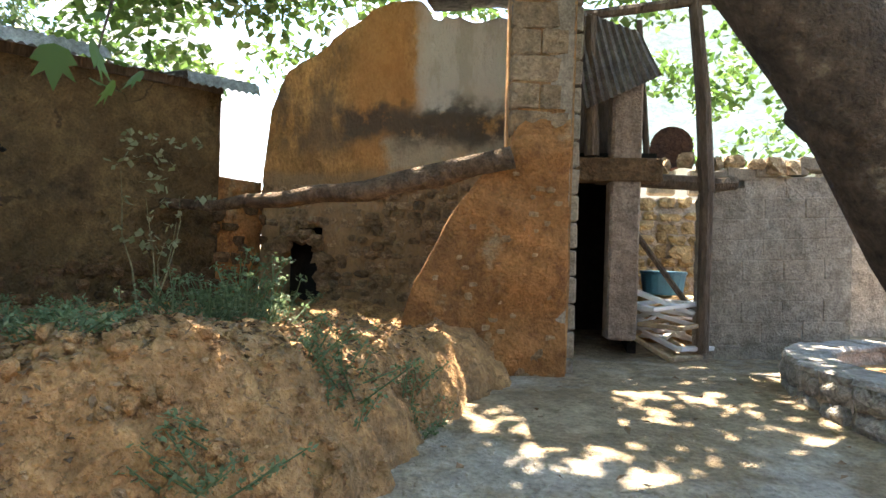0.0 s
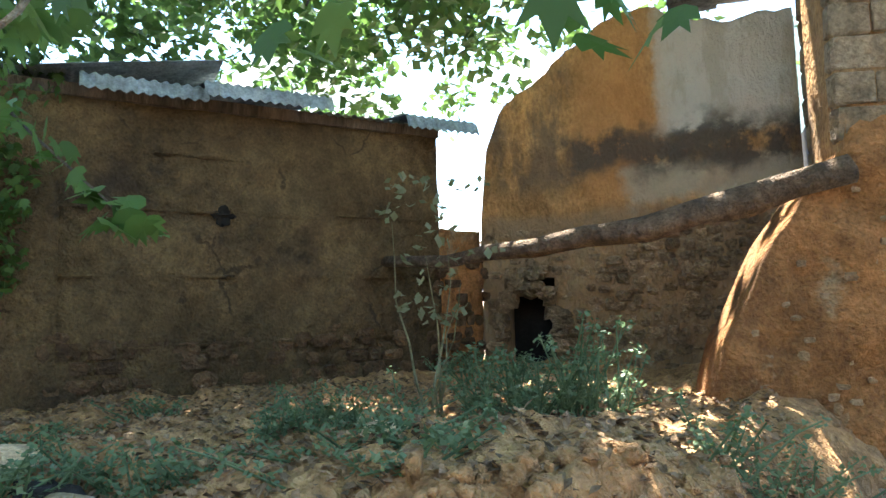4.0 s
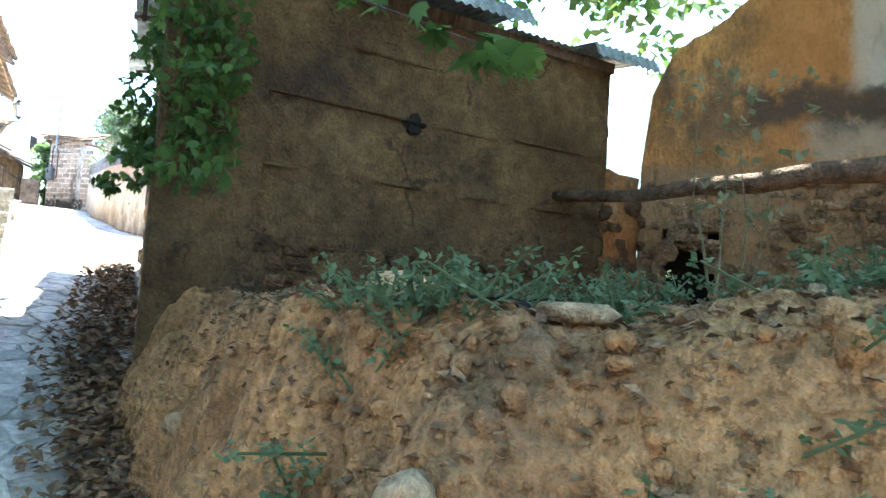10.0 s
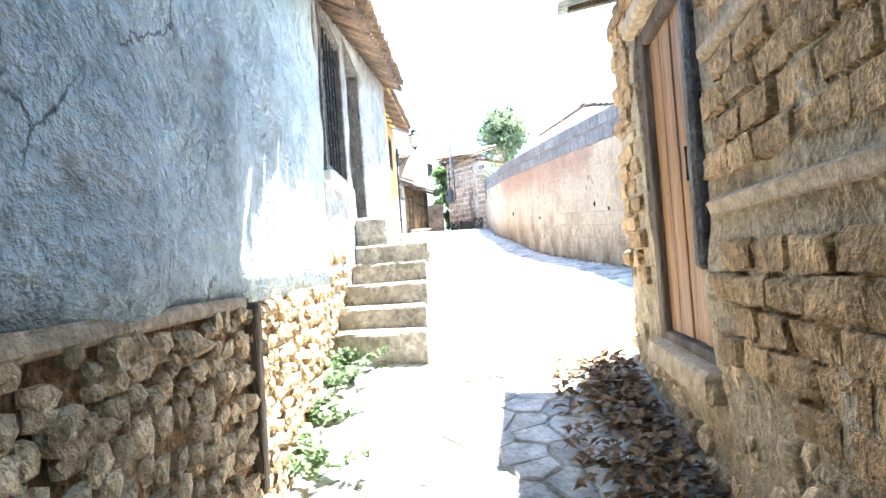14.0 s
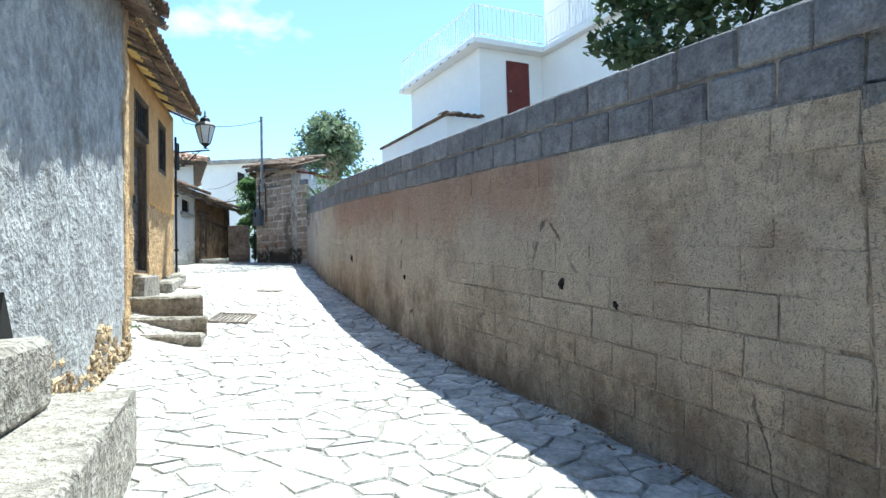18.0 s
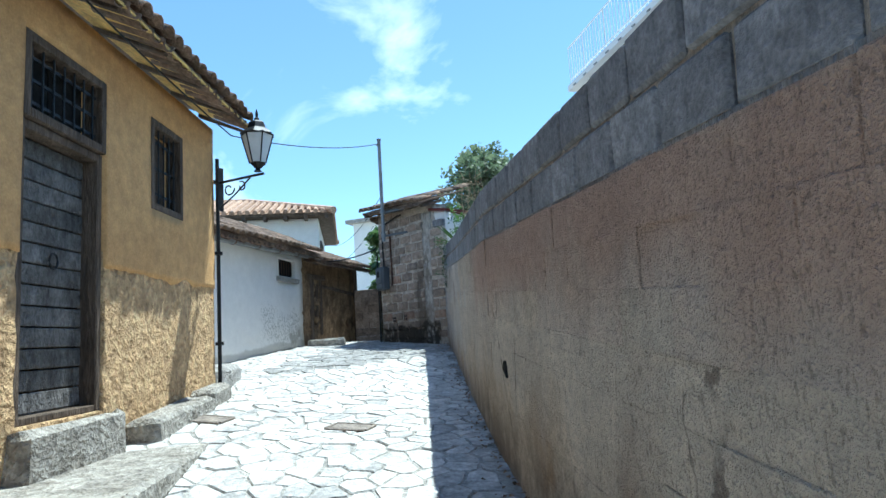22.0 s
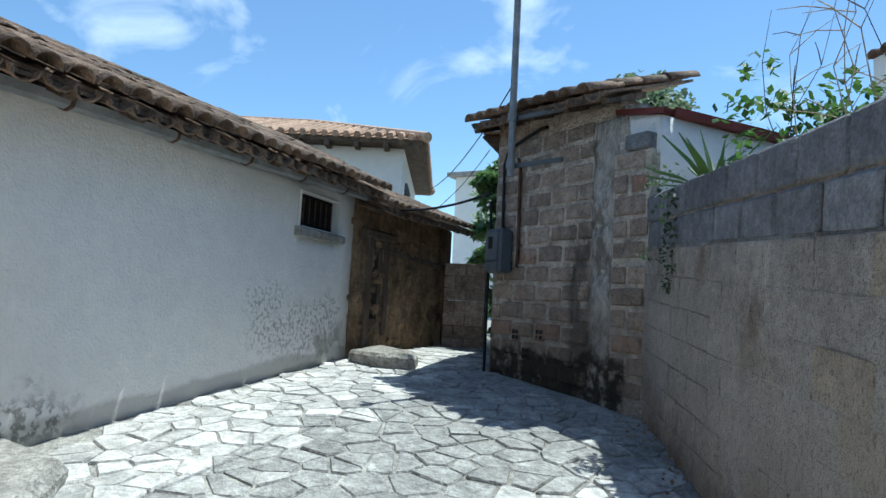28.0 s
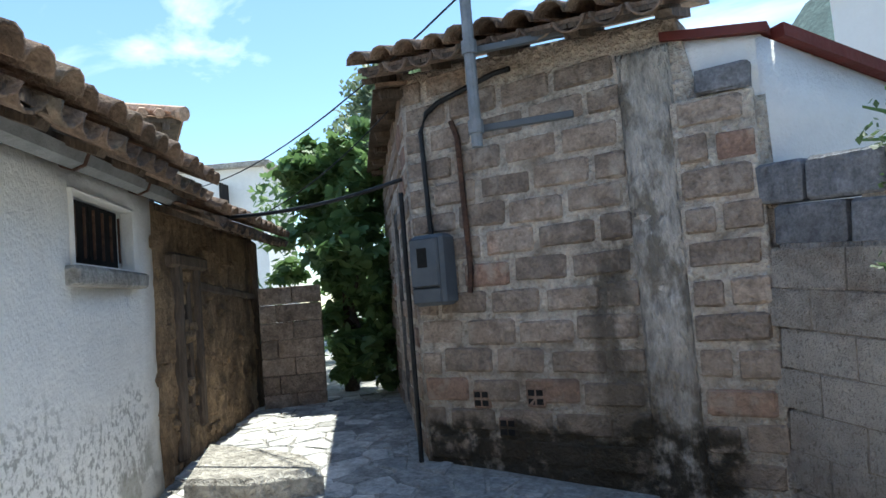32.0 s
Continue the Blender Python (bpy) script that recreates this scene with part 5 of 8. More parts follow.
solid("stone_slab", slab(Shape(), sl, 3.9, 4.15, 0.025, 0.04), CEMSTEP, "thick rough stone slab lying before the hut door", "slab")

# ---- iron in the paving ----
def grate(x, y, yaw, lx, ly, label, bars=6, cover=False):
    """An iron cover or grate that lies in the slope of the paving."""
    z = gz(x, y) - 0.03
    sx, sy = (gz(x + 0.3, y) - gz(x - 0.3, y)) / 0.6, (gz(x, y + 0.3) - gz(x, y - 0.3)) / 0.6
    g = thing("drain_grate" if not cover else "manhole_cover", label, "drain" if not cover else "manhole", (x, y, z))
    c, s = math.cos(yaw), math.sin(yaw)
    def lay(name, a, b, size, bev=0.0):
        sh = Shape().box((x + c * a - s * b, y + s * a + c * b, z + 0.008), size, yaw, bev)
        sh.v = [(p, q, r + sx * (p - x) + sy * (q - y)) for p, q, r in sh.v]
        part(name, sh, CASTIRON, g)
    for a in (-1, 1):
        lay("frame", 0, a * ly / 2, (lx, 0.03, 0.04), 0.004)
        lay("frame", a * lx / 2, 0, (0.03, ly - 0.034, 0.04), 0.004)
    if cover:
        lay("lid", 0, 0, (lx - 0.05, ly - 0.05, 0.034), 0.006)
    else:
        for i in range(bars):
            lay("bar", (i + 0.5) / bars * (lx - 0.04) - (lx - 0.04) / 2, 0, (0.022, ly - 0.034, 0.03))


grate(-19.96, 14.86, 0.62, 0.55, 0.4, "rusty iron drain grate set in pale flagstones", 9)
grate(-21.75, 16.72, 0.62, 0.4, 0.24, "flat rusty iron cover set in pale flagstones", 6, True)
grate(-22.95, 15.8, 0.62, 0.4, 0.24, "brown iron cover beside the stone kerb", 6, True)
grate(-6.05, 5.35, 0.5, 0.5, 0.5, "square iron manhole cover near the lamp post", 6, True)

# ---- black pipe, lantern and cables ----
pipe = thing("rain_pipe", "black iron rain pipe down the orange house corner", "pipe", (-24.27, 16.28, 3.5))
part("pipe", Shape().tube([(-24.28, 16.29, 3.55), (-24.28, 16.29, 6.2), (-24.28, 16.29, 6.42)], 0.024, 8), IRON, pipe)
for z in (4.1, 5.2, 6.1):
    part("clip", Shape().tube([(-24.28, 16.29, z), (-24.28, 16.29, z + 0.04)], 0.052, 8), IRON, pipe)


def lantern(name, label, at, s=1.0, bracket=None, post=None):
    """A six-sided street lantern with glass panes, roof and finial, on a scrolled arm or a post."""
    x, y, z = at
    ln = thing(name, label, "street lamp", at if not post else post)
    n = 6
    def hexring(r, zz, a0=0.0):
        return [(x + r * s * math.cos(a0 + 2 * math.pi * k / n), y + r * s * math.sin(a0 + 2 * math.pi * k / n), z + zz * s) for k in range(n)]
    lo, hi = hexring(0.095, 0.1), hexring(0.19, 0.45)
    part("base", Shape().tube([(x, y, z), (x, y, z + 0.03 * s), (x, y, z + 0.06 * s), (x, y, z + 0.1 * s)], [0.05 * s, 0.025 * s, 0.06 * s, 0.1 * s], 6), IRON, ln)
    for k in range(n):
        part("rib", Shape().tube([lo[k], hi[k]], 0.009 * s, 5), IRON, ln)
        a, b, c, d = lo[k], lo[(k + 1) % n], hi[(k + 1) % n], hi[k]
        cen = Vector((x, y, z + 0.28 * s))
        vs = [Vector(p) + (cen - Vector(p)) * 0.03 for p in (a, b, c, d)]
        vs += [p + (cen - p) * 0.04 for p in vs]
        part("pane", Shape().add(vs, [(0, 1, 2, 3), (7, 6, 5, 4), (0, 4, 5, 1), (1, 5, 6, 2), (2, 6, 7, 3), (3, 7, 4, 0)]), LAMPGLASS, ln)
        part("rim", Shape().tube([hi[k], hi[(k + 1) % n]], 0.012 * s, 5), IRON, ln)
    part("roof", Shape().tube([(x, y, z + h * s) for h in (0.45, 0.47, 0.53, 0.6, 0.63)], [r * s for r in (0.215, 0.2, 0.12, 0.1, 0.06)], 6), IRON, ln)
    part("finial", Shape().tube([(x, y, z + h * s) for h in (0.63, 0.66, 0.68, 0.72, 0.78)], [r * s for r in (0.02, 0.035, 0.015, 0.02, 0.004)], 8), IRON, ln)
    part("bulb", Shape().tube([(x, y, z + h * s) for h in (0.14, 0.18, 0.24, 0.3)], [r * s for r in (0.02, 0.045, 0.05, 0.02)], 8), WHITEMETAL, ln)
    return ln


ln = lantern("wall_lantern", "black hexagonal lantern on a scrolled iron wall bracket", (-23.68, 16.6, 6.14))
part("arm", Shape().tube([(-24.24, 16.3, 6.1), (-23.9, 16.48, 6.1), (-23.6, 16.64, 6.1)], 0.016, 6), IRON, ln)
part("wall_plate", Shape().box((-24.24, 16.31, 6.02), (0.03, 0.1, 0.55), 0.49, 0.006), IRON, ln)
for k, (c0, r, a0, a1) in enumerate(((0.16, 0.09, 0.5, 6.3), (0.36, 0.07, 2.6, 8.2))):
    pts = []
    for i in range(17):
        a = a0 + (a1 - a0) * i / 16
        rr = r * (0.35 + 0.65 * i / 16)
        u = c0 + rr * math.cos(a)
        pts.append((-24.24 + 0.872 * u, 16.3 + 0.49 * u, 6.0 + rr * math.sin(a)))
    part("scroll", Shape().tube(pts, 0.01, 5), IRON, ln)
part("scroll", Shape().tube([(-24.24 + 0.872 * u, 16.3 + 0.49 * u, z) for u, z in ((0, 5.78), (0.12, 5.84), (0.26, 5.92), (0.4, 6.02), (0.5, 6.09))], 0.011, 5), IRON, ln)

# street lamp by the end wall
LX, LY = -6.58, 4.93
post = lantern("street_lamp", "black cast-iron street lamp post with a glass lantern", (LX, LY, 3.7), 0.6, None, (LX, LY, 0.6))
part("pole", Shape().tube([(LX, LY, z) for z in (1.25, 1.4, 1.44, 1.47, 2.32, 2.34, 2.39, 2.41, 3.08, 3.1, 3.14, 3.16, 3.6, 3.63, 3.71)], [0.042, 0.038, 0.042, 0.036, 0.033, 0.048, 0.048, 0.031, 0.028, 0.04, 0.04, 0.027, 0.025, 0.036, 0.025], 14), IRON, post, smooth=True)
part("base", Shape().tube([(LX, LY, z) for z in (0.5, 1.08, 1.12, 1.14, 1.17, 1.19, 1.22, 1.27, 1.31)], [0.088, 0.08, 0.084, 0.1, 0.1, 0.075, 0.05, 0.062, 0.042], 16), IRON, post, smooth=True)
part("band", Shape().tube([(LX, LY, z) for z in (1.44, 1.455, 1.48, 1.495)], [0.042, 0.055, 0.055, 0.042], 14), IRON, post)
part("cross_arm", Shape().tube([(LX - 0.02, LY - 0.16, 3.56), (LX, LY, 3.56), (LX + 0.02, LY + 0.16, 3.56)], 0.01, 6), IRON, post)

# service pole on the block house
px, py = -27.36, 20.44
pole = thing("service_pole", "thin galvanised steel mast held by two brackets", "pole", (px, py, 6.0))
part("mast", Shape().tube([(px, py, 6.0), (px, py, 8.1)], 0.035, 10), GALV, pole)
part("cap", Shape().tube([(px, py, 8.1), (px, py, 8.13)], 0.045, 10), GALV, pole)
for z in (6.12, 6.6):
    part("bracket", Shape().box((px + 0.22, py + 0.14, z), (0.62, 0.04, 0.04), 0.32, 0.004), METERGREY, pole)
    part("clamp", Shape().tube([(px, py, z - 0.04), (px, py, z + 0.04)], 0.048, 10), GALV, pole)
part("insulator", Shape().tube([(px - 0.02, py, 8.0), (px - 0.1, py, 8.03)], 0.02, 6), GALV, pole)


def cable(label, a, b, sag, r=0.008, n=14):
    a, b = Vector(a), Vector(b)
    pts = [a + (b - a) * i / n - Vector((0, 0, sag * 4 * (i / n) * (1 - i / n))) for i in range(n + 1)]
    return solid("cable", Shape().tube(pts, r, 5), IRON, label, "cable", smooth=True)


cable("black cable slung from the eave to the steel mast", (-24.2, 16.45, 6.72), (px, py, 8.03), 0.12)
cable("black cable running under the tiled eave", (-19.3, 13.1, 6.75), (-24.2, 16.45, 6.72), 0.08, 0.009)
cable("thick black cable across the alley to the hut roof", (-28.2, 20.72, 5.98), (-29.75, 20.25, 5.9), 0.06, 0.016)
cable("thin black cable from the mast across the alley", (px, py, 6.95), (-33.5, 22.3, 6.9), 0.25, 0.007)
cable("thin grey cable beside the alley", (-28.3, 20.75, 6.5), (-30.3, 20.9, 5.95), 0.1, 0.005)

# electricity meter and its pipes on the block wall
mb = thing("meter_box", "grey plastic electricity meter cabinet on the block wall", "meter box", (-27.95, 20.72, 4.9))
part("cabinet", wbox(Shape(), WBR, 0.1, 0.38, 0.012, 0.19, 5.08, 5.56, 0.025), METERGREY, mb)
part("cover", wbox(Shape(), WBR, 0.125, 0.355, 0.19, 0.212, 5.21, 5.535, 0.012), METERGREY, mb)
part("window", wbox(Shape(), WBR, 0.19, 0.27, 0.211, 0.216, 5.34, 5.47, 0.002), DARK, mb, "small dark reading window")
part("lower_lid", wbox(Shape(), WBR, 0.125, 0.355, 0.19, 0.205, 5.1, 5.2, 0.01), METERGREY, mb)
part("conduit", Shape().tube([(*on(BR_A, BR_B, u, 0.04, -1), z) for u, z in ((0.2, 5.56), (0.18, 6.3), (0.24, 6.42), (0.34, 6.47), (0.8, 6.56), (0.92, 6.56))], 0.018, 6), IRON, mb)
part("conduit", Shape().tube([(*on(BR_A, BR_B, u, 0.04, -1), z) for u, z in ((0.48, 5.15), (0.5, 5.3), (0.48, 6.2), (0.44, 6.32))], 0.02, 6), RUST, mb)
part("corner_pipe", Shape().tube([(*on(BR_A, BR_B, -0.03, 0.05, -1), z) for z in (4.0, 4.7, 5.9)], 0.018, 6), IRON, mb)

# ---- pier, cement strip and rear gable of the block house ----
part("cement_strip", wall_shape(on(BR_A, BR_B, 1.6, 0.022, -1), on(BR_A, BR_B, 1.9, 0.022, -1), 3.85, 6.45, 0.06, (), 0.05, 0.035, -1, 91, 7.0), STREAKED, brick, "rough trowelled cement strip", smooth=True)
part("corner_pier", wbox(Shape(), WBR, 1.88, 2.3, -0.1, 0.05, 3.85, 6.1, 0.01), BRMORTAR, brick)
part("gable_return", wall_shape(on(BR_A, BR_B, 1.9, -0.02, -1), on(BR_A, BR_B, 2.36, -0.02, -1), 5.9, lambda u: 6.46 - 0.2 * u, 0.2, (), 0.1, 0.01, -1, 24), WHITEPL, brick, smooth=True)
part("verge", run(Shape(), WBR, 1.86, 2.4, [(-0.14, 0.0), (0.03, 0.0), (0.03, 0.05), (-0.14, 0.05)], lambda u: 6.82 - 0.19 * u), REDPAINT, brick, "dark red painted roof edge")
part("pier_cap", wbox(Shape(), WBR, 2.02, 2.3, -0.1, 0.08, 6.1, 6.24, 0.015, 0.03, 0.01), CEMBLOCK, brick)
GB = (BR_B, (-24.6, 22.9), -1)
part("verge", run(Shape(), GB, 0.1, 2.3, [(-0.12, 0.0), (0.07, 0.0), (0.07, 0.07), (-0.12, 0.07)], lambda u: 6.365 - 0.25 * u), REDPAINT, brick, "dark red painted roof edge")
part("flat_roof", slab(Shape(), [(-27.9, 21.25), (-26.05, 21.3), (-24.75, 22.9), (-30.5, 23.6)], 5.6, 5.7, 0.004, 0.01), CEMENT, brick)

# gate wall of blocks beside the fig tree
gate = thing("gate_wall", "short wall of brown concrete blocks closing the alley", "wall", (-31.1, 22.0, 4.0), kind="structure")
GW = ((-31.36, 21.8), (-30.88, 22.29), -1)
for r in range(7):
    for k in range(2):
        u0 = 0.37 * k - (0.18 if r % 2 else 0)
        part("concrete_block", wbox(Shape(), GW, max(0, u0) + 0.004, min(0.69, u0 + 0.366 + (0.2 if r % 2 and k else 0)), -0.2, 0, 3.98 + 0.2 * r, 4.175 + 0.2 * r, 0.008), OLDBLOCK, gate)

# ---- shed details ----
WSL, WYL = math.dist(SHED_A, SHED_B), math.dist(SHED_A, SHED_F)


def corrugated(sh, W, u0, u1, o0, z0, o1, z1, amp=0.012, pitch=0.076, zslope=0.0):
    """A corrugated sheet whose waves run from (o0, z0) to (o1, z1) across the wall."""
    n = max(4, int((u1 - u0) / pitch * 4))
    vs = []
    for lay in (0, 0.003):
        for o, z in ((o0, z0), ((o0 + o1) / 2, (z0 + z1) / 2 + 0.01), (o1, z1)):
            for i in range(n + 1):
                u = u0 + (u1 - u0) * i / n
                vs.append((*on(W[0], W[1], u, o, W[2]), z + amp * math.sin(2 * math.pi * (u - u0) / pitch) + lay + zslope * (u - u0)))
    q = n + 1
    fs = []
    for r in range(2):
        for i in range(n):
            fs += [(r * q + i, r * q + i + 1, (r + 1) * q + i + 1, (r + 1) * q + i), (3 * q + r * q + i, 3 * q + (r + 1) * q + i, 3 * q + (r + 1) * q + i + 1, 3 * q + r * q + i + 1)]
    return sh.add(vs, fs)


for k, (u0, u1, o, z) in enumerate(((-0.4, 0.75, 0.2, 4.02), (0.7, 1.55, 0.24, 4.03), (1.5, 2.5, 0.34, 4.06), (2.45, 3.3, 0.16, 4.0), (3.2, 3.95, 0.3, 4.04))):
    part("roof_sheet", corrugated(Shape(), WY, u0, u1, o, z, -1.9, z + 0.32, zslope=0.015), ZINC, shed, "bent corrugated zinc sheet")
for u0, u1, o, z in ((0.7, 1.55, 0.24, 4.03), (1.5, 2.5, 0.34, 4.06), (3.2, 3.95, 0.3, 4.04)):
    part("bent_lip", corrugated(Shape(), WY, u0, u1, o + 0.05, z - 0.12, o, z - 0.003, zslope=0.015), ZINC, shed)
for k in range(5):
    part("roof_sheet", corrugated(Shape(), WS, 0.1 + k * 0.95, 1.12 + k * 0.95, 0.28 + 0.1 * (k == 4), 4.0 + 0.085 * k + 0.02 * (k % 2), -1.7, 4.35 + 0.085 * k, zslope=0.06), ZINC, shed)
for k in range(6):
    u = 0.4 + k * 0.88
    part("roof_batten", run(Shape(), WS, u - 0.035, u + 0.035, [(-0.5, 0.03), (0.3, -0.07), (0.3, -0.012), (-0.5, 0.09)], lambda v: 4.02 + 0.09 * v), OLDWOOD, shed)
part("wall_plate", run(Shape(), WY, 0.0, WYL, [(-0.3, -0.09), (0.04, -0.09), (0.05, 0.0), (-0.3, 0.0)], lambda u: 4.0 + 0.01 * u), OLDWOOD, shed)
for z, a, b in ((2.72, 0.35, 2.7), (3.32, 0.1, 2.68), (3.3, 4.12, 4.6)):
    part("timber_band", wbox(Shape(), WS, a, b, -0.05, 0.03, z, z + 0.055, 0.01, 0.0, 0.007), PALEWOOD, shed)
random.seed(31)
for z, a, b in ((2.62, 0.5, 3.6), (3.12, 0.05, 2.5), (3.14, 2.65, 3.5), (2.1, 0.6, 3.4), (3.55, 1.2, 2.1)):
    part("lift_joint", wbox(Shape(), WY, a, b, -0.03, 0.028, z, z + 0.014, 0.005, 0.004, 0.006), MUD, shed)
# two crossed near-black blocks on the face paint the shade of a hole
part("beam_hole", wbox(Shape(), WY, 1.67, 1.76, -0.1, 0.042, 3.02, 3.18, 0.02, 0.2, 0.015), DARK, shed, "near-black blocks painting the shade of a cross-shaped beam hole")
part("beam_hole", wbox(Shape(), WY, 1.62, 1.81, -0.1, 0.043, 3.08, 3.13, 0.02, 0.05, 0.012), DARK, shed)


def stone_face(parent, W, u0, u1, z0f, z1f, size, seed, proud=0.03, material=None, name="stone", skip=0.0, limit=999, clear=None):
    """Field stones bedded in a wall's face, in rough courses."""
    rnd = random.Random(seed)
    h = heading(W[0], W[1])
    k = 0
    z = min(z0f(u0), z0f(u1))
    top = max(z1f(u0), z1f(u1))
    while z < top:
        rise = size * rnd.uniform(0.55, 0.85)
        u = u0 + rnd.uniform(-0.1, 0.05)
        while u < u1:
            w = size * rnd.uniform(0.7, 1.5)
            c = u + w / 2
            if z0f(c) - 0.05 <= z + rise / 2 <= z1f(c) and rnd.random() > skip and k < limit and not (clear and clear[0] < c < clear[1] and clear[2] < z < clear[3]):
                x, y = on(W[0], W[1], c, proud - size * rnd.uniform(0.18, 0.3), W[2])
                zj = rnd.uniform(-0.03, 0.03)
                part(name, Shape().rock((x, y, z + zj + rise / 2), (w * rnd.uniform(0.8, 1.04), size * rnd.uniform(0.45, 0.7), rise * rnd.uniform(0.75, 1.15)), seed * 1000 + k, rnd.uniform(0.25, 0.5), h + rnd.uniform(-0.15, 0.15)), material or STONE, parent, smooth=False)
                k += 1
            u += w
        z += rise


ground_at = lambda W: (lambda u: gz(*on(W[0], W[1], u, 0.1, W[2])))
gB1, gB2, gS, gY = ground_at(WB1), ground_at(WB2), ground_at(WS), (lambda u: 1.55)
stone_face(blue, WB1, 0.62, 2.1, lambda u: gB1(u) - 0.05, lambda u: 2.47, 0.085, 3)
stone_face(blue, WB1, 2.1, BL1, lambda u: gB1(u) - 0.05, lambda u: 2.46, 0.115, 2)
stone_face(blue, WB1, -0.36, 0.62, lambda u: gB1(u) - 0.05, lambda u: stone_top(u) - 0.08, 0.09, 4)
stone_face(blue, WB2, 4.4, BL2, lambda u: gB2(u) - 0.02, lambda u: gB2(u) + 0.3 + 0.15 * math.sin(u * 4), 0.1, 5, 0.02)
stone_face(blue, WB2, 0.0, 0.7, lambda u: gB2(u) - 0.05, lambda u: 2.75, 0.18, 6, 0.03)
WE = (END[0], END[1], 1)
stone_face(blue, WE, 0.0, 3.2, lambda u: 0.5, lambda u: 1.45 + 0.35 * math.sin(u * 2.1) ** 2, 0.2, 7, 0.03)
part("timber_band", wbox(Shape(), WB1, 0.75, 3.3, -0.05, 0.022, 2.48, 2.53, 0.01, 0, 0.006), PALEWOOD, blue)
part("seam_post", wbox(Shape(), WB1, 3.32, 3.42, -0.05, 0.05, 1.75, 2.5, 0.015, 0.03, 0.006), OLDWOOD, blue)
stone_face(shed, WS, 0.05, WSL, lambda u: gS(u) - 0.05, lambda u: gS(u) + 0.62 if u < 2.8 else gS(u) + 0.28, 0.15, 8, 0.022, skip=0.35)
stone_face(shed, WY, 0.1, WYL, gY, lambda u: 2.15 + 0.06 * math.sin(3 * u), 0.17, 9, 0.03, DIRTSTONE, skip=0.3)

part("yard_corner", wall_shape(on(SHED_A, SHED_F, -0.04, 0.05, -1), on(SHED_A, SHED_F, 0.6, 0.03, -1), 1.1, 3.97, 0.1, (), 0.08, 0.05, -1, 29, 2.8), MUD, shed, smooth=True)
stone_face(hut, WH, 0.0, 3.2, lambda u: 4.0, lambda u: 5.8, 0.17, 33, 0.012, HUTMUD, skip=0.45)
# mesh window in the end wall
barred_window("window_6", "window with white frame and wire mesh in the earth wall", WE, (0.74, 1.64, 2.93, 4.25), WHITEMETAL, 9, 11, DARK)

# mud bricks of the shed's lane wall
rnd = random.Random(77)
BRICKS = [mesh_of("mud_brick", Shape().box((0, 0, 0), (0.268, 0.08, 0.102), 0, 0.012, jit=0.011), MUDBRICK) for k in range(8)]
for r in range(21):
    z = 1.86 + 0.116 * r
    u = 0.02 - 0.14 * (r % 2)
    while u < WSL - 0.1:
        c = u + 0.14
        if z > gS(max(0, c)) + 0.62 and z < 3.86 + 0.09 * c and not (SDOOR[0] - 0.2 < c < SDOOR[1] + 0.16 and SDOOR[2] - 0.2 < z < SDOOR[3] + 0.16) and 0.12 < c and not any(abs(z - b) < 0.1 and p - 0.1 < c < q + 0.1 for b, p, q in ((2.757, 0.35, 2.9), (3.357, 0.1, 2.85))):
            x, y = on(SHED_A, SHED_B, c, -0.014 + rnd.uniform(-0.01, 0.012), 1)
            piece("mud_brick", rnd.choice(BRICKS), shed, Matrix.Translation((x, y, z)) @ Matrix.Rotation(heading(SHED_A, SHED_B) + rnd.uniform(-0.03, 0.03), 4, "Z") @ Matrix.Rotation(rnd.uniform(-0.03, 0.03), 4, "Y"))
        u += 0.284

# ---- block house blocks ----
HOLLOW = mesh_of("wall_block", Shape().box((0, 0, 0), (0.362, 0.05, 0.156), 0, 0.014, jit=0.006), OLDBLOCK)
REDB = mesh_of("wall_block", Shape().box((0, 0, 0), (0.362, 0.05, 0.156), 0, 0.014, jit=0.006), REDBLOCK)
def courses(W, u0, u1, z0, z1, out, top=lambda u: 99, red=0.08, hole=None):
    h = heading(W[0], W[1])
    r = 0
    while z0 + 0.192 * r < z1:
        z = z0 + 0.192 * r + 0.09
        u = u0 - 0.2 * (r % 2)
        while u < u1 - 0.08:
            a, b = max(u0, u), min(u1, u + 0.362)
            if b - a > 0.1 and z < top((a + b) / 2) - 0.08 and not (hole and hole[0] < b and a < hole[1] and hole[2] - 0.1 < z < hole[3] + 0.1):
                x, y = on(W[0], W[1], (a + b) / 2, out - 0.012 + rnd.uniform(-0.006, 0.006), W[2])
                piece("wall_block", REDB if rnd.random() < red else HOLLOW, brick, Matrix.Translation((x, y, z + rnd.uniform(-0.012, 0.012))) @ Matrix.Rotation(h, 4, "Z") @ Matrix.Rotation(rnd.uniform(-0.025, 0.025), 4, "Y") @ Matrix.Diagonal(((b - a) / 0.362 * rnd.uniform(0.92, 1.04), 1, rnd.uniform(0.86, 1.08), 1)))
            u += 0.395
        r += 1


courses(WBR, 0.02, 1.6, 4.02, 6.6, 0.0, lambda u: 6.72 - 0.08 * u, red=0.04)
courses(WBR, 1.9, 2.29, 4.0, 6.08, 0.05, red=0.08)
courses(WBS, 0.4, math.dist(*BSIDE) - 0.02, 4.0, 6.75, 0.0, hole=(1.7, 2.5, 4.1, 6.0))
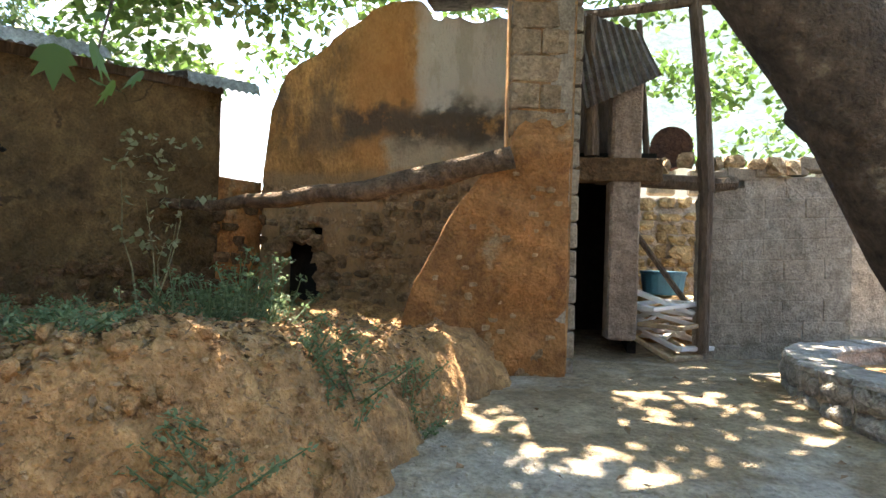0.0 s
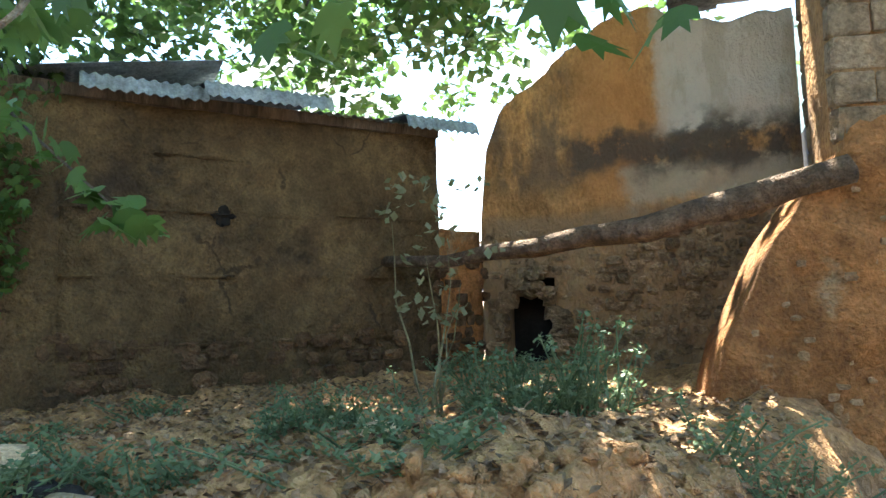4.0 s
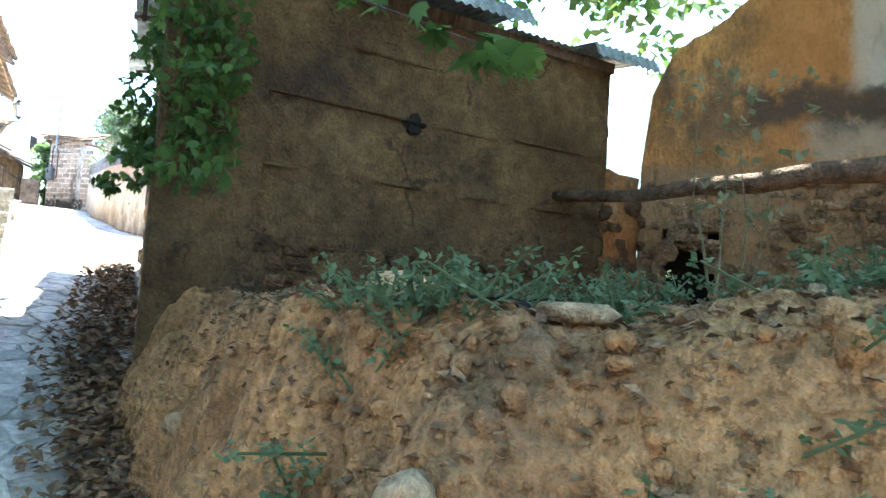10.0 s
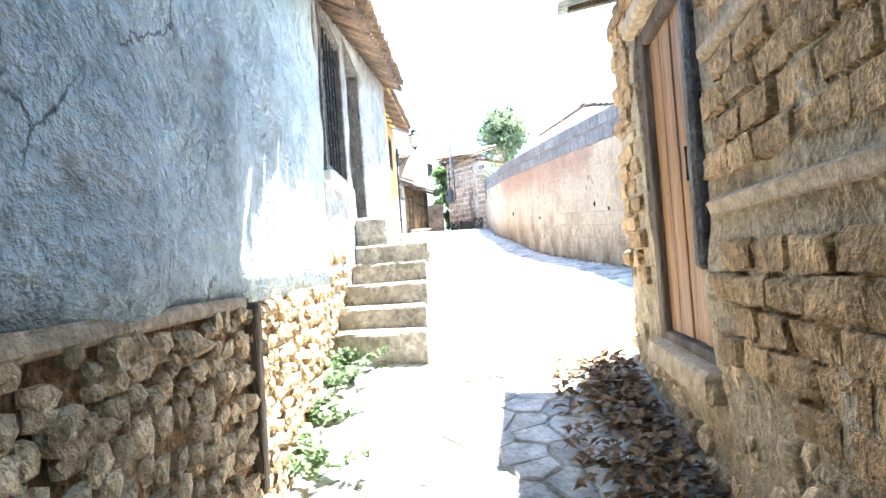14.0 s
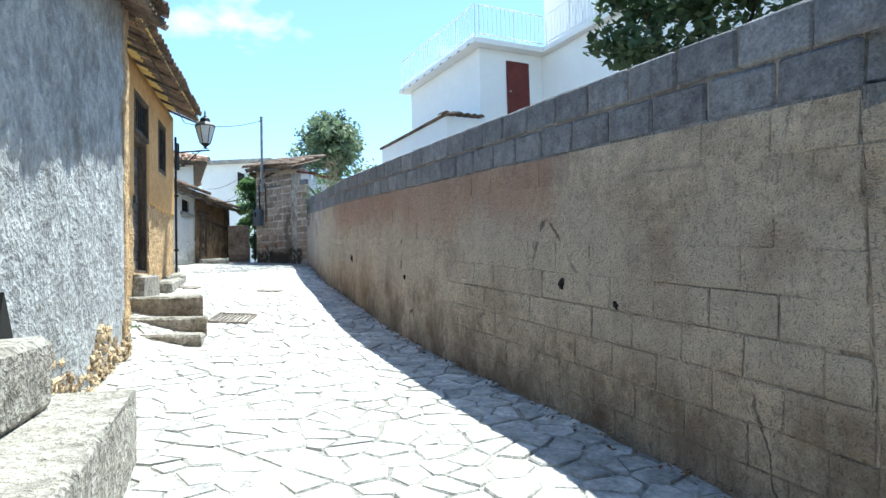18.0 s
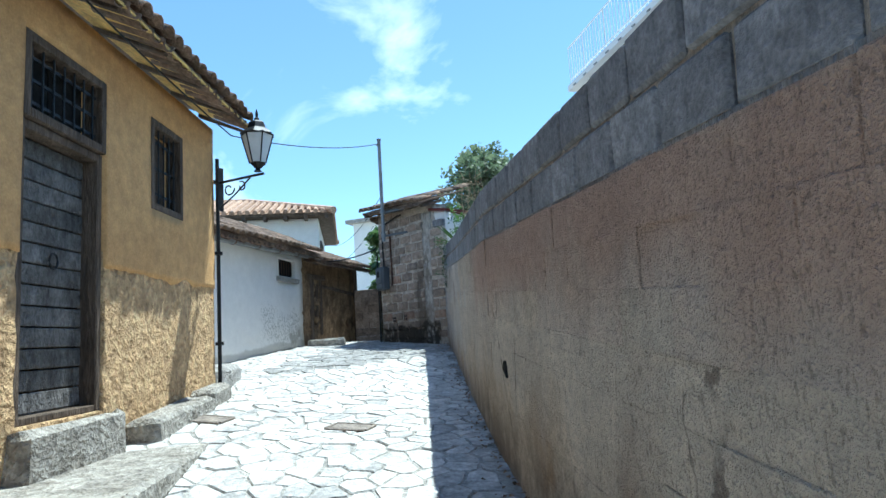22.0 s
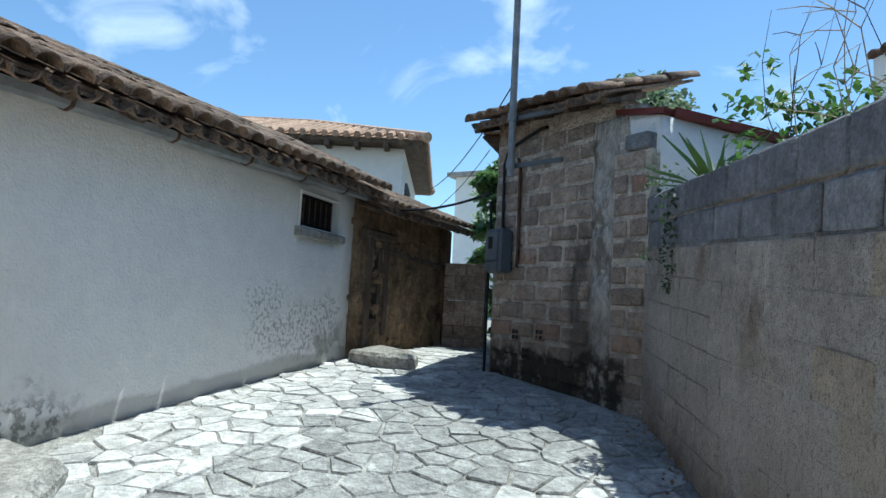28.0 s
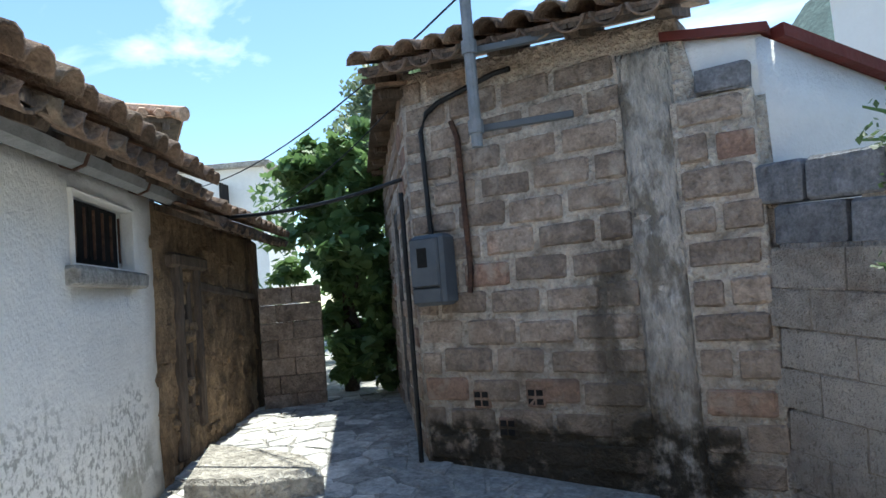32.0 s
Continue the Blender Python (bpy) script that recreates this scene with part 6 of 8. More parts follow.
for u, z in ((0.42, 4.38), (0.82, 4.4), (0.6, 4.2)):
    bb = part("broken_brick", wbox(Shape(), WBR, u, u + 0.13, -0.02, 0.022, z, z + 0.13, 0.008, 0, 0.004), REDBLOCK, brick, "broken red hollow brick")
    for i in range(2):
        for j in range(2):
            # near-black plugs paint the shade in the brick's hollows
            part("hole", wbox(Shape(), WBR, u + 0.015 + 0.058 * i, u + 0.06 + 0.058 * i, 0.0, 0.025, z + 0.018 + 0.056 * j, z + 0.055 + 0.056 * j), DARK, bb)

# ---- garden wall face: blocks under thin render, red wash and put-log holes ----
rnd = random.Random(12)
FACES = [[mesh_of("face_block", Shape().box((0, 0, 0), (0.3925, 0.03, 0.1925), 0, 0.004, jit=0.004), M) for k in range(5)] for M in (WALLBLOCK, WALLRED, WALLPALE)]
for r in range(11):
    u = 0.012 - (0.2 if r % 2 else 0.0)
    while u < GARDEN_L - 0.05:
        cut = max(0.0, 0.012 - u)
        x, y, h = along(GARDEN, u + cut / 2 + 0.2)
        z = cap_z(u + 0.2) - 0.1 - 0.2 * r
        if z > gz(x + 0.2 * math.sin(h), y - 0.2 * math.cos(h)) - 0.1:
            proud = -0.007 + rnd.uniform(-0.0015, 0.0025)
            near = rnd.uniform(0.975, 0.995) if r > 3 and u < 4.0 or u > 14.2 else rnd.uniform(1.005, 1.03)
            m = Matrix.Translation((x - proud * math.sin(h), y + proud * math.cos(h), z)) @ Matrix.Rotation(h, 4, "Z") @ Matrix.Rotation(-math.atan(0.072), 4, "Y") @ Matrix.Diagonal((near * (0.3925 - cut) / 0.3925, 1, near * (1.01 if r > 3 and u < 4.0 or u > 14.2 else 1.055), 1))
            red = 2.2 < u + rnd.uniform(-0.5, 0.5) < 10.5 and r + rnd.uniform(-0.6, 0.6) < 2.0
            pale = 12.4 < u + rnd.uniform(-1, 1)
            piece("face_block", rnd.choice(FACES[1 if red else 2 if pale else 0]), garden, m)
        u += 0.4
RH = heading(*ret)
for r in range(11):
    piece("face_block", rnd.choice(FACES[0]), garden, Matrix.Translation((-12.1, 12.708, 4.0 - 0.2 * r)) @ Matrix.Rotation(RH - math.pi / 2, 4, "Z") @ Matrix.Diagonal((0.52, 1, 1, 1)))
    for k in range(9):
        x, y = on(*ret, 0.21 + 0.4 * k + 0.2 * (r % 2), 0.0, -1)
        piece("face_block", rnd.choice(FACES[0]), garden, Matrix.Translation((x + 0.193, y, 4.0 - 0.2 * r)) @ Matrix.Rotation(RH, 4, "Z"))
# the wall stays whole: flat near-black lumps paint the shade of its holes
for gx, gy, z, s in ((-14.1, 13.74, 3.37, 0.055), (-13.55, 13.44, 3.24, 0.035), (-19.75, 16.93, 3.79, 0.075), (-17.2, 15.47, 3.45, 0.04)):
    best = min((abs(along(GARDEN, q * 0.05)[0] - gx) + abs(along(GARDEN, q * 0.05)[1] - gy), q * 0.05) for q in range(300))[1]
    x, y, h = along(GARDEN, best)
    part("putlog_hole", Shape().rock((x + 0.02 * math.sin(h), y - 0.02 * math.cos(h), z), (s * 1.5, 0.11, s * 1.7), int(z * 100), 0.2, h), DARK, garden, "near-black lump painting the shade of a ragged hole in the render")

# ---- ruin and its yard ----
stone_face(ruin, (SHED_F, AR_A, -1), 0.0, math.dist(SHED_F, AR_A), lambda u: 1.5, lambda u: 2.9, 0.16, 14, 0.045, DIRTSTONE, skip=0.4)
stone_face(ruin, (AR_A, AR_B, -1), 0.1, 2.8, lambda u: 1.6, lambda u: 3.12, 0.13, 15, 0.028, RUBBLEST, skip=0.12, clear=(0.12, 0.82, 1.3, 2.6))
stone_face(ruin, (*RED, -1), 0.0, 1.55, lambda u: 1.2, lambda u: broken(u) - 0.25, 0.06, 16, 0.012, SOIL, skip=0.94)
stone_face(ruin, (*RED, -1), 0.0, 1.55, lambda u: 1.2, lambda u: 1.72, 0.16, 17, 0.02, RUBBLEST, skip=0.5)
for k in range(4):
    part("roof_tile_stack", Shape().box((-2.35 + 0.32 * k, 10.45, 5.0 + 0.03 * (k % 2)), (0.42, 0.4, 0.05), 0.2 * k, 0.01, 0.1), GREYWOOD, ruin)
rnd = random.Random(6)
for k in range(19):
    z = 1.3 + 0.225 * k
    part("pier_block", Shape().box((-1.03 - 0.12, 9.15 + 0.22, z + 0.1), (0.26, 0.44, 0.208), 0.23, 0.012, jit=0.006), RUINBLOCK, ruin)
    if z > 3.3:
        for a, b in ((-0.02, 0.5),) if k % 2 else ((-0.02, 0.22), (0.235, 0.5)):
            part("pier_block", wbox(Shape(), (*PIER, -1), a, b, -0.1, 0.025 + rnd.uniform(-0.008, 0.01), z, z + 0.21, 0.014, rnd.uniform(-0.02, 0.02), 0.008), PIERBLOCK, ruin)
        for q in range(5):
            a, b = max(0.02, 0.36 * q - 0.18 * (k % 2)), min(1.42, 0.36 * q - 0.18 * (k % 2) + 0.345)
            if b - a > 0.08 and not (a < 0.8 and b > 0.45 and z + 0.21 > 4.1 and z < 4.75):
                part("pier_block", wbox(Shape(), ((-1.5, 10.5), (-1.5, 9.1), -1), a, b, -0.1, 0.03 + rnd.uniform(-0.008, 0.012), z, z + 0.21, 0.014, rnd.uniform(-0.015, 0.015), 0.008), PIERBLOCK, ruin)
yard = thing("lean_to", "collapsed lean-to of posts, beams and rusty corrugated sheets", "shelter", (-0.2, 10.2, 1.5))
part("concrete_column", Shape().box((-0.55, 10.0, 2.85), (0.27, 0.25, 2.5), 0.1, 0.02, jit=0.006), OLDBLOCK, yard)
part("lintel_beam", Shape().box((-0.72, 9.95, 3.17), (1.0, 0.22, 0.22), 0.08, 0.015), DIRTSTONE, yard)
# invented near-black panels paint the shade seen through the doorway
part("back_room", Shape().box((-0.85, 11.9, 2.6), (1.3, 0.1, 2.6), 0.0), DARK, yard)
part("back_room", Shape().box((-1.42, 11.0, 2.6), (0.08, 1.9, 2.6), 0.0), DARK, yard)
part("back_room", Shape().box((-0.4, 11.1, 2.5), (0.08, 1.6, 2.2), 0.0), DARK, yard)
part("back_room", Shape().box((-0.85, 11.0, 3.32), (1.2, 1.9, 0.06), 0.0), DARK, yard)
part("post", Shape().tube([(0.22, 10.14, 3.0), (0.16, 10.12, 3.9), (0.05, 10.1, 4.85)], [0.075, 0.07, 0.06], 8), OLDWOOD, yard)
part("post", Shape().tube([(-0.3, 10.3, 3.2), (-0.42, 10.3, 4.7)], [0.035, 0.03], 7), OLDWOOD, yard)
part("post", Shape().tube([(0.22, 10.14, 1.5), (0.22, 10.14, 3.0)], [0.06, 0.06], 8), OLDWOOD, yard)
part("post", Shape().tube([(-0.85, 9.9, 3.3), (-0.9, 9.9, 4.6)], [0.07, 0.06], 8), OLDWOOD, yard)
part("beam", Shape().tube([(-1.1, 9.95, 4.62), (0.1, 10.1, 4.8), (1.3, 10.25, 4.85)], [0.05, 0.05, 0.04], 8), OLDWOOD, yard)
part("beam", Shape().tube([(-0.8, 10.05, 3.12), (0.3, 10.2, 3.08), (0.5, 10.22, 3.1)], [0.07, 0.07, 0.06], 8), OLDWOOD, yard)
part("beam", Shape().tube([(-0.5, 10.3, 2.75), (0.3, 10.45, 1.7)], [0.03, 0.03], 7), OLDWOOD, yard)
vs, fs, n = [], [], 40
for lay in (0, 0.004):
    for j in range(6):
        for i in range(n + 1):
            u, v = 0.85 * i / n, 1.05 * j / 5
            w = 0.016 * math.sin(2 * math.pi * u / 0.085) + lay + 0.1 * v * v
            vs.append((-1.12 + 0.8 * u + 0.18 * v, 9.86 + 0.1 * u - w, 4.7 - v * 0.95 - 0.28 * u * (1 - v) + 0.35 * u * v))
fs = [(j * (n + 1) + i, j * (n + 1) + i + 1, (j + 1) * (n + 1) + i + 1, (j + 1) * (n + 1) + i) for j in range(5) for i in range(n)]
k = 6 * (n + 1)
fs += [tuple(k + q for q in reversed(f)) for f in fs]
part("hanging_sheet", Shape().add(vs, fs), DULLZINC, yard, "crumpled dull corrugated sheet hanging from the beam", tidy=False)
# added dark panel that puts in the shade between pier and hanging sheet
part("plank_wall", Shape().box((-0.92, 10.55, 3.95), (0.75, 0.05, 1.2), 0.03, 0.01), OLDWOOD, yard)
part("roof_board", Shape().box((-1.0, 10.4, 4.4), (0.1, 1.2, 0.6), 0.0, 0.01, 0.2), OLDWOOD, yard)
drum = thing("rusty_drum", "round rusty red metal drum on the wall top", "drum", (0.0, 10.75, 3.25))
part("drum_body", Shape().tube([(-0.02, 10.9, 3.5), (-0.04, 10.6, 3.5)], 0.2, 18), REDRUST, drum)
part("rim", Shape().tube([(-0.04, 10.59, 3.5), (-0.042, 10.57, 3.5)], 0.21, 18), RUST, drum)
rnd = random.Random(4)
for k in range(15):
    x, y, z = 0.0 + rnd.uniform(-0.22, 0.2), 10.3 + rnd.uniform(-0.15, 0.6), 1.5 + 0.03 * k + rnd.uniform(0, 0.05)
    fr = thing("window_sash", "old white-painted wooden window sash lying in a heap", "window frame", (x, y, z), "heap of window sashes")
    a = rnd.uniform(-1.3, 1.3)
    tl = rnd.uniform(-0.35, 0.35)
    for dx, dy, lx, ly in ((0, 0.2, 0.6, 0.05), (0, -0.2, 0.6, 0.05), (0.275, 0, 0.05, 0.35), (-0.275, 0, 0.05, 0.35)):
        part("sash_rail", Shape().box((x + dx * math.cos(a) - dy * math.sin(a), y + dx * math.sin(a) + dy * math.cos(a), z + 0.02 + dx * tl), (lx, ly, 0.04), a, 0.005, 0, -tl), WHITEMETAL if k % 3 else PALEWOOD, fr)
tub = thing("blue_tub", "round blue plastic tub behind the window sashes", "tub", (0.0, 11.15, 2.0))
part("tub_body", Shape().tube([(0.0, 11.15, 1.98), (0.0, 11.15, 2.0), (0.0, 11.15, 2.2), (0.0, 11.15, 2.21)], [0.2, 0.21, 0.24, 0.22], 18), BLUEP, tub)
part("rim", Shape().tube([(0.0, 11.15, 2.205), (0.0, 11.15, 2.235)], 0.25, 18), BLUEP, tub)
solid("rubble_mound", Shape().rock((0.05, 11.3, 1.7), (1.0, 0.8, 0.6), 8, 0.3), EARTH, "heap of grey rubble behind the screen wall", "rubble", smooth=True)
yw = thing("wall_yard_back", "old yellow rubble stone wall behind the ruin's yard", "wall", (0.6, 12.4, 1.5), kind="structure")
YW = ((-0.6, 12.3), (5.5, 12.9), -1)
part("core", wall_shape(*YW[:2], 1.3, 3.15, 0.4, (), 0.25, 0.05, -1, 52, 2.0), MORTAR, yw, smooth=True)
stone_face(yw, YW, 0.1, 2.2, lambda u: 1.5, lambda u: 3.1, 0.22, 18, 0.04, YELLOWSTONE)

# screen wall blocks and loose stones on top
rnd = random.Random(8)
SCR = [mesh_of("screen_block", Shape().box((0, 0, 0), (0.394, 0.16, 0.193), 0, 0.007, jit=0.003), SCREENBLOCK) for k in range(4)]
for r in range(10):
    u = -0.2 * (r % 2)
    while u < 1.44:
        a, b = max(0.0, u), min(1.46, u + 0.388)
        z = 1.46 + 0.198 * r + 0.05 * (a + b) / 2
        if b - a > 0.08 and z + 0.1 < 3.1 + 0.165 * (a + b) / 2:
            x, y = on(*SC, (a + b) / 2, -0.074 + rnd.uniform(-0.004, 0.004), -1)
            piece("screen_block", rnd.choice(SCR), screen, Matrix.Translation((x, y, z)) @ Matrix.Rotation(heading(*SC), 4, "Z") @ Matrix.Rotation(-0.03 * r / 4, 4, "Y") @ Matrix.Diagonal(((b - a) / 0.388, 1, 1, 1)))
        u += 0.4
for k in range(6):
    x, y = on(*SC, 0.15 + 0.23 * k, -0.05, -1)
    part("loose_block", Shape().box((x, y, 3.1 + 0.04 * k + 0.05), (0.26 + 0.1 * (k % 2), 0.17, 0.12), heading(*SC) + rnd.uniform(-0.2, 0.2), 0.012, 0, rnd.uniform(-0.1, 0.1), 0.008), RUINBLOCK, screen)
for k in range(12):
    x, y = -0.75 + 0.16 * k, 10.35 + rnd.uniform(-0.1, 0.2)
    part("loose_stone", Shape().rock((x, y, 3.28 + rnd.uniform(-0.02, 0.05)), (rnd.uniform(0.12, 0.24), 0.2, rnd.uniform(0.1, 0.2)), 300 + k, 0.3), STONE, yard)
far_l = thing("low_white_wall", "white-rendered low building behind the ruin's yard", "building", (4.0, 17.0, 2.0))
part("wall", Shape().box((5.0, 17.0, 3.0), (12, 0.3, 2.4), 0.02, 0.02), WHITEPL, far_l)
for k in range(9):
    part("balustrade_block", Shape().box((0.4 + 0.62 * k, 14.4, 3.6), (0.42, 0.2, 0.42), 0.02, 0.03), RUINBLOCK, far_l)

# beam across the ruin
log = Shape().tube([(-5.2, 9.62, 2.77), (-4.75, 9.45, 2.74), (-4.3, 9.3, 2.72), (-3.9, 9.1, 2.76), (-3.48, 8.95, 2.76), (-3.1, 8.9, 2.81), (-2.7, 8.85, 2.83), (-2.4, 8.84, 2.92), (-2.1, 8.85, 2.97), (-1.8, 8.88, 3.07), (-1.5, 8.9, 3.12)], [0.05, 0.055, 0.064, 0.06, 0.075, 0.07, 0.088, 0.08, 0.098, 0.088, 0.08], 14)
log.v = [(x + 0.03 * noise.noise(Vector((x * 5, y * 9, z * 14))), y, z + 0.04 * noise.noise(Vector((x * 4, y * 12, z * 8 + 3)))) for x, y, z in log.v]
solid("fallen_beam", log, LOGWOOD, "long weathered tree-trunk beam fallen across the ruin", "beam", smooth=True)

# round stone planter under the plane tree
pl = thing("tree_planter", "round planter of rough stones around the plane tree", "planter", (2.3, 8.7, 1.2), kind="structure")
PC, PR = (2.35, 8.75), 1.75
core = Shape()
for k in range(36):
    a0, a1 = 2 * math.pi * k / 36, 2 * math.pi * (k + 1) / 36
    vs = [(PC[0] + r * math.cos(a), PC[1] + r * math.sin(a), z) for z in (1.0, 1.6) for r in (PR - 0.3, PR) for a in (a0, a1)]
    core.add(vs, [(0, 1, 5, 4), (2, 6, 7, 3), (4, 5, 7, 6)])
part("planter_wall", core, MORTAR, pl, tidy=False)
for k in range(36):
    a = 2 * math.pi * (k + 0.5) / 36
    if math.cos(a) < 0.3:
        for r in range(3):
            part("planter_stone", Shape().rock((PC[0] + (PR - 0.02) * math.cos(a), PC[1] + (PR - 0.02) * math.sin(a), 1.22 + 0.16 * r), (0.3, 0.14, 0.17), 700 + k * 3 + r, 0.5, a + math.pi / 2), GREYSTONE, pl, smooth=True)
        part("cap_stone", Shape().box((PC[0] + (PR - 0.14) * math.cos(a), PC[1] + (PR - 0.14) * math.sin(a), 1.63), (0.3, 0.36, 0.07), a + math.pi / 2, 0.02, jit=0.01), CEMENT, pl)
part("planter_soil", slab(Shape(), [(PC[0] + (PR - 0.28) * math.cos(a), PC[1] + (PR - 0.28) * math.sin(a)) for a in [2 * math.pi * k / 20 for k in range(20)]], 1.2, 1.5, 0.03, 0.05), EARTH, pl)

# ---- leaves and trees ----
LOBES = [(0.0, -0.42), (0.28, -0.36), (0.46, -0.1), (0.27, -0.02), (0.44, 0.28), (0.17, 0.16), (0.0, 0.58), (-0.17, 0.16), (-0.44, 0.28), (-0.27, -0.02), (-0.46, -0.1), (-0.28, -0.36)]


def leaves(sh, centre, radius, n, size, rnd, lobed=False, droop=0.4, squash=0.7):
    """n leaves scattered about a centre, each a folded blade."""
    cx, cy, cz = centre
    for _ in range(n):
        while True:
            a, b, c = rnd.uniform(-1, 1), rnd.uniform(-1, 1), rnd.uniform(-1, 1)
            if a * a + b * b + c * c <= 1:
                break
        x, y, z = cx + a * radius, cy + b * radius, cz + c * radius * squash
        s = size * rnd.uniform(0.7, 1.25)
        yaw, tip, twist = rnd.uniform(0, 6.283), rnd.gauss(-droop, 0.5), rnd.gauss(0, 0.5)
        f = (math.cos(yaw) * math.cos(tip), math.sin(yaw) * math.cos(tip), math.sin(tip))
        r = (-math.sin(yaw) * math.cos(twist), math.cos(yaw) * math.cos(twist), math.sin(twist))
        if lobed:
            pts = [(x + (f[0] * v + r[0] * u) * s, y + (f[1] * v + r[1] * u) * s, z + (f[2] * v + r[2] * u - 0.35 * abs(u) * abs(u)) * s) for u, v in LOBES]
            sh.add([(x, y, z)] + pts, [(0, i + 1, (i + 1) % 12 + 1) for i in range(12)])
        else:
            pts = [(x + (f[0] * v + r[0] * u) * s, y + (f[1] * v + r[1] * u) * s, z + (f[2] * v + r[2] * u - 0.15 * abs(u)) * s) for u, v in ((0, -0.5), (0.36, -0.05), (0, 0.55), (-0.36, -0.05))]
            sh.add(pts, [(0, 1, 2, 3)])


plane = thing("plane_tree", "old leaning plane tree with a broad green canopy over the yard", "tree", (2.0, 8.75, 1.4))
trunk = Shape().tube([(2.3, 8.75, 1.3), (1.95, 8.78, 1.85), (1.45, 8.75, 2.55), (1.0, 8.62, 3.3), (0.62, 8.5, 3.85), (0.1, 8.35, 4.4), (-0.8, 8.2, 5.1), (-1.8, 8.0, 5.8)], [0.62, 0.5, 0.44, 0.42, 0.41, 0.37, 0.3, 0.26], 18)
trunk.v = [(x + 0.05 * noise.noise(Vector((x * 2.2, y * 2.2, z * 2.2))), y + 0.06 * noise.noise(Vector((x * 2.5, y * 2.5, z * 2.5 + 5))), z + 0.04 * noise.noise(Vector((x * 3, y * 3, z * 3 + 9)))) for x, y, z in trunk.v]
part("trunk", trunk, BARK, plane, smooth=True)
for pts, r in (([(0.7, 8.62, 3.2), (1.5, 8.5, 4.4), (2.2, 8.2, 6.0), (2.4, 7.6, 7.6)], [0.36, 0.3, 0.22, 0.1]), ([(-1.7, 8.02, 5.5), (-3.3, 8.0, 6.3), (-5.2, 7.8, 6.9), (-6.9, 7.4, 6.8), (-8.4, 7.6, 7.2)], [0.24, 0.18, 0.14, 0.1, 0.04]),
               ([(-1.6, 8.05, 5.4), (-2.4, 9.6, 6.4), (-4.5, 11.5, 7.1), (-6.5, 12.6, 7.2)], [0.2, 0.16, 0.1, 0.04]), ([(-1.0, 8.2, 4.9), (-1.2, 6.6, 6.4), (-2.2, 5.4, 7.2), (-4.4, 5.2, 7.6)], [0.18, 0.13, 0.09, 0.04]),
               ([(-6.7, 7.45, 6.8), (-6.9, 7.1, 5.8), (-7.05, 6.95, 4.6), (-7.0, 6.9, 3.4)], [0.07, 0.05, 0.03, 0.012]), ([(0.9, 8.55, 3.6), (2.0, 10.5, 5.4), (2.4, 12.4, 6.4)], [0.2, 0.13, 0.05])):
    part("limb", Shape().tube(pts, r, 9), BARK, plane, smooth=True)
rnd = random.Random(21)
over = Shape()
# unseen clumps added to the crown to keep sun streaks off the bank
for k in range(34):
    leaves(over, (rnd.uniform(-5.2, -1.4), rnd.uniform(6.4, 9.2), rnd.uniform(6.6, 8.6)), rnd.uniform(0.4, 0.7), 80, 0.2, rnd)
# unseen clumps placed so that their shade falls on the blue wall and lane
for k in range(52):
    leaves(over, (rnd.uniform(-10.3, -7.0), rnd.uniform(7.2, 9.2), rnd.uniform(6.6, 8.6)), rnd.uniform(0.4, 0.7), 80, 0.2, rnd)
for k in range(235):
    x, y, z = rnd.uniform(-10.3, 4.8), rnd.uniform(4.4, 12.4), rnd.uniform(6.5, 9.0)
    if x < -7.5 and y < 7.0 or x < -9.0 and y > 9.2:
        continue
    leaves(over, (x, y, z), rnd.uniform(0.5, 0.95), 85, 0.21, rnd)
# unseen southern clumps, added to cut the sky light over the yard
for k in range(150):
    x, y, z = rnd.uniform(-6.5, 6.0), rnd.uniform(-3.5, 4.4), rnd.uniform(5.2, 8.6)
    leaves(over, (x, y, z), rnd.uniform(0.5, 0.95), 75, 0.24, rnd)
# further unseen clumps, added to shade the bank beside the shed
for k in range(46):
    leaves(over, (rnd.uniform(-7.4, -3.6), rnd.uniform(7.2, 9.4), rnd.uniform(6.8, 8.4)), rnd.uniform(0.4, 0.7), 80, 0.2, rnd)
stuff(part("crown", over, LEAF, plane, tidy=False))
back = Shape()
for k in range(115):
    x, y, z = rnd.uniform(-10.0, 6.0), rnd.uniform(10.8, 15.0), rnd.uniform(4.9, 8.2)
    if -3.2 < x < -1.2 and z < 6.2 or (x < -4 and y > 13 and z < 5.4):
        continue
    leaves(back, (x, y, z), rnd.uniform(0.4, 0.75), 60, 0.17, rnd)
for k in range(34):
    leaves(back, (rnd.uniform(-0.8, 6.0), rnd.uniform(13.0, 17.0), rnd.uniform(3.9, 6.6)), rnd.uniform(0.35, 0.6), 60, 0.15, rnd)
for k in range(60):
    x, y, z = rnd.uniform(-9.2, -4.2), rnd.uniform(8.6, 12.5), rnd.uniform(4.9, 6.8)
    leaves(back, (x, y, z), rnd.uniform(0.35, 0.6), 70, 0.16, rnd)
stuff(part("crown", back, LEAF, plane, tidy=False))
hang = Shape()
for k in range(105):
    t = rnd.random()
    x, y, z = -6.72 + rnd.gauss(0, 0.3 - 0.14 * (1 - t)), 6.9 + rnd.gauss(0, 0.16), 2.4 + 3.5 * t
    if (x + 6.98) * 0.6 + (y - 6.09) * 0.75 < 0.8 + 0.2 * t:
        continue
    leaves(hang, (x, y, z), 0.24 + 0.14 * t, 80, 0.078, rnd, True, 0.8)
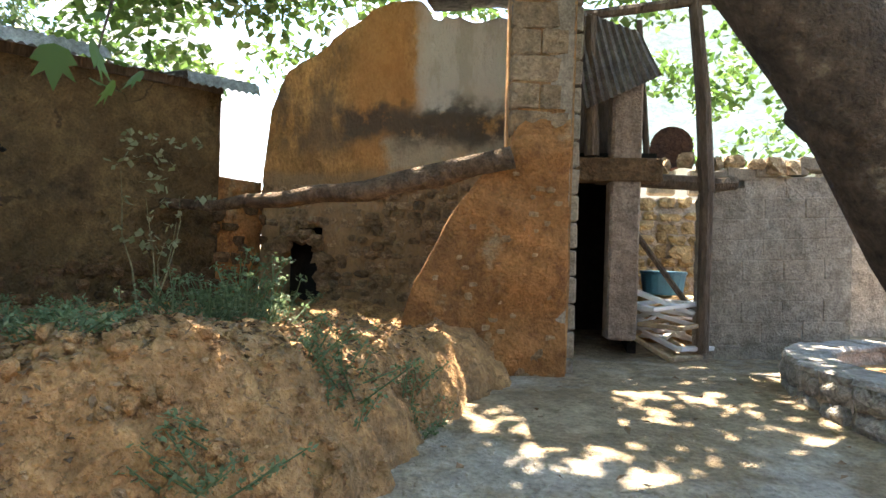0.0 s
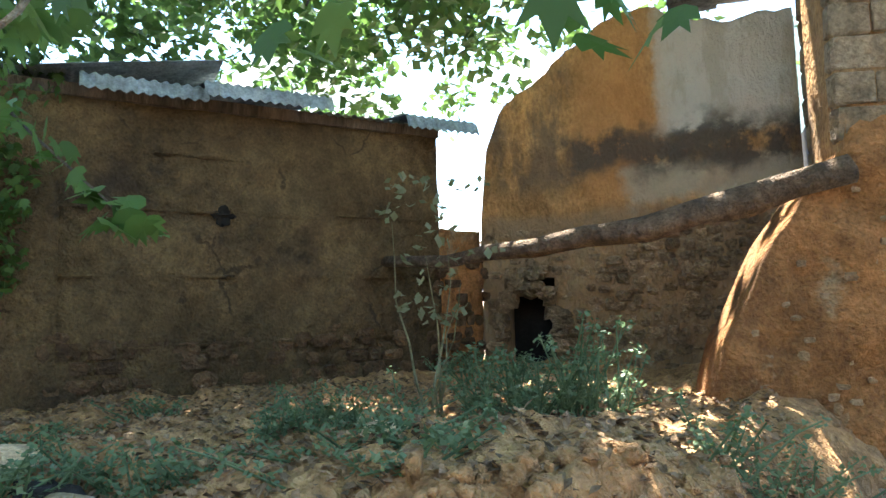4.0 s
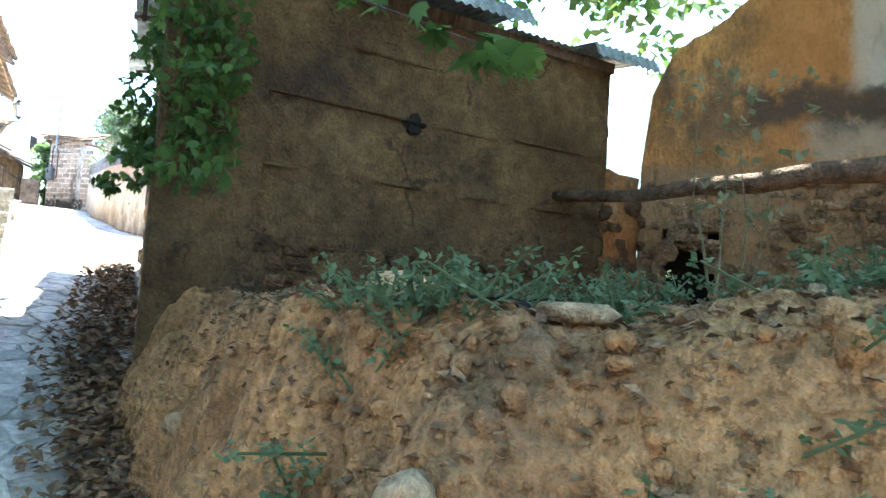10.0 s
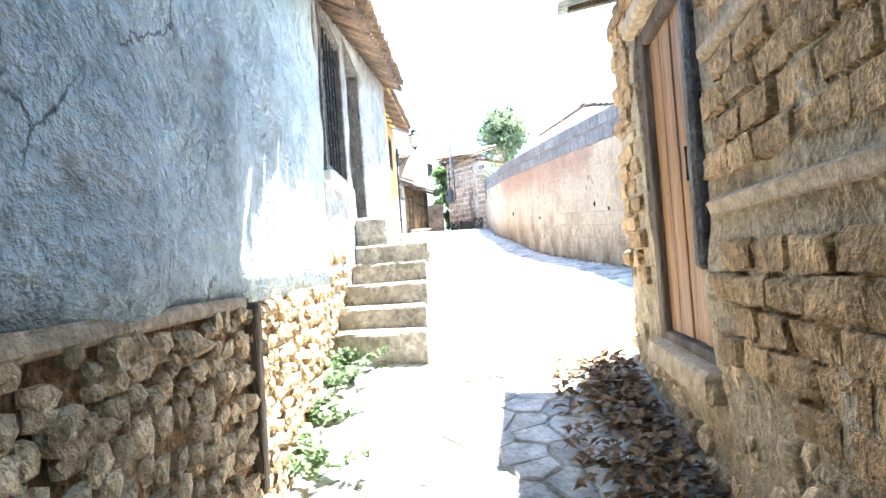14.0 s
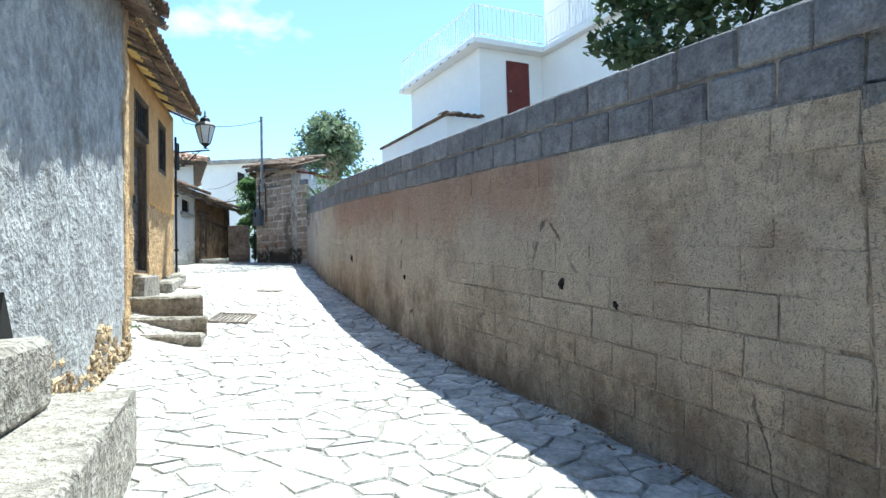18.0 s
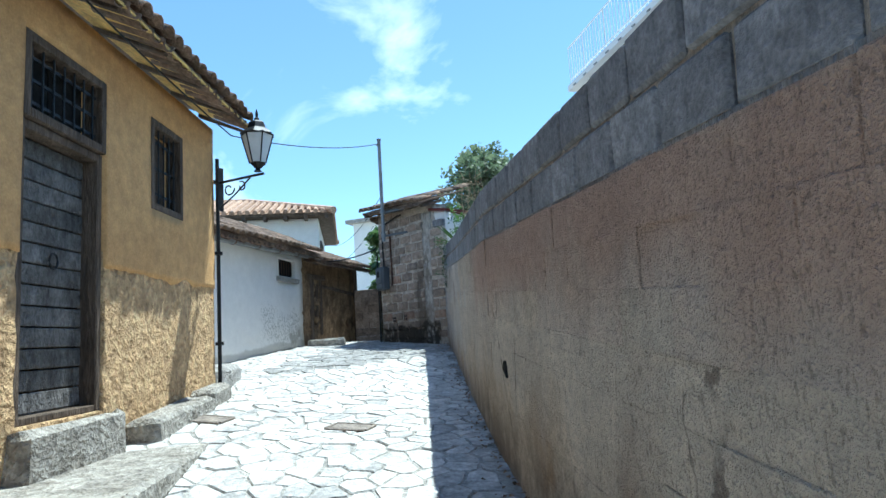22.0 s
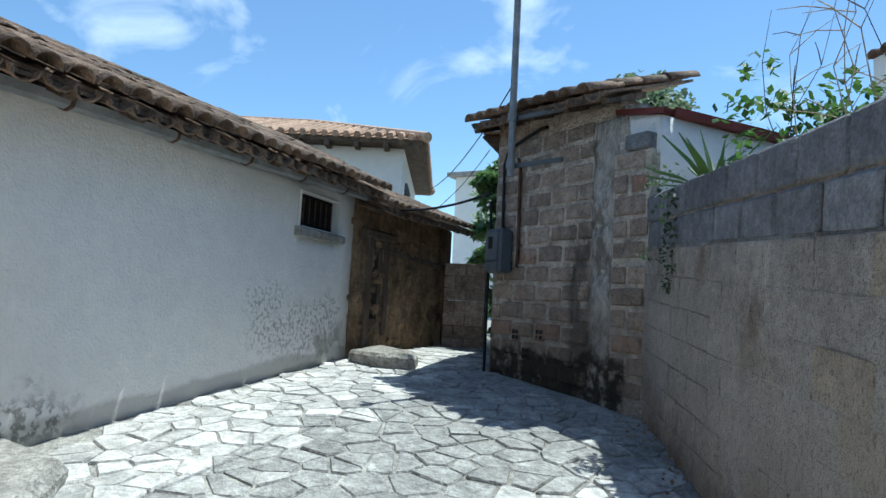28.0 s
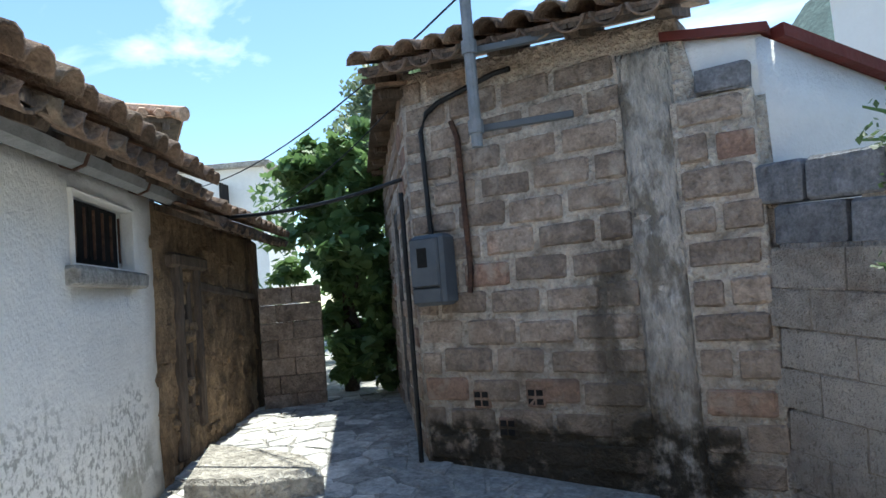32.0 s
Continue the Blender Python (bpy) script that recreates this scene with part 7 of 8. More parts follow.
for k in range(44):
    t = rnd.random()
    leaves(hang, (-7.22 + rnd.gauss(0, 0.12), 7.24 + rnd.gauss(0, 0.1), 2.35 + 2.2 * t), 0.1 + 0.12 * t, 40, 0.066, rnd, True, 0.9)
for k in range(34):
    x, y, z = rnd.uniform(-7.9, -5.2), rnd.uniform(6.9, 7.9), rnd.uniform(4.8, 6.0)
    leaves(hang, (x, y, z), 0.38, 95, 0.082, rnd, True, 0.7)
for (x, y, z) in ((-5.9, 6.75, 3.5), (-5.6, 6.65, 3.35), (-5.2, 6.5, 3.15), (-4.75, 6.35, 2.9), (-4.5, 6.28, 2.76), (-4.39, 6.25, 2.71)):
    leaves(hang, (x, y, z), 0.1, 6, 0.15, rnd, True, 0.7)
stuff(part("hanging_leaves", hang, LEAF, plane, tidy=False))
part("twig", Shape().tube([(-7.0, 6.9, 4.3), (-6.3, 6.85, 3.75), (-5.5, 6.6, 3.3), (-4.4, 6.25, 2.73)], [0.014, 0.011, 0.008, 0.004], 5), BARK, plane)
near = Shape()
for (x, y, z, n) in ((-4.12, 4.93, 2.47, 6), (-4.3, 5.12, 2.62, 5), (-3.78, 5.05, 2.62, 4), (-3.72, 5.2, 2.74, 4), (-4.22, 4.78, 2.74, 5), (-4.38, 5.11, 2.86, 6), (-4.55, 5.35, 2.95, 7), (-3.05, 5.5, 2.94, 4), (-2.45, 5.44, 2.82, 5), (-2.55, 5.62, 2.98, 5), (-3.9, 5.6, 3.2, 7), (-4.4, 5.8, 3.3, 8), (-3.3, 6.0, 3.6, 7)):
    leaves(near, (x, y, z), 0.12, n, 0.115, rnd, True, 0.9)
stuff(part("near_leaves", near, LEAF, plane, tidy=False))
for pts in (((-4.12, 4.93, 2.52), (-4.22, 5.1, 2.8), (-4.2, 5.5, 3.25), (-3.8, 6.1, 4.4), (-3.4, 6.5, 6.6)), ((-3.76, 5.06, 2.68), (-3.8, 5.4, 3.1), (-3.9, 6.0, 4.2)), ((-2.45, 5.44, 2.88), (-2.6, 5.8, 3.5), (-2.8, 6.3, 5.0), (-2.4, 6.5, 6.6)), ((-3.05, 5.5, 3.0), (-3.1, 5.9, 3.8), (-2.8, 6.3, 5.0))):
    part("twig", Shape().tube(pts, [0.003 + 0.006 * i for i in range(len(pts))], 5), BARK, plane)


def tree(name, label, base, height, crowns, n, size, material, trunk_r=0.12, seed=1, lobed=False):
    rnd = random.Random(seed)
    t = thing(name, label, "tree", base)
    x, y, z = base
    part("trunk", Shape().tube([(x, y, z - 0.1), (x + 0.05, y, z + height * 0.35), (x - 0.05, y + 0.05, z + height * 0.7)], [trunk_r, trunk_r * 0.8, trunk_r * 0.3], 9), BARK, t, smooth=True)
    for k in range(5):
        c = rnd.choice(crowns)
        part("limb", Shape().tube([(x, y, z + height * (0.25 + 0.08 * k)), ((x + c[0]) / 2, (y + c[1]) / 2, (z + height * 0.4 + c[2]) / 2), (c[0], c[1], c[2])], [trunk_r * 0.5, trunk_r * 0.3, trunk_r * 0.1], 6), BARK, t)
    sh = Shape()
    for cx, cy, cz, r in crowns:
        for k in range(n):
            d = Vector((rnd.gauss(0, 1), rnd.gauss(0, 1), rnd.gauss(0, 1))).normalized() * r * rnd.uniform(0.45, 1.0)
            leaves(sh, (cx + d.x, cy + d.y, cz + d.z * 0.85), r * 0.28, 26, size, rnd, lobed)
    stuff(part("crown", sh, material, t, tidy=False))
    return t


tree("fig_tree", "broad-leaved fig tree behind the grey gate wall", (-31.3, 23.1, 4.05), 3.0, [(-31.2, 23.0, 6.6, 0.85), (-30.6, 22.9, 5.6, 0.6), (-31.8, 23.3, 5.8, 0.7), (-31.0, 23.2, 4.9, 0.6), (-30.6, 22.75, 4.5, 0.4), (-31.7, 23.1, 6.9, 0.55), (-30.9, 23.3, 6.9, 0.55)], 26, 0.2, FIGLEAF, 0.1, 3, True)
tree("round_tree", "round grey-green tree standing far beyond the houses", (-36.5, 30.8, 4.0), 8.0, [(-36.5, 30.8, 10.7, 1.5), (-37.6, 31.8, 9.9, 1.5), (-35.6, 29.8, 9.9, 1.5), (-36.6, 30.6, 8.8, 2.2)], 75, 0.22, GREYLEAF, 0.2, 5)
tree("evergreen_tree", "dense dark evergreen tree behind the garden wall", (-14.0, 16.4, 2.6), 4.6, [(-14.3, 16.2, 5.9, 0.75), (-13.6, 16.4, 5.8, 0.8), (-14.6, 16.3, 6.7, 0.7), (-13.8, 16.6, 6.9, 0.9), (-13.2, 16.3, 6.4, 0.6), (-14.0, 16.4, 7.8, 0.8)], 40, 0.11, OLIVE, 0.12, 6)
tree("garden_tree", "green leafy tree at the far side of the garden", (-11.0, 17.2, 2.4), 3.6, [(-11.0, 17.2, 6.0, 0.9), (-10.4, 16.8, 5.4, 0.8), (-10.2, 17.3, 6.4, 0.8)], 30, 0.14, LEAF, 0.1, 7)

# plants on the garden wall
rnd = random.Random(9)
ag = thing("agave", "spiky green agave leaning over the garden wall", "plant", (-25.05, 20.6, 5.3))
for k in range(24):
    a, e = rnd.uniform(0, 6.283), rnd.uniform(0.35, 1.4)
    L = rnd.uniform(0.4, 0.65)
    d = Vector((math.cos(a) * math.cos(e), math.sin(a) * math.cos(e), math.sin(e)))
    s = Vector((-math.sin(a), math.cos(a), 0))
    b = Vector((-25.05, 20.6, 5.55))
    vs = [b + s * 0.018, b - s * 0.018, b + d * L * 0.5 + s * 0.02, b + d * L * 0.5 - s * 0.02 + Vector((0, 0, 0)), b + d * L - Vector((0, 0, 0.1 * L))]
    vs += [p + Vector((0, 0, -0.012)) for p in vs]
    part("leaf", Shape().add(vs, [(0, 1, 3, 2), (2, 3, 4), (6, 5, 7, 8), (8, 7, 9), (0, 2, 7, 5), (1, 6, 8, 3), (2, 4, 9, 7), (3, 8, 9, 4)]), FIGLEAF, ag)
cr = thing("creeper", "green creeper trailing over the garden wall corner", "plant", (-25.1, 20.3, 5.2))
sh = Shape()
for k in range(24):
    leaves(sh, (-25.3 + rnd.gauss(0, 0.08), 20.42 + rnd.gauss(0, 0.04), 5.75 - 0.036 * k), 0.1 - 0.002 * k, 14, 0.04, rnd)
stuff(part("foliage", sh, OLIVE, cr, tidy=False))
sb = thing("leafy_shrub", "bright leafy shrub above the garden wall", "plant", (-24.2, 20.2, 5.2))
sh = Shape()
for k in range(22):
    leaves(sh, (-24.25 + rnd.gauss(0, 0.25), 20.22 + rnd.gauss(0, 0.1), 5.8 + rnd.gauss(0, 0.1)), 0.13, 26, 0.06, rnd)
stuff(part("foliage", sh, LEAF, sb, tidy=False))
part("stem", Shape().tube([(-24.0, 20.2, 5.0), (-24.0, 20.2, 5.8)], 0.02, 6), BARK, sb)
st = thing("dry_stalks", "bare dry branching stalks above the garden wall", "plant", (-23.8, 20.0, 5.2))
for k in range(22):
    x, y = -24.3 + rnd.uniform(0, 1.6), 20.05 + rnd.uniform(-0.25, 0.05)
    y = 19.85 + (x + 24.3) * -0.63 + 0.35 + (y - 19.9) * 0.5
    p = [(x, y, 5.1)]
    for j in range(5):
        p.append((p[-1][0] + rnd.gauss(0, 0.07), p[-1][1] + rnd.gauss(0, 0.05), p[-1][2] + rnd.uniform(0.18, 0.3)))
    part("stalk", Shape().tube(p, [0.0045, 0.004, 0.003, 0.0025, 0.002, 0.001], 5), PALEWOOD if k % 3 else BARK, st)
    for j in (2, 3, 4):
        q = p[j]
        e = (q[0] + rnd.gauss(0, 0.16), q[1] + rnd.gauss(0, 0.08), q[2] + rnd.uniform(0.05, 0.2))
        part("twig", Shape().tube([q, ((q[0] + e[0]) / 2, (q[1] + e[1]) / 2, (q[2] + e[2]) / 2 + 0.015), e], [0.003, 0.0025, 0.0015], 4), PALEWOOD if k % 3 else BARK, st)

# ---- weeds, dry plant, rocks and litter of the bank ----
def weed(x, y, z, r, h, n, size, seed, label, material=None):
    rnd = random.Random(seed)
    w = thing("weed", label, "plant", (x, y, z), "weeds on the bank")
    sh, stems = Shape(), Shape()
    for k in range(n):
        a, q = rnd.uniform(0, 6.283), rnd.random() ** 0.5 * r
        sx, sy = x + q * math.cos(a), y + q * math.sin(a)
        bz2 = terrace_z(sx, sy) if -7.4 < sx < -1.1 and sy > 4.6 else z
        hh = h * rnd.uniform(0.4, 1.0)
        ex, ey = sx + rnd.gauss(0, 0.13), sy + rnd.gauss(0, 0.13)
        stems.tube([(sx, sy, bz2 - 0.02), (ex, ey, bz2 + hh)], [0.005, 0.003], 4, False)
        for j in range(3):
            leaves(sh, (sx + (ex - sx) * (j + 1) / 3, sy + (ey - sy) * (j + 1) / 3, bz2 + hh * (j + 1) / 3), 0.04, 10, size, rnd, False, 0.1)
    stuff(part("stem", stems, material or WEED, w, tidy=False))
    stuff(part("foliage", sh, material or WEED, w, tidy=False))


rnd = random.Random(40)
WEEDS = [(-3.15, 7.15, 0.2, 0.6, 26), (-2.85, 7.2, 0.22, 0.75, 30), (-3.3, 7.7, 0.2, 0.5, 16), (-4.04, 6.8, 0.14, 0.35, 16), (-4.3, 5.75, 0.22, 0.25, 26), (-4.55, 5.65, 0.2, 0.22, 20), (-4.0, 6.0, 0.14, 0.25, 16), (-5.3, 7.2, 0.12, 0.2, 12), (-4.0, 7.2, 0.3, 0.4, 30), (-3.1, 7.6, 0.3, 0.4, 28), 
         (-2.35, 6.0, 0.18, 0.3, 20), (-2.2, 6.9, 0.2, 0.35, 22), (-2.0, 5.6, 0.15, 0.22, 16), (-3.4, 5.35, 0.22, 0.2, 18), (-2.9, 5.3, 0.2, 0.2, 18), (-3.9, 5.15, 0.15, 0.18, 14), (-4.75, 5.3, 0.12, 0.16, 12), (-1.9, 7.6, 0.14, 0.28, 16), (-3.0, 5.0, 0.3, 0.16, 24), (-2.3, 4.9, 0.3, 0.14, 18), (-3.6, 4.75, 0.2, 0.12, 14), (-4.45, 9.9, 0.3, 0.35, 26), (-3.8, 9.9, 0.25, 0.3, 20), (-3.3, 6.2, 0.3, 0.16, 30), (-5.4, 6.6, 0.2, 0.12, 14)]
for k, (x, y, r, h, n) in enumerate(WEEDS):
    weed(x, y, terrace_z(x, y), r, h * 0.6, int(n * 1.15), 0.027, 100 + k, "low green weed growing on the earth bank" if h < 0.4 else "tall bushy green weed on the earth bank")
for k, (u, W) in enumerate(((3.9, WB1), (4.6, WB1), (5.2, WB1), (5.6, WB1), (2.0, WO))):
    x, y = on(W[0], W[1], u, 0.1, W[2])
    weed(x, y, gz(x, y), 0.12, 0.14, 12, 0.05, 200 + k, "small weed at the foot of the house wall")
clods = Shape()
for k in range(1500):
    x, y = rnd.uniform(-4.6, -1.3), rnd.uniform(4.75, 6.6)
    if edge_gap(x, y) > 0.4:
        continue
    q = 0.02 + 0.06 * rnd.random() ** 2
    clods.rock((x, y, terrace_z(x, y) + q * 0.1), (q, q * rnd.uniform(0.7, 1.1), q * rnd.uniform(0.6, 1.3)), 700 + k, 0.3, rnd.uniform(0, 3))
stuff(solid("soil_clods", clods, EARTH, "crumbling clods of red soil on the bank", "soil", smooth=True))
dp = thing("dry_plant", "tall dry pale plant with bare branching stems", "plant", (-3.65, 7.45, 1.9))
for k in range(5):
    a = rnd.uniform(0, 6.283)
    x, y, z = -3.65 + rnd.gauss(0, 0.04), 7.45 + rnd.gauss(0, 0.04), terrace_z(-3.65, 7.45) - 0.03
    p = [(x, y, z)]
    L = rnd.uniform(0.5, 1.05)
    for j in range(5):
        p.append((p[-1][0] + math.cos(a) * 0.028 + rnd.gauss(0, 0.02), p[-1][1] + math.sin(a) * 0.028 + rnd.gauss(0, 0.02), p[-1][2] + L / 5))
    part("stem", Shape().tube(p, [0.010, 0.008, 0.006, 0.004, 0.003, 0.0015], 5), PALESTEM, dp)
sh = Shape()
for k in range(40):
    leaves(sh, (-3.65 + rnd.gauss(0, 0.15), 7.45 + rnd.gauss(0, 0.15), 2.3 + rnd.uniform(0, 0.75)), 0.05, 3, 0.06, rnd)
stuff(part("foliage", sh, PALELEAF, dp, tidy=False))
BIG = [(-4.58, 5.93, 1.83, 0.36, 0.22, 0.17), (-4.17, 5.22, 1.35, 0.34, 0.25, 0.3), (-2.4, 5.78, 2.0, 0.25, 0.2, 0.2), (-3.35, 6.4, 1.98, 0.26, 0.16, 0.1), (-4.4, 5.15, 1.1, 0.3, 0.22, 0.26), (-3.75, 5.1, 1.25, 0.26, 0.2, 0.22), (-4.75, 5.35, 1.35, 0.26, 0.2, 0.18), (-3.5, 5.2, 1.5, 0.3, 0.16, 0.14), (-2.9, 5.35, 1.6, 0.26, 0.2, 0.18), (-5.1, 5.55, 1.3, 0.24, 0.2, 0.16), (-2.25, 5.95, 1.5, 0.3, 0.24, 0.22), (-2.05, 6.4, 1.45, 0.3, 0.24, 0.2), (-4.0, 5.7, 1.8, 0.35, 0.14, 0.08), (-5.5, 6.0, 1.5, 0.2, 0.18, 0.14)]
for k, (x, y, z, a, b, c) in enumerate(BIG):
    a, b, c = ((0.66 if y > 5.4 else 0.42) * q for q in (a, b, c))
    z = terrace_z(x, y) + c * 0.22
    solid("rock", Shape().rock((x, y, z), (a, b, c), 500 + k, 0.3, k * 1.3), GREYSTONE if k % 3 == 2 else STONE, "large pale rock half buried in the earth bank", "rock", "", "rocks of the bank", smooth=True)
peb = Shape()
for k in range(1500):
    x, y = rnd.uniform(-6.6, -1.7), rnd.uniform(4.7, 8.6)
    if terrace_z(x, y) > gz(x, y) + 0.02:
        s = 0.01 + 0.035 * rnd.random() ** 3
        peb.rock((x, y, terrace_z(x, y) + s * 0.2), (s * 1.3, s, s * 0.8), k, 0.3, k)
tagged(solid("rubble", peb, SOIL, "small stones and clods strewn over the bank", "rubble", tidy=False), "small stones and clods strewn over the bank", "rubble", "", "stuff")
cl = Shape()
cx, cy = -4.17, 5.75
slab(cl, [(cx + 0.15 * math.cos(a) * (1 + 0.25 * math.sin(3 * a)), cy + 0.07 * math.sin(a)) for a in [2 * math.pi * k / 14 for k in range(14)]], terrace_z(cx, cy) - 0.03, terrace_z(cx, cy) + 0.045, 0.015, 0.03)
solid("dark_cloth", cl, CLOTH, "dark crumpled cloth lying on the bank", "cloth", smooth=True)

lit = Shape()
def litter_at(x, y, z, s):
    a, t1, t2 = rnd.uniform(0, 6.283), rnd.gauss(0, 0.35), rnd.gauss(0, 0.35)
    f, r = (math.cos(a), math.sin(a), t1), (-math.sin(a), math.cos(a), t2)
    lit.add([(x + f[0] * v * s + r[0] * u * s, y + f[1] * v * s + r[1] * u * s, z + (f[2] * v + r[2] * u) * s + q * s) for u, v, q in ((0, -0.5, 0.05), (0.35, 0, 0.2), (0, 0.55, 0.08), (-0.35, 0, 0.22))], [(0, 1, 2, 3)])
for k in range(4000):
    u = rnd.uniform(0, 1)
    seg = [((-10.5, 10.0), (-10.65, 9.46)), ((-8.65, 8.55), (-9.29, 8.38)), ((-6.9, 7.05), (-7.81, 7.04)), ((-6.1, 6.55), (-6.6, 6.2)), ((-5.2, 5.75), (-5.4, 5.4))]
    i = min(3, int(u * 4))
    t = u * 4 - i
    a = [seg[i][0][q] + (seg[i + 1][0][q] - seg[i][0][q]) * t for q in (0, 1)]
    b = [seg[i][1][q] + (seg[i + 1][1][q] - seg[i][1][q]) * t for q in (0, 1)]
    v = min(1.08, abs(rnd.gauss(0.4, 0.32)))
    x, y = a[0] + (b[0] - a[0]) * v, a[1] + (b[1] - a[1]) * v
    litter_at(x, y, gz(x, y) + rnd.uniform(0.0, 0.045), rnd.uniform(0.04, 0.085))
for k in range(10500):
    x, y = rnd.uniform(-6.4, -2.0), rnd.uniform(5.3, 9.0)
    if inside(x, y, EDGE + BACK):
        litter_at(x, y, terrace_z(x, y) + 0.01, rnd.uniform(0.025, 0.05))
for k in range(420):
    x, y = rnd.uniform(-8.5, 1.5), rnd.uniform(3.0, 9.0)
    if not inside(x, y, EDGE + BACK):
        litter_at(x, y, gz(x, y) + 0.012, rnd.uniform(0.03, 0.07))
for k in range(500):
    x, y, h = along(GARDEN, rnd.uniform(0, GARDEN_L))
    d = abs(rnd.gauss(0, 0.09)) + 0.03
    x, y = x - d * math.sin(h), y + d * math.cos(h)
    litter_at(x, y, gz(x, y) + 0.01, rnd.uniform(0.02, 0.045))
tagged(solid("leaf_litter", lit, LITTER, "brown dry leaves drifted along walls and bank", "leaf litter", smooth=False, tidy=False), "brown dry leaves drifted along walls and bank", "leaf litter", "", "stuff")

# unseen plain walls behind and beside the walker, added to cut the yard's sky light
ws = thing("wall_south_blocker", "plain unseen plastered wall added to hold sky light off the yard", "wall", (0, -3.5, 0.6), kind="structure")
part("plaster_wall", wall_shape((-7.0, -3.6), (7.5, -3.2), 0.2, 5.2, 0.4, (), 0.6, 0.03, 1, 91, 1.5), ENDPL, ws, smooth=True)
part("plaster_wall", wall_shape((7.5, -3.2), (7.8, 9.5), 0.2, 4.6, 0.4, (), 0.6, 0.03, 1, 92, 1.5), ENDPL, ws, smooth=True)
part("plaster_wall", wall_shape((-6.75, 2.2), (-7.0, -3.6), 0.2, 5.3, 0.4, (), 0.6, 0.03, 1, 93, 1.5), ENDPL, ws, smooth=True)

# ---- villa above the garden ----
villa = thing("villa", "white modern house with a railed terrace above the garden", "house", (-23, 26, 4.0))
V0, E1, E2 = Vector((-21.95, 23.65)), Vector((-0.916, 0.402)), Vector((0.402, 0.916))
vp = lambda a, b: V0 + E1 * a + E2 * b
vyaw = math.atan2(E1.y, E1.x)


def vbox(a0, a1, b0, b1, z0, z1, bev=0.01):
    c = vp((a0 + a1) / 2, (b0 + b1) / 2)
    return Shape().box((c.x, c.y, (z0 + z1) / 2), (a1 - a0, b1 - b0, z1 - z0), vyaw, bev)


part("lower_wall", vbox(0.35, 5.3, 0.35, 6.0, 3.5, 10.0), VILLA, villa)
part("wing_wall", vbox(-9.0, 0.345, 2.55, 6.0, 3.5, 10.0), VILLA, villa)
part("terrace_slab", vbox(0.0, 5.6, 0.0, 6.2, 10.004, 10.16), VILLA, villa)
part("terrace_slab", vbox(-9.0, -0.004, 2.35, 6.2, 10.004, 10.16), VILLA, villa)
part("upper_wall", vbox(-6.0, 1.6, 3.6, 6.1, 10.164, 13.0), VILLA, villa)
part("upper_roof", vbox(-6.4, 2.1, 3.0, 6.6, 13.0, 13.15), VILLA, villa)
part("annex_wall", vbox(0.2, 5.2, -0.85, 0.345, 3.5, 7.85), VILLA, villa)
for k in range(26):
    m = Matrix.Translation((*vp(0.1 + 0.2 * k, -0.93), 7.83)) @ Matrix.Rotation(vyaw + math.pi, 4, "Z") @ Matrix.Rotation(0.18, 4, "X")
    piece("roof_tile", COVER, villa, m)
for k in range(6):
    piece("roof_tile", COVER, villa, Matrix.Translation((*vp(0.05, -0.9 + 0.22 * k), 7.87)) @ Matrix.Rotation(vyaw - math.pi / 2, 4, "Z") @ Matrix.Rotation(0.1, 4, "X"))
vd = part("red_door", vbox(0.318, 0.346, 1.25, 2.05, 7.9, 9.72, 0.006), REDPAINT, villa, "dark red painted metal door")
part("door_knob", Shape().rock((*vp(0.29, 1.36), 8.8), (0.06, 0.06, 0.06), 3), GALV, vd)
def railing(p, q):
    n = int((q - p).length / 0.14)
    for z in (10.28, 11.12):
        part("rail", Shape().tube([(*p, z), (*q, z)], 0.018, 6), WHITEMETAL, villa)
    for i in range(n + 1):
        c = p + (q - p) * i / n
        part("baluster", Shape().tube([(*c, 10.16), (*c, 11.12)], 0.018 if i % 8 == 0 else 0.009, 5), WHITEMETAL, villa)
railing(vp(0.05, 0.06), vp(5.5, 0.06))
railing(vp(0.05, 0.2), vp(0.05, 2.4))
railing(vp(-0.1, 2.42), vp(-5.0, 2.42))
for k in range(9):
    c = vp(0.3 + 0.6 * k, 0.03)
    part("drip_spout", Shape().tube([(*c, 10.06), (c.x - E2.x * 0.1, c.y - E2.y * 0.1, 9.98)], 0.02, 6), GALV, villa)
for k in range(3):
    part("drying_rack", Shape().tube([(*vp(-0.6 - 0.35 * k, 2.75), 10.2), (*vp(-0.9 - 0.35 * k, 2.75), 11.3), (*vp(-1.2 - 0.35 * k, 2.75), 10.2)], 0.012, 5), WHITEMETAL, villa)

VC = Vector((-16.3, 14.0, 4.03))
villa.location, villa.scale = VC + 0.88 * (Vector(villa.location) - VC), (0.88, 0.88, 0.88)

# ---- two-storey white house beyond the hut ----
fh = thing("hip_roofed_house", "white two-storey house with a red hipped tile roof", "house", (-37, 22, 4.0))
C0, F1, F2 = Vector((-33.59, 22.4)), Vector((-0.45, -0.893)), Vector((-0.893, 0.45))
fp = lambda a, b: C0 + F1 * a + F2 * b
fyaw = math.atan2(F1.y, F1.x)
c = fp(4.0, 3.2)
part("wall", Shape().box((c.x, c.y, 5.9), (7.0, 5.4, 3.96), fyaw, 0.01), WHITEPL, fh)
part("eave_slab", Shape().box((c.x, c.y, 7.93), (7.9, 6.3, 0.08), fyaw, 0.01), OLDWOOD, fh)
ridge = (fp(3.0, 3.2), fp(5.0, 3.2))
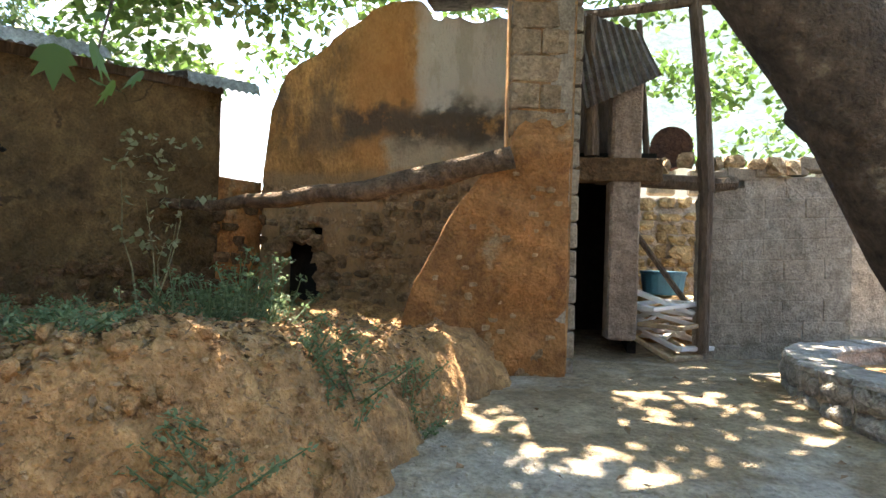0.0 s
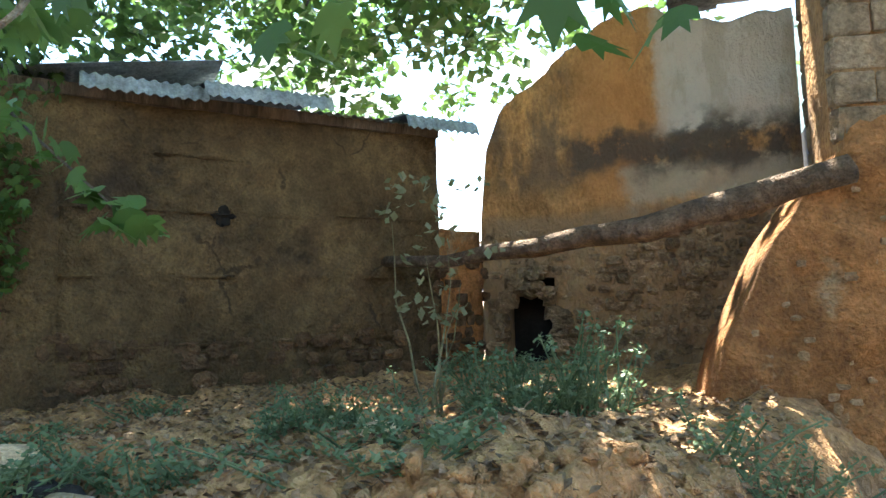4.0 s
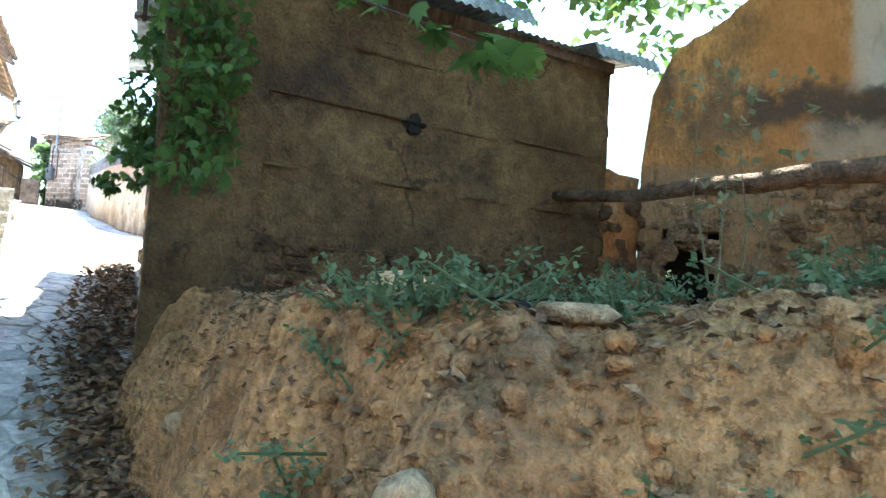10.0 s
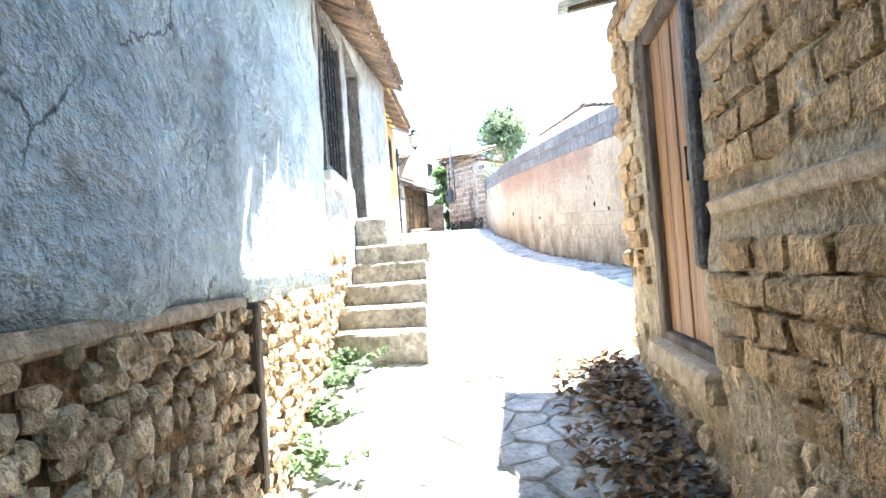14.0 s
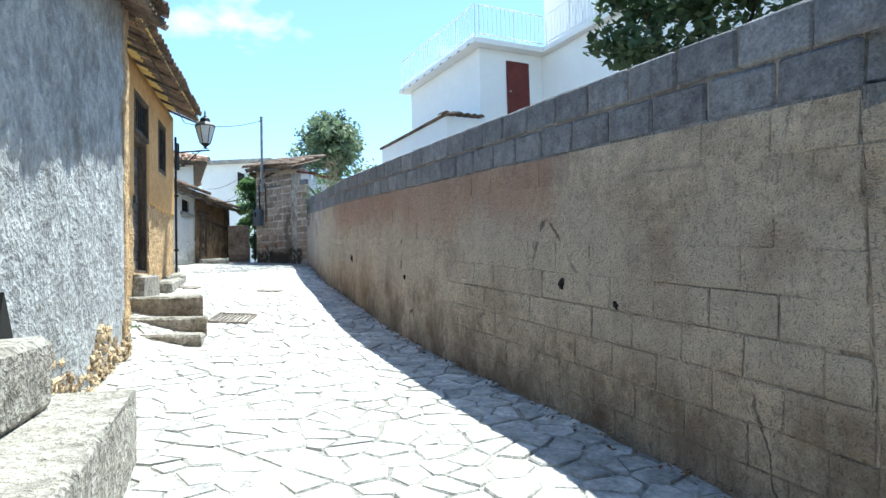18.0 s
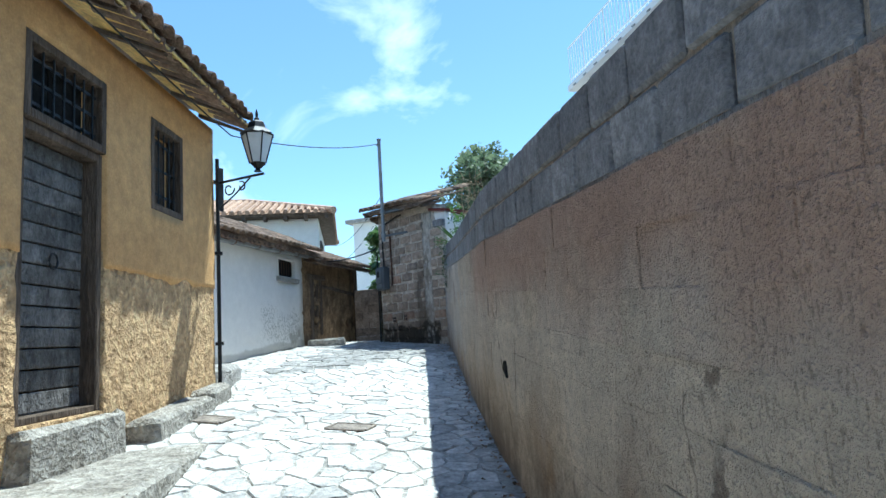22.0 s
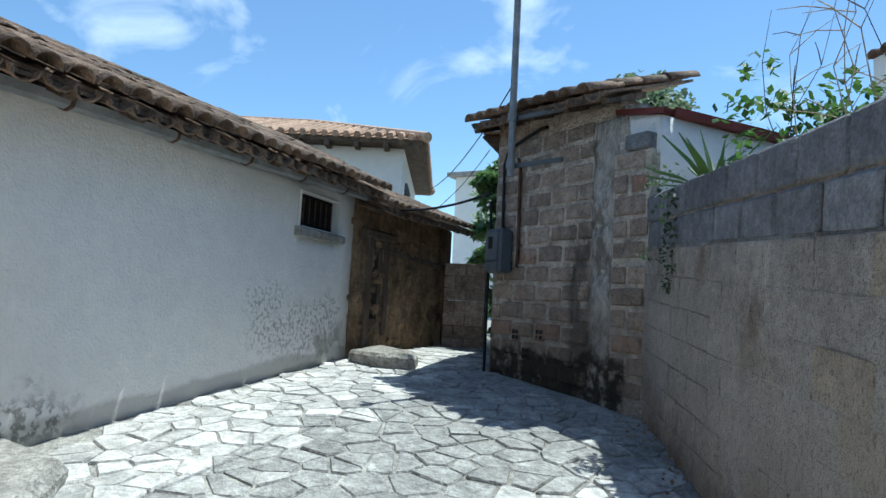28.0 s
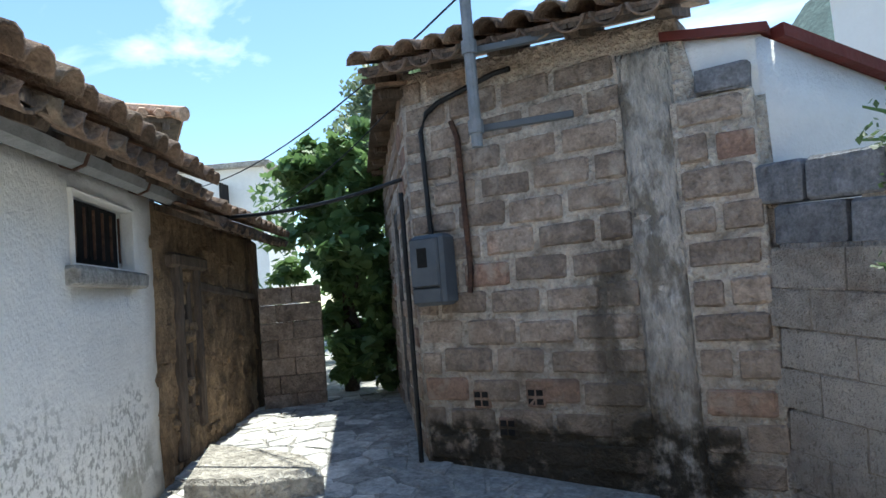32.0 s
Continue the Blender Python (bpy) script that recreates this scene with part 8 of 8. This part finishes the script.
vs = [(*fp(0, 0), 7.97), (*fp(8, 0), 7.97), (*fp(8, 6.4), 7.97), (*fp(0, 6.4), 7.97), (*ridge[0], 9.0), (*ridge[1], 9.0)]
part("roof", Shape().add(vs, [(0, 1, 5, 4), (1, 2, 5), (2, 3, 4, 5), (3, 0, 4), (3, 2, 1, 0)]), NEWTILE, fh)
tl = Shape()
for face, (o, d, run_len, r0, r1) in enumerate(((Vector((*fp(0, 0), 7.99)), F1, 8.0, ridge[0], ridge[1]), (Vector((*fp(0, 6.4), 7.99)), -F2, 6.4, ridge[0], ridge[0]))):
    n = int(run_len / 0.22)
    for i in range(n):
        p = o + Vector((d.x, d.y, 0)) * (0.11 + 0.22 * i)
        perp = Vector((F2.x, F2.y)) if face == 0 else Vector((F1.x, F1.y))
        s = 0.22 * i + 0.11
        reach = min(1.0, s / 3.0, (run_len - s) / 3.0) if face == 0 else min(1.0, s / 3.2, (run_len - s) / 3.2)
        q = p + Vector((perp.x * 3.1 * reach, perp.y * 3.1 * reach, 1.03 * reach))
        tl.tube([p + Vector((0, 0, 0.02)), q + Vector((0, 0, 0.02))], 0.075, 6)
stuff(part("roof_tile_cover", tl, NEWTILE, fh, tidy=False))
for a, b in ((fp(0, 0), ridge[0]), (fp(0, 6.4), ridge[0]), (fp(8, 0), ridge[1])):
    part("hip_ridge", Shape().tube([(*a, 8.02), (*b, 9.05)], 0.11, 8), NEWTILE, fh)
part("hip_ridge", Shape().tube([(*ridge[0], 9.05), (*ridge[1], 9.05)], 0.11, 8), NEWTILE, fh)
for k in range(13):
    q = fp(0.25 + 0.6 * k, 0.25)
    part("rafter_end", Shape().box((q.x, q.y, 7.84), (0.1, 0.4, 0.1), fyaw), OLDWOOD, fh)
w = fp(0.47, 1.7)
wn2 = part("window", Shape().box((w.x, w.y, 6.75), (0.06, 0.9, 1.1), fyaw, 0.01), GREYWOOD, fh, "closed grey shutters")
for k in range(9):
    q = fp(0.44, 1.7)
    part("slat", Shape().box((q.x, q.y, 6.3 + 0.11 * k), (0.05, 0.84, 0.07), fyaw, 0.005, 0, 0.3), GREYWOOD, wn2)
part("chimney", Shape().box((*fp(5.5, 4.5), 8.9), (0.5, 0.5, 1.0), fyaw, 0.02), WHITEPL, fh)

# white building seen through the gap beside the ruin
fb = thing("far_white_building", "small far white building with square dark windows", "building", (-10.5, 30, 2.0))
part("wall", Shape().box((-11.5, 30.0, 2.9), (9.0, 5.0, 3.4), 0.12, 0.02), WHITEPL, fb)
part("roof", Shape().box((-11.5, 30.0, 4.64), (9.4, 5.4, 0.08), 0.12, 0.02), NEWTILE, fb)
for x in (-13.8, -12.2, -10.6, -9.0):
    part("window", Shape().box((x, 27.35 + 0.12 * (x + 11.5), 3.35), (0.5, 0.2, 0.6), 0.12, 0.01), DARK, fb)
ab = thing("apartment_block", "distant flat-roofed building showing above the roofs", "building", (-52, 36, 3))
part("wall", Shape().box((-54.0, 37.5, 7.0), (5, 5, 10.0), 0.6, 0.02), WHITEPL, ab)
part("roof_slab", Shape().box((-54.0, 37.5, 12.1), (5.8, 5.8, 0.25), 0.6, 0.02), CEMENT, ab)
part("window", Shape().box((-51.9, 35.6, 10.6), (0.1, 1.4, 1.2), 0.6, 0.02), DARK, ab)
bh = thing("hedge", "dense green shrubs at the end of the alley", "shrub", (-33.0, 24.0, 4.0))
sh = Shape()
rnd = random.Random(66)
for k in range(60):
    leaves(sh, (-33.0 + rnd.uniform(-1.2, 1.4), 24.6 + rnd.uniform(-0.8, 1.6), 4.3 + rnd.uniform(0, 3.0)), 0.4, 34, 0.16, rnd)
stuff(part("foliage", sh, FIGLEAF, bh, tidy=False))

# ---- paving of the lane, stone by stone ----
LANE = [(-5.0, 1.5), (-6.9, 2.0), (-7.1, 5.5), (-12.3, 8.6), (-18.8, 12.9), (-18.6, 12.2), (-24.25, 16.3), (-25.4, 15.7), (-29.5, 19.6), (-31.75, 22.0), (-30.6, 23.2), (-28.25, 20.8), (-25.9, 20.75), (-23.5, 19.35), (-20.3, 17.25), (-15.85, 14.7), (-12.2, 12.7), (-10.9, 11.6), (-10.45, 10.0), (-6.9, 7.0), (-5.75, 6.1), (-5.0, 5.4), (-4.2, 4.95), (-3.2, 4.9), (-2.6, 1.5)]
pav = thing("pavement", "irregular pale flagstone paving with mortar joints", "pavement", (-15, 12, 2), kind="structure")
rnd = random.Random(2024)
SP = 0.23
cells = {}
for i in range(-147, -2):
    for j in range(2, 112):
        cells[(i, j)] = ((i + (0.5 if j % 2 else 0) + rnd.uniform(-0.46, 0.46)) * SP, (j + rnd.uniform(-0.46, 0.46)) * SP * 0.92)


def clip(poly, mx, my, nx2, ny2):
    out = []
    for k in range(len(poly)):
        p, q = poly[k], poly[(k + 1) % len(poly)]
        a, b = (p[0] - mx) * nx2 + (p[1] - my) * ny2, (q[0] - mx) * nx2 + (q[1] - my) * ny2
        if a <= 0:
            out.append(p)
        if a * b < 0:
            t = a / (a - b)
            out.append((p[0] + (q[0] - p[0]) * t, p[1] + (q[1] - p[1]) * t))
    return out


rest, worn, count = Shape(), Shape(), 0
for (i, j), (cx, cy) in cells.items():
    if not inside(cx, cy, LANE):
        continue
    poly = [(cx - 0.6, cy - 0.6), (cx + 0.6, cy - 0.6), (cx + 0.6, cy + 0.6), (cx - 0.6, cy + 0.6)]
    for di in (-2, -1, 0, 1, 2):
        for dj in (-2, -1, 0, 1, 2):
            if (di or dj) and (i + di, j + dj) in cells:
                ox, oy = cells[(i + di, j + dj)]
                L = math.hypot(ox - cx, oy - cy)
                g = 0.5 - 0.0105 / L
                poly = clip(poly, cx + (ox - cx) * g, cy + (oy - cy) * g, ox - cx, oy - cy)
    if len(poly) < 3:
        continue
    k = len(poly)
    z = -0.023 + rnd.uniform(-0.005, 0.006)
    tx, ty = rnd.uniform(-0.012, 0.012), rnd.uniform(-0.012, 0.012)
    ax, ay = sum(p[0] for p in poly) / k, sum(p[1] for p in poly) / k
    g0 = gz(ax, ay)
    gx, gy = (gz(ax + 0.2, ay) - gz(ax - 0.2, ay)) / 0.4 + tx, (gz(ax, ay + 0.2) - gz(ax, ay - 0.2)) / 0.4 + ty
    hz = lambda x, y: g0 + z + gx * (x - ax) + gy * (y - ay)
    poly = [(x + rnd.uniform(-0.012, 0.012), y + rnd.uniform(-0.012, 0.012)) for x, y in poly]
    vs = [(x, y, hz(x, y) - 0.06) for x, y in poly] + [(x, y, hz(x, y) - 0.012) for x, y in poly] + [(x + (ax - x) * 0.06, y + (ay - y) * 0.06, hz(x, y)) for x, y in poly]
    fs = [(q, (q + 1) % k, k + (q + 1) % k, k + q) for q in range(k)] + [(k + q, k + (q + 1) % k, 2 * k + (q + 1) % k, 2 * k + q) for q in range(k)] + [tuple(range(2 * k, 3 * k))]
    off = (cx + 25.4) * 0.689 + (cy - 15.7) * 0.725
    trod = cx < -25.0 and off + rnd.uniform(-0.35, 0.35) > 1.25
    if count < 300 and -27.5 < cx < -17.0 and cy > 0.69 * -cx + 0.2:
        part("flagstone", Shape().add(vs, fs), WORNFLAG if trod else FLAG, pav, tidy=False)
        count += 1
    else:
        (worn if trod else rest).add(vs, fs)
stuff(part("worn_flagstones", worn, WORNFLAG, pav, "worn grey flagstones half sunk in cement", tidy=False))
stuff(part("flagstones", rest, FLAG, pav, tidy=False))
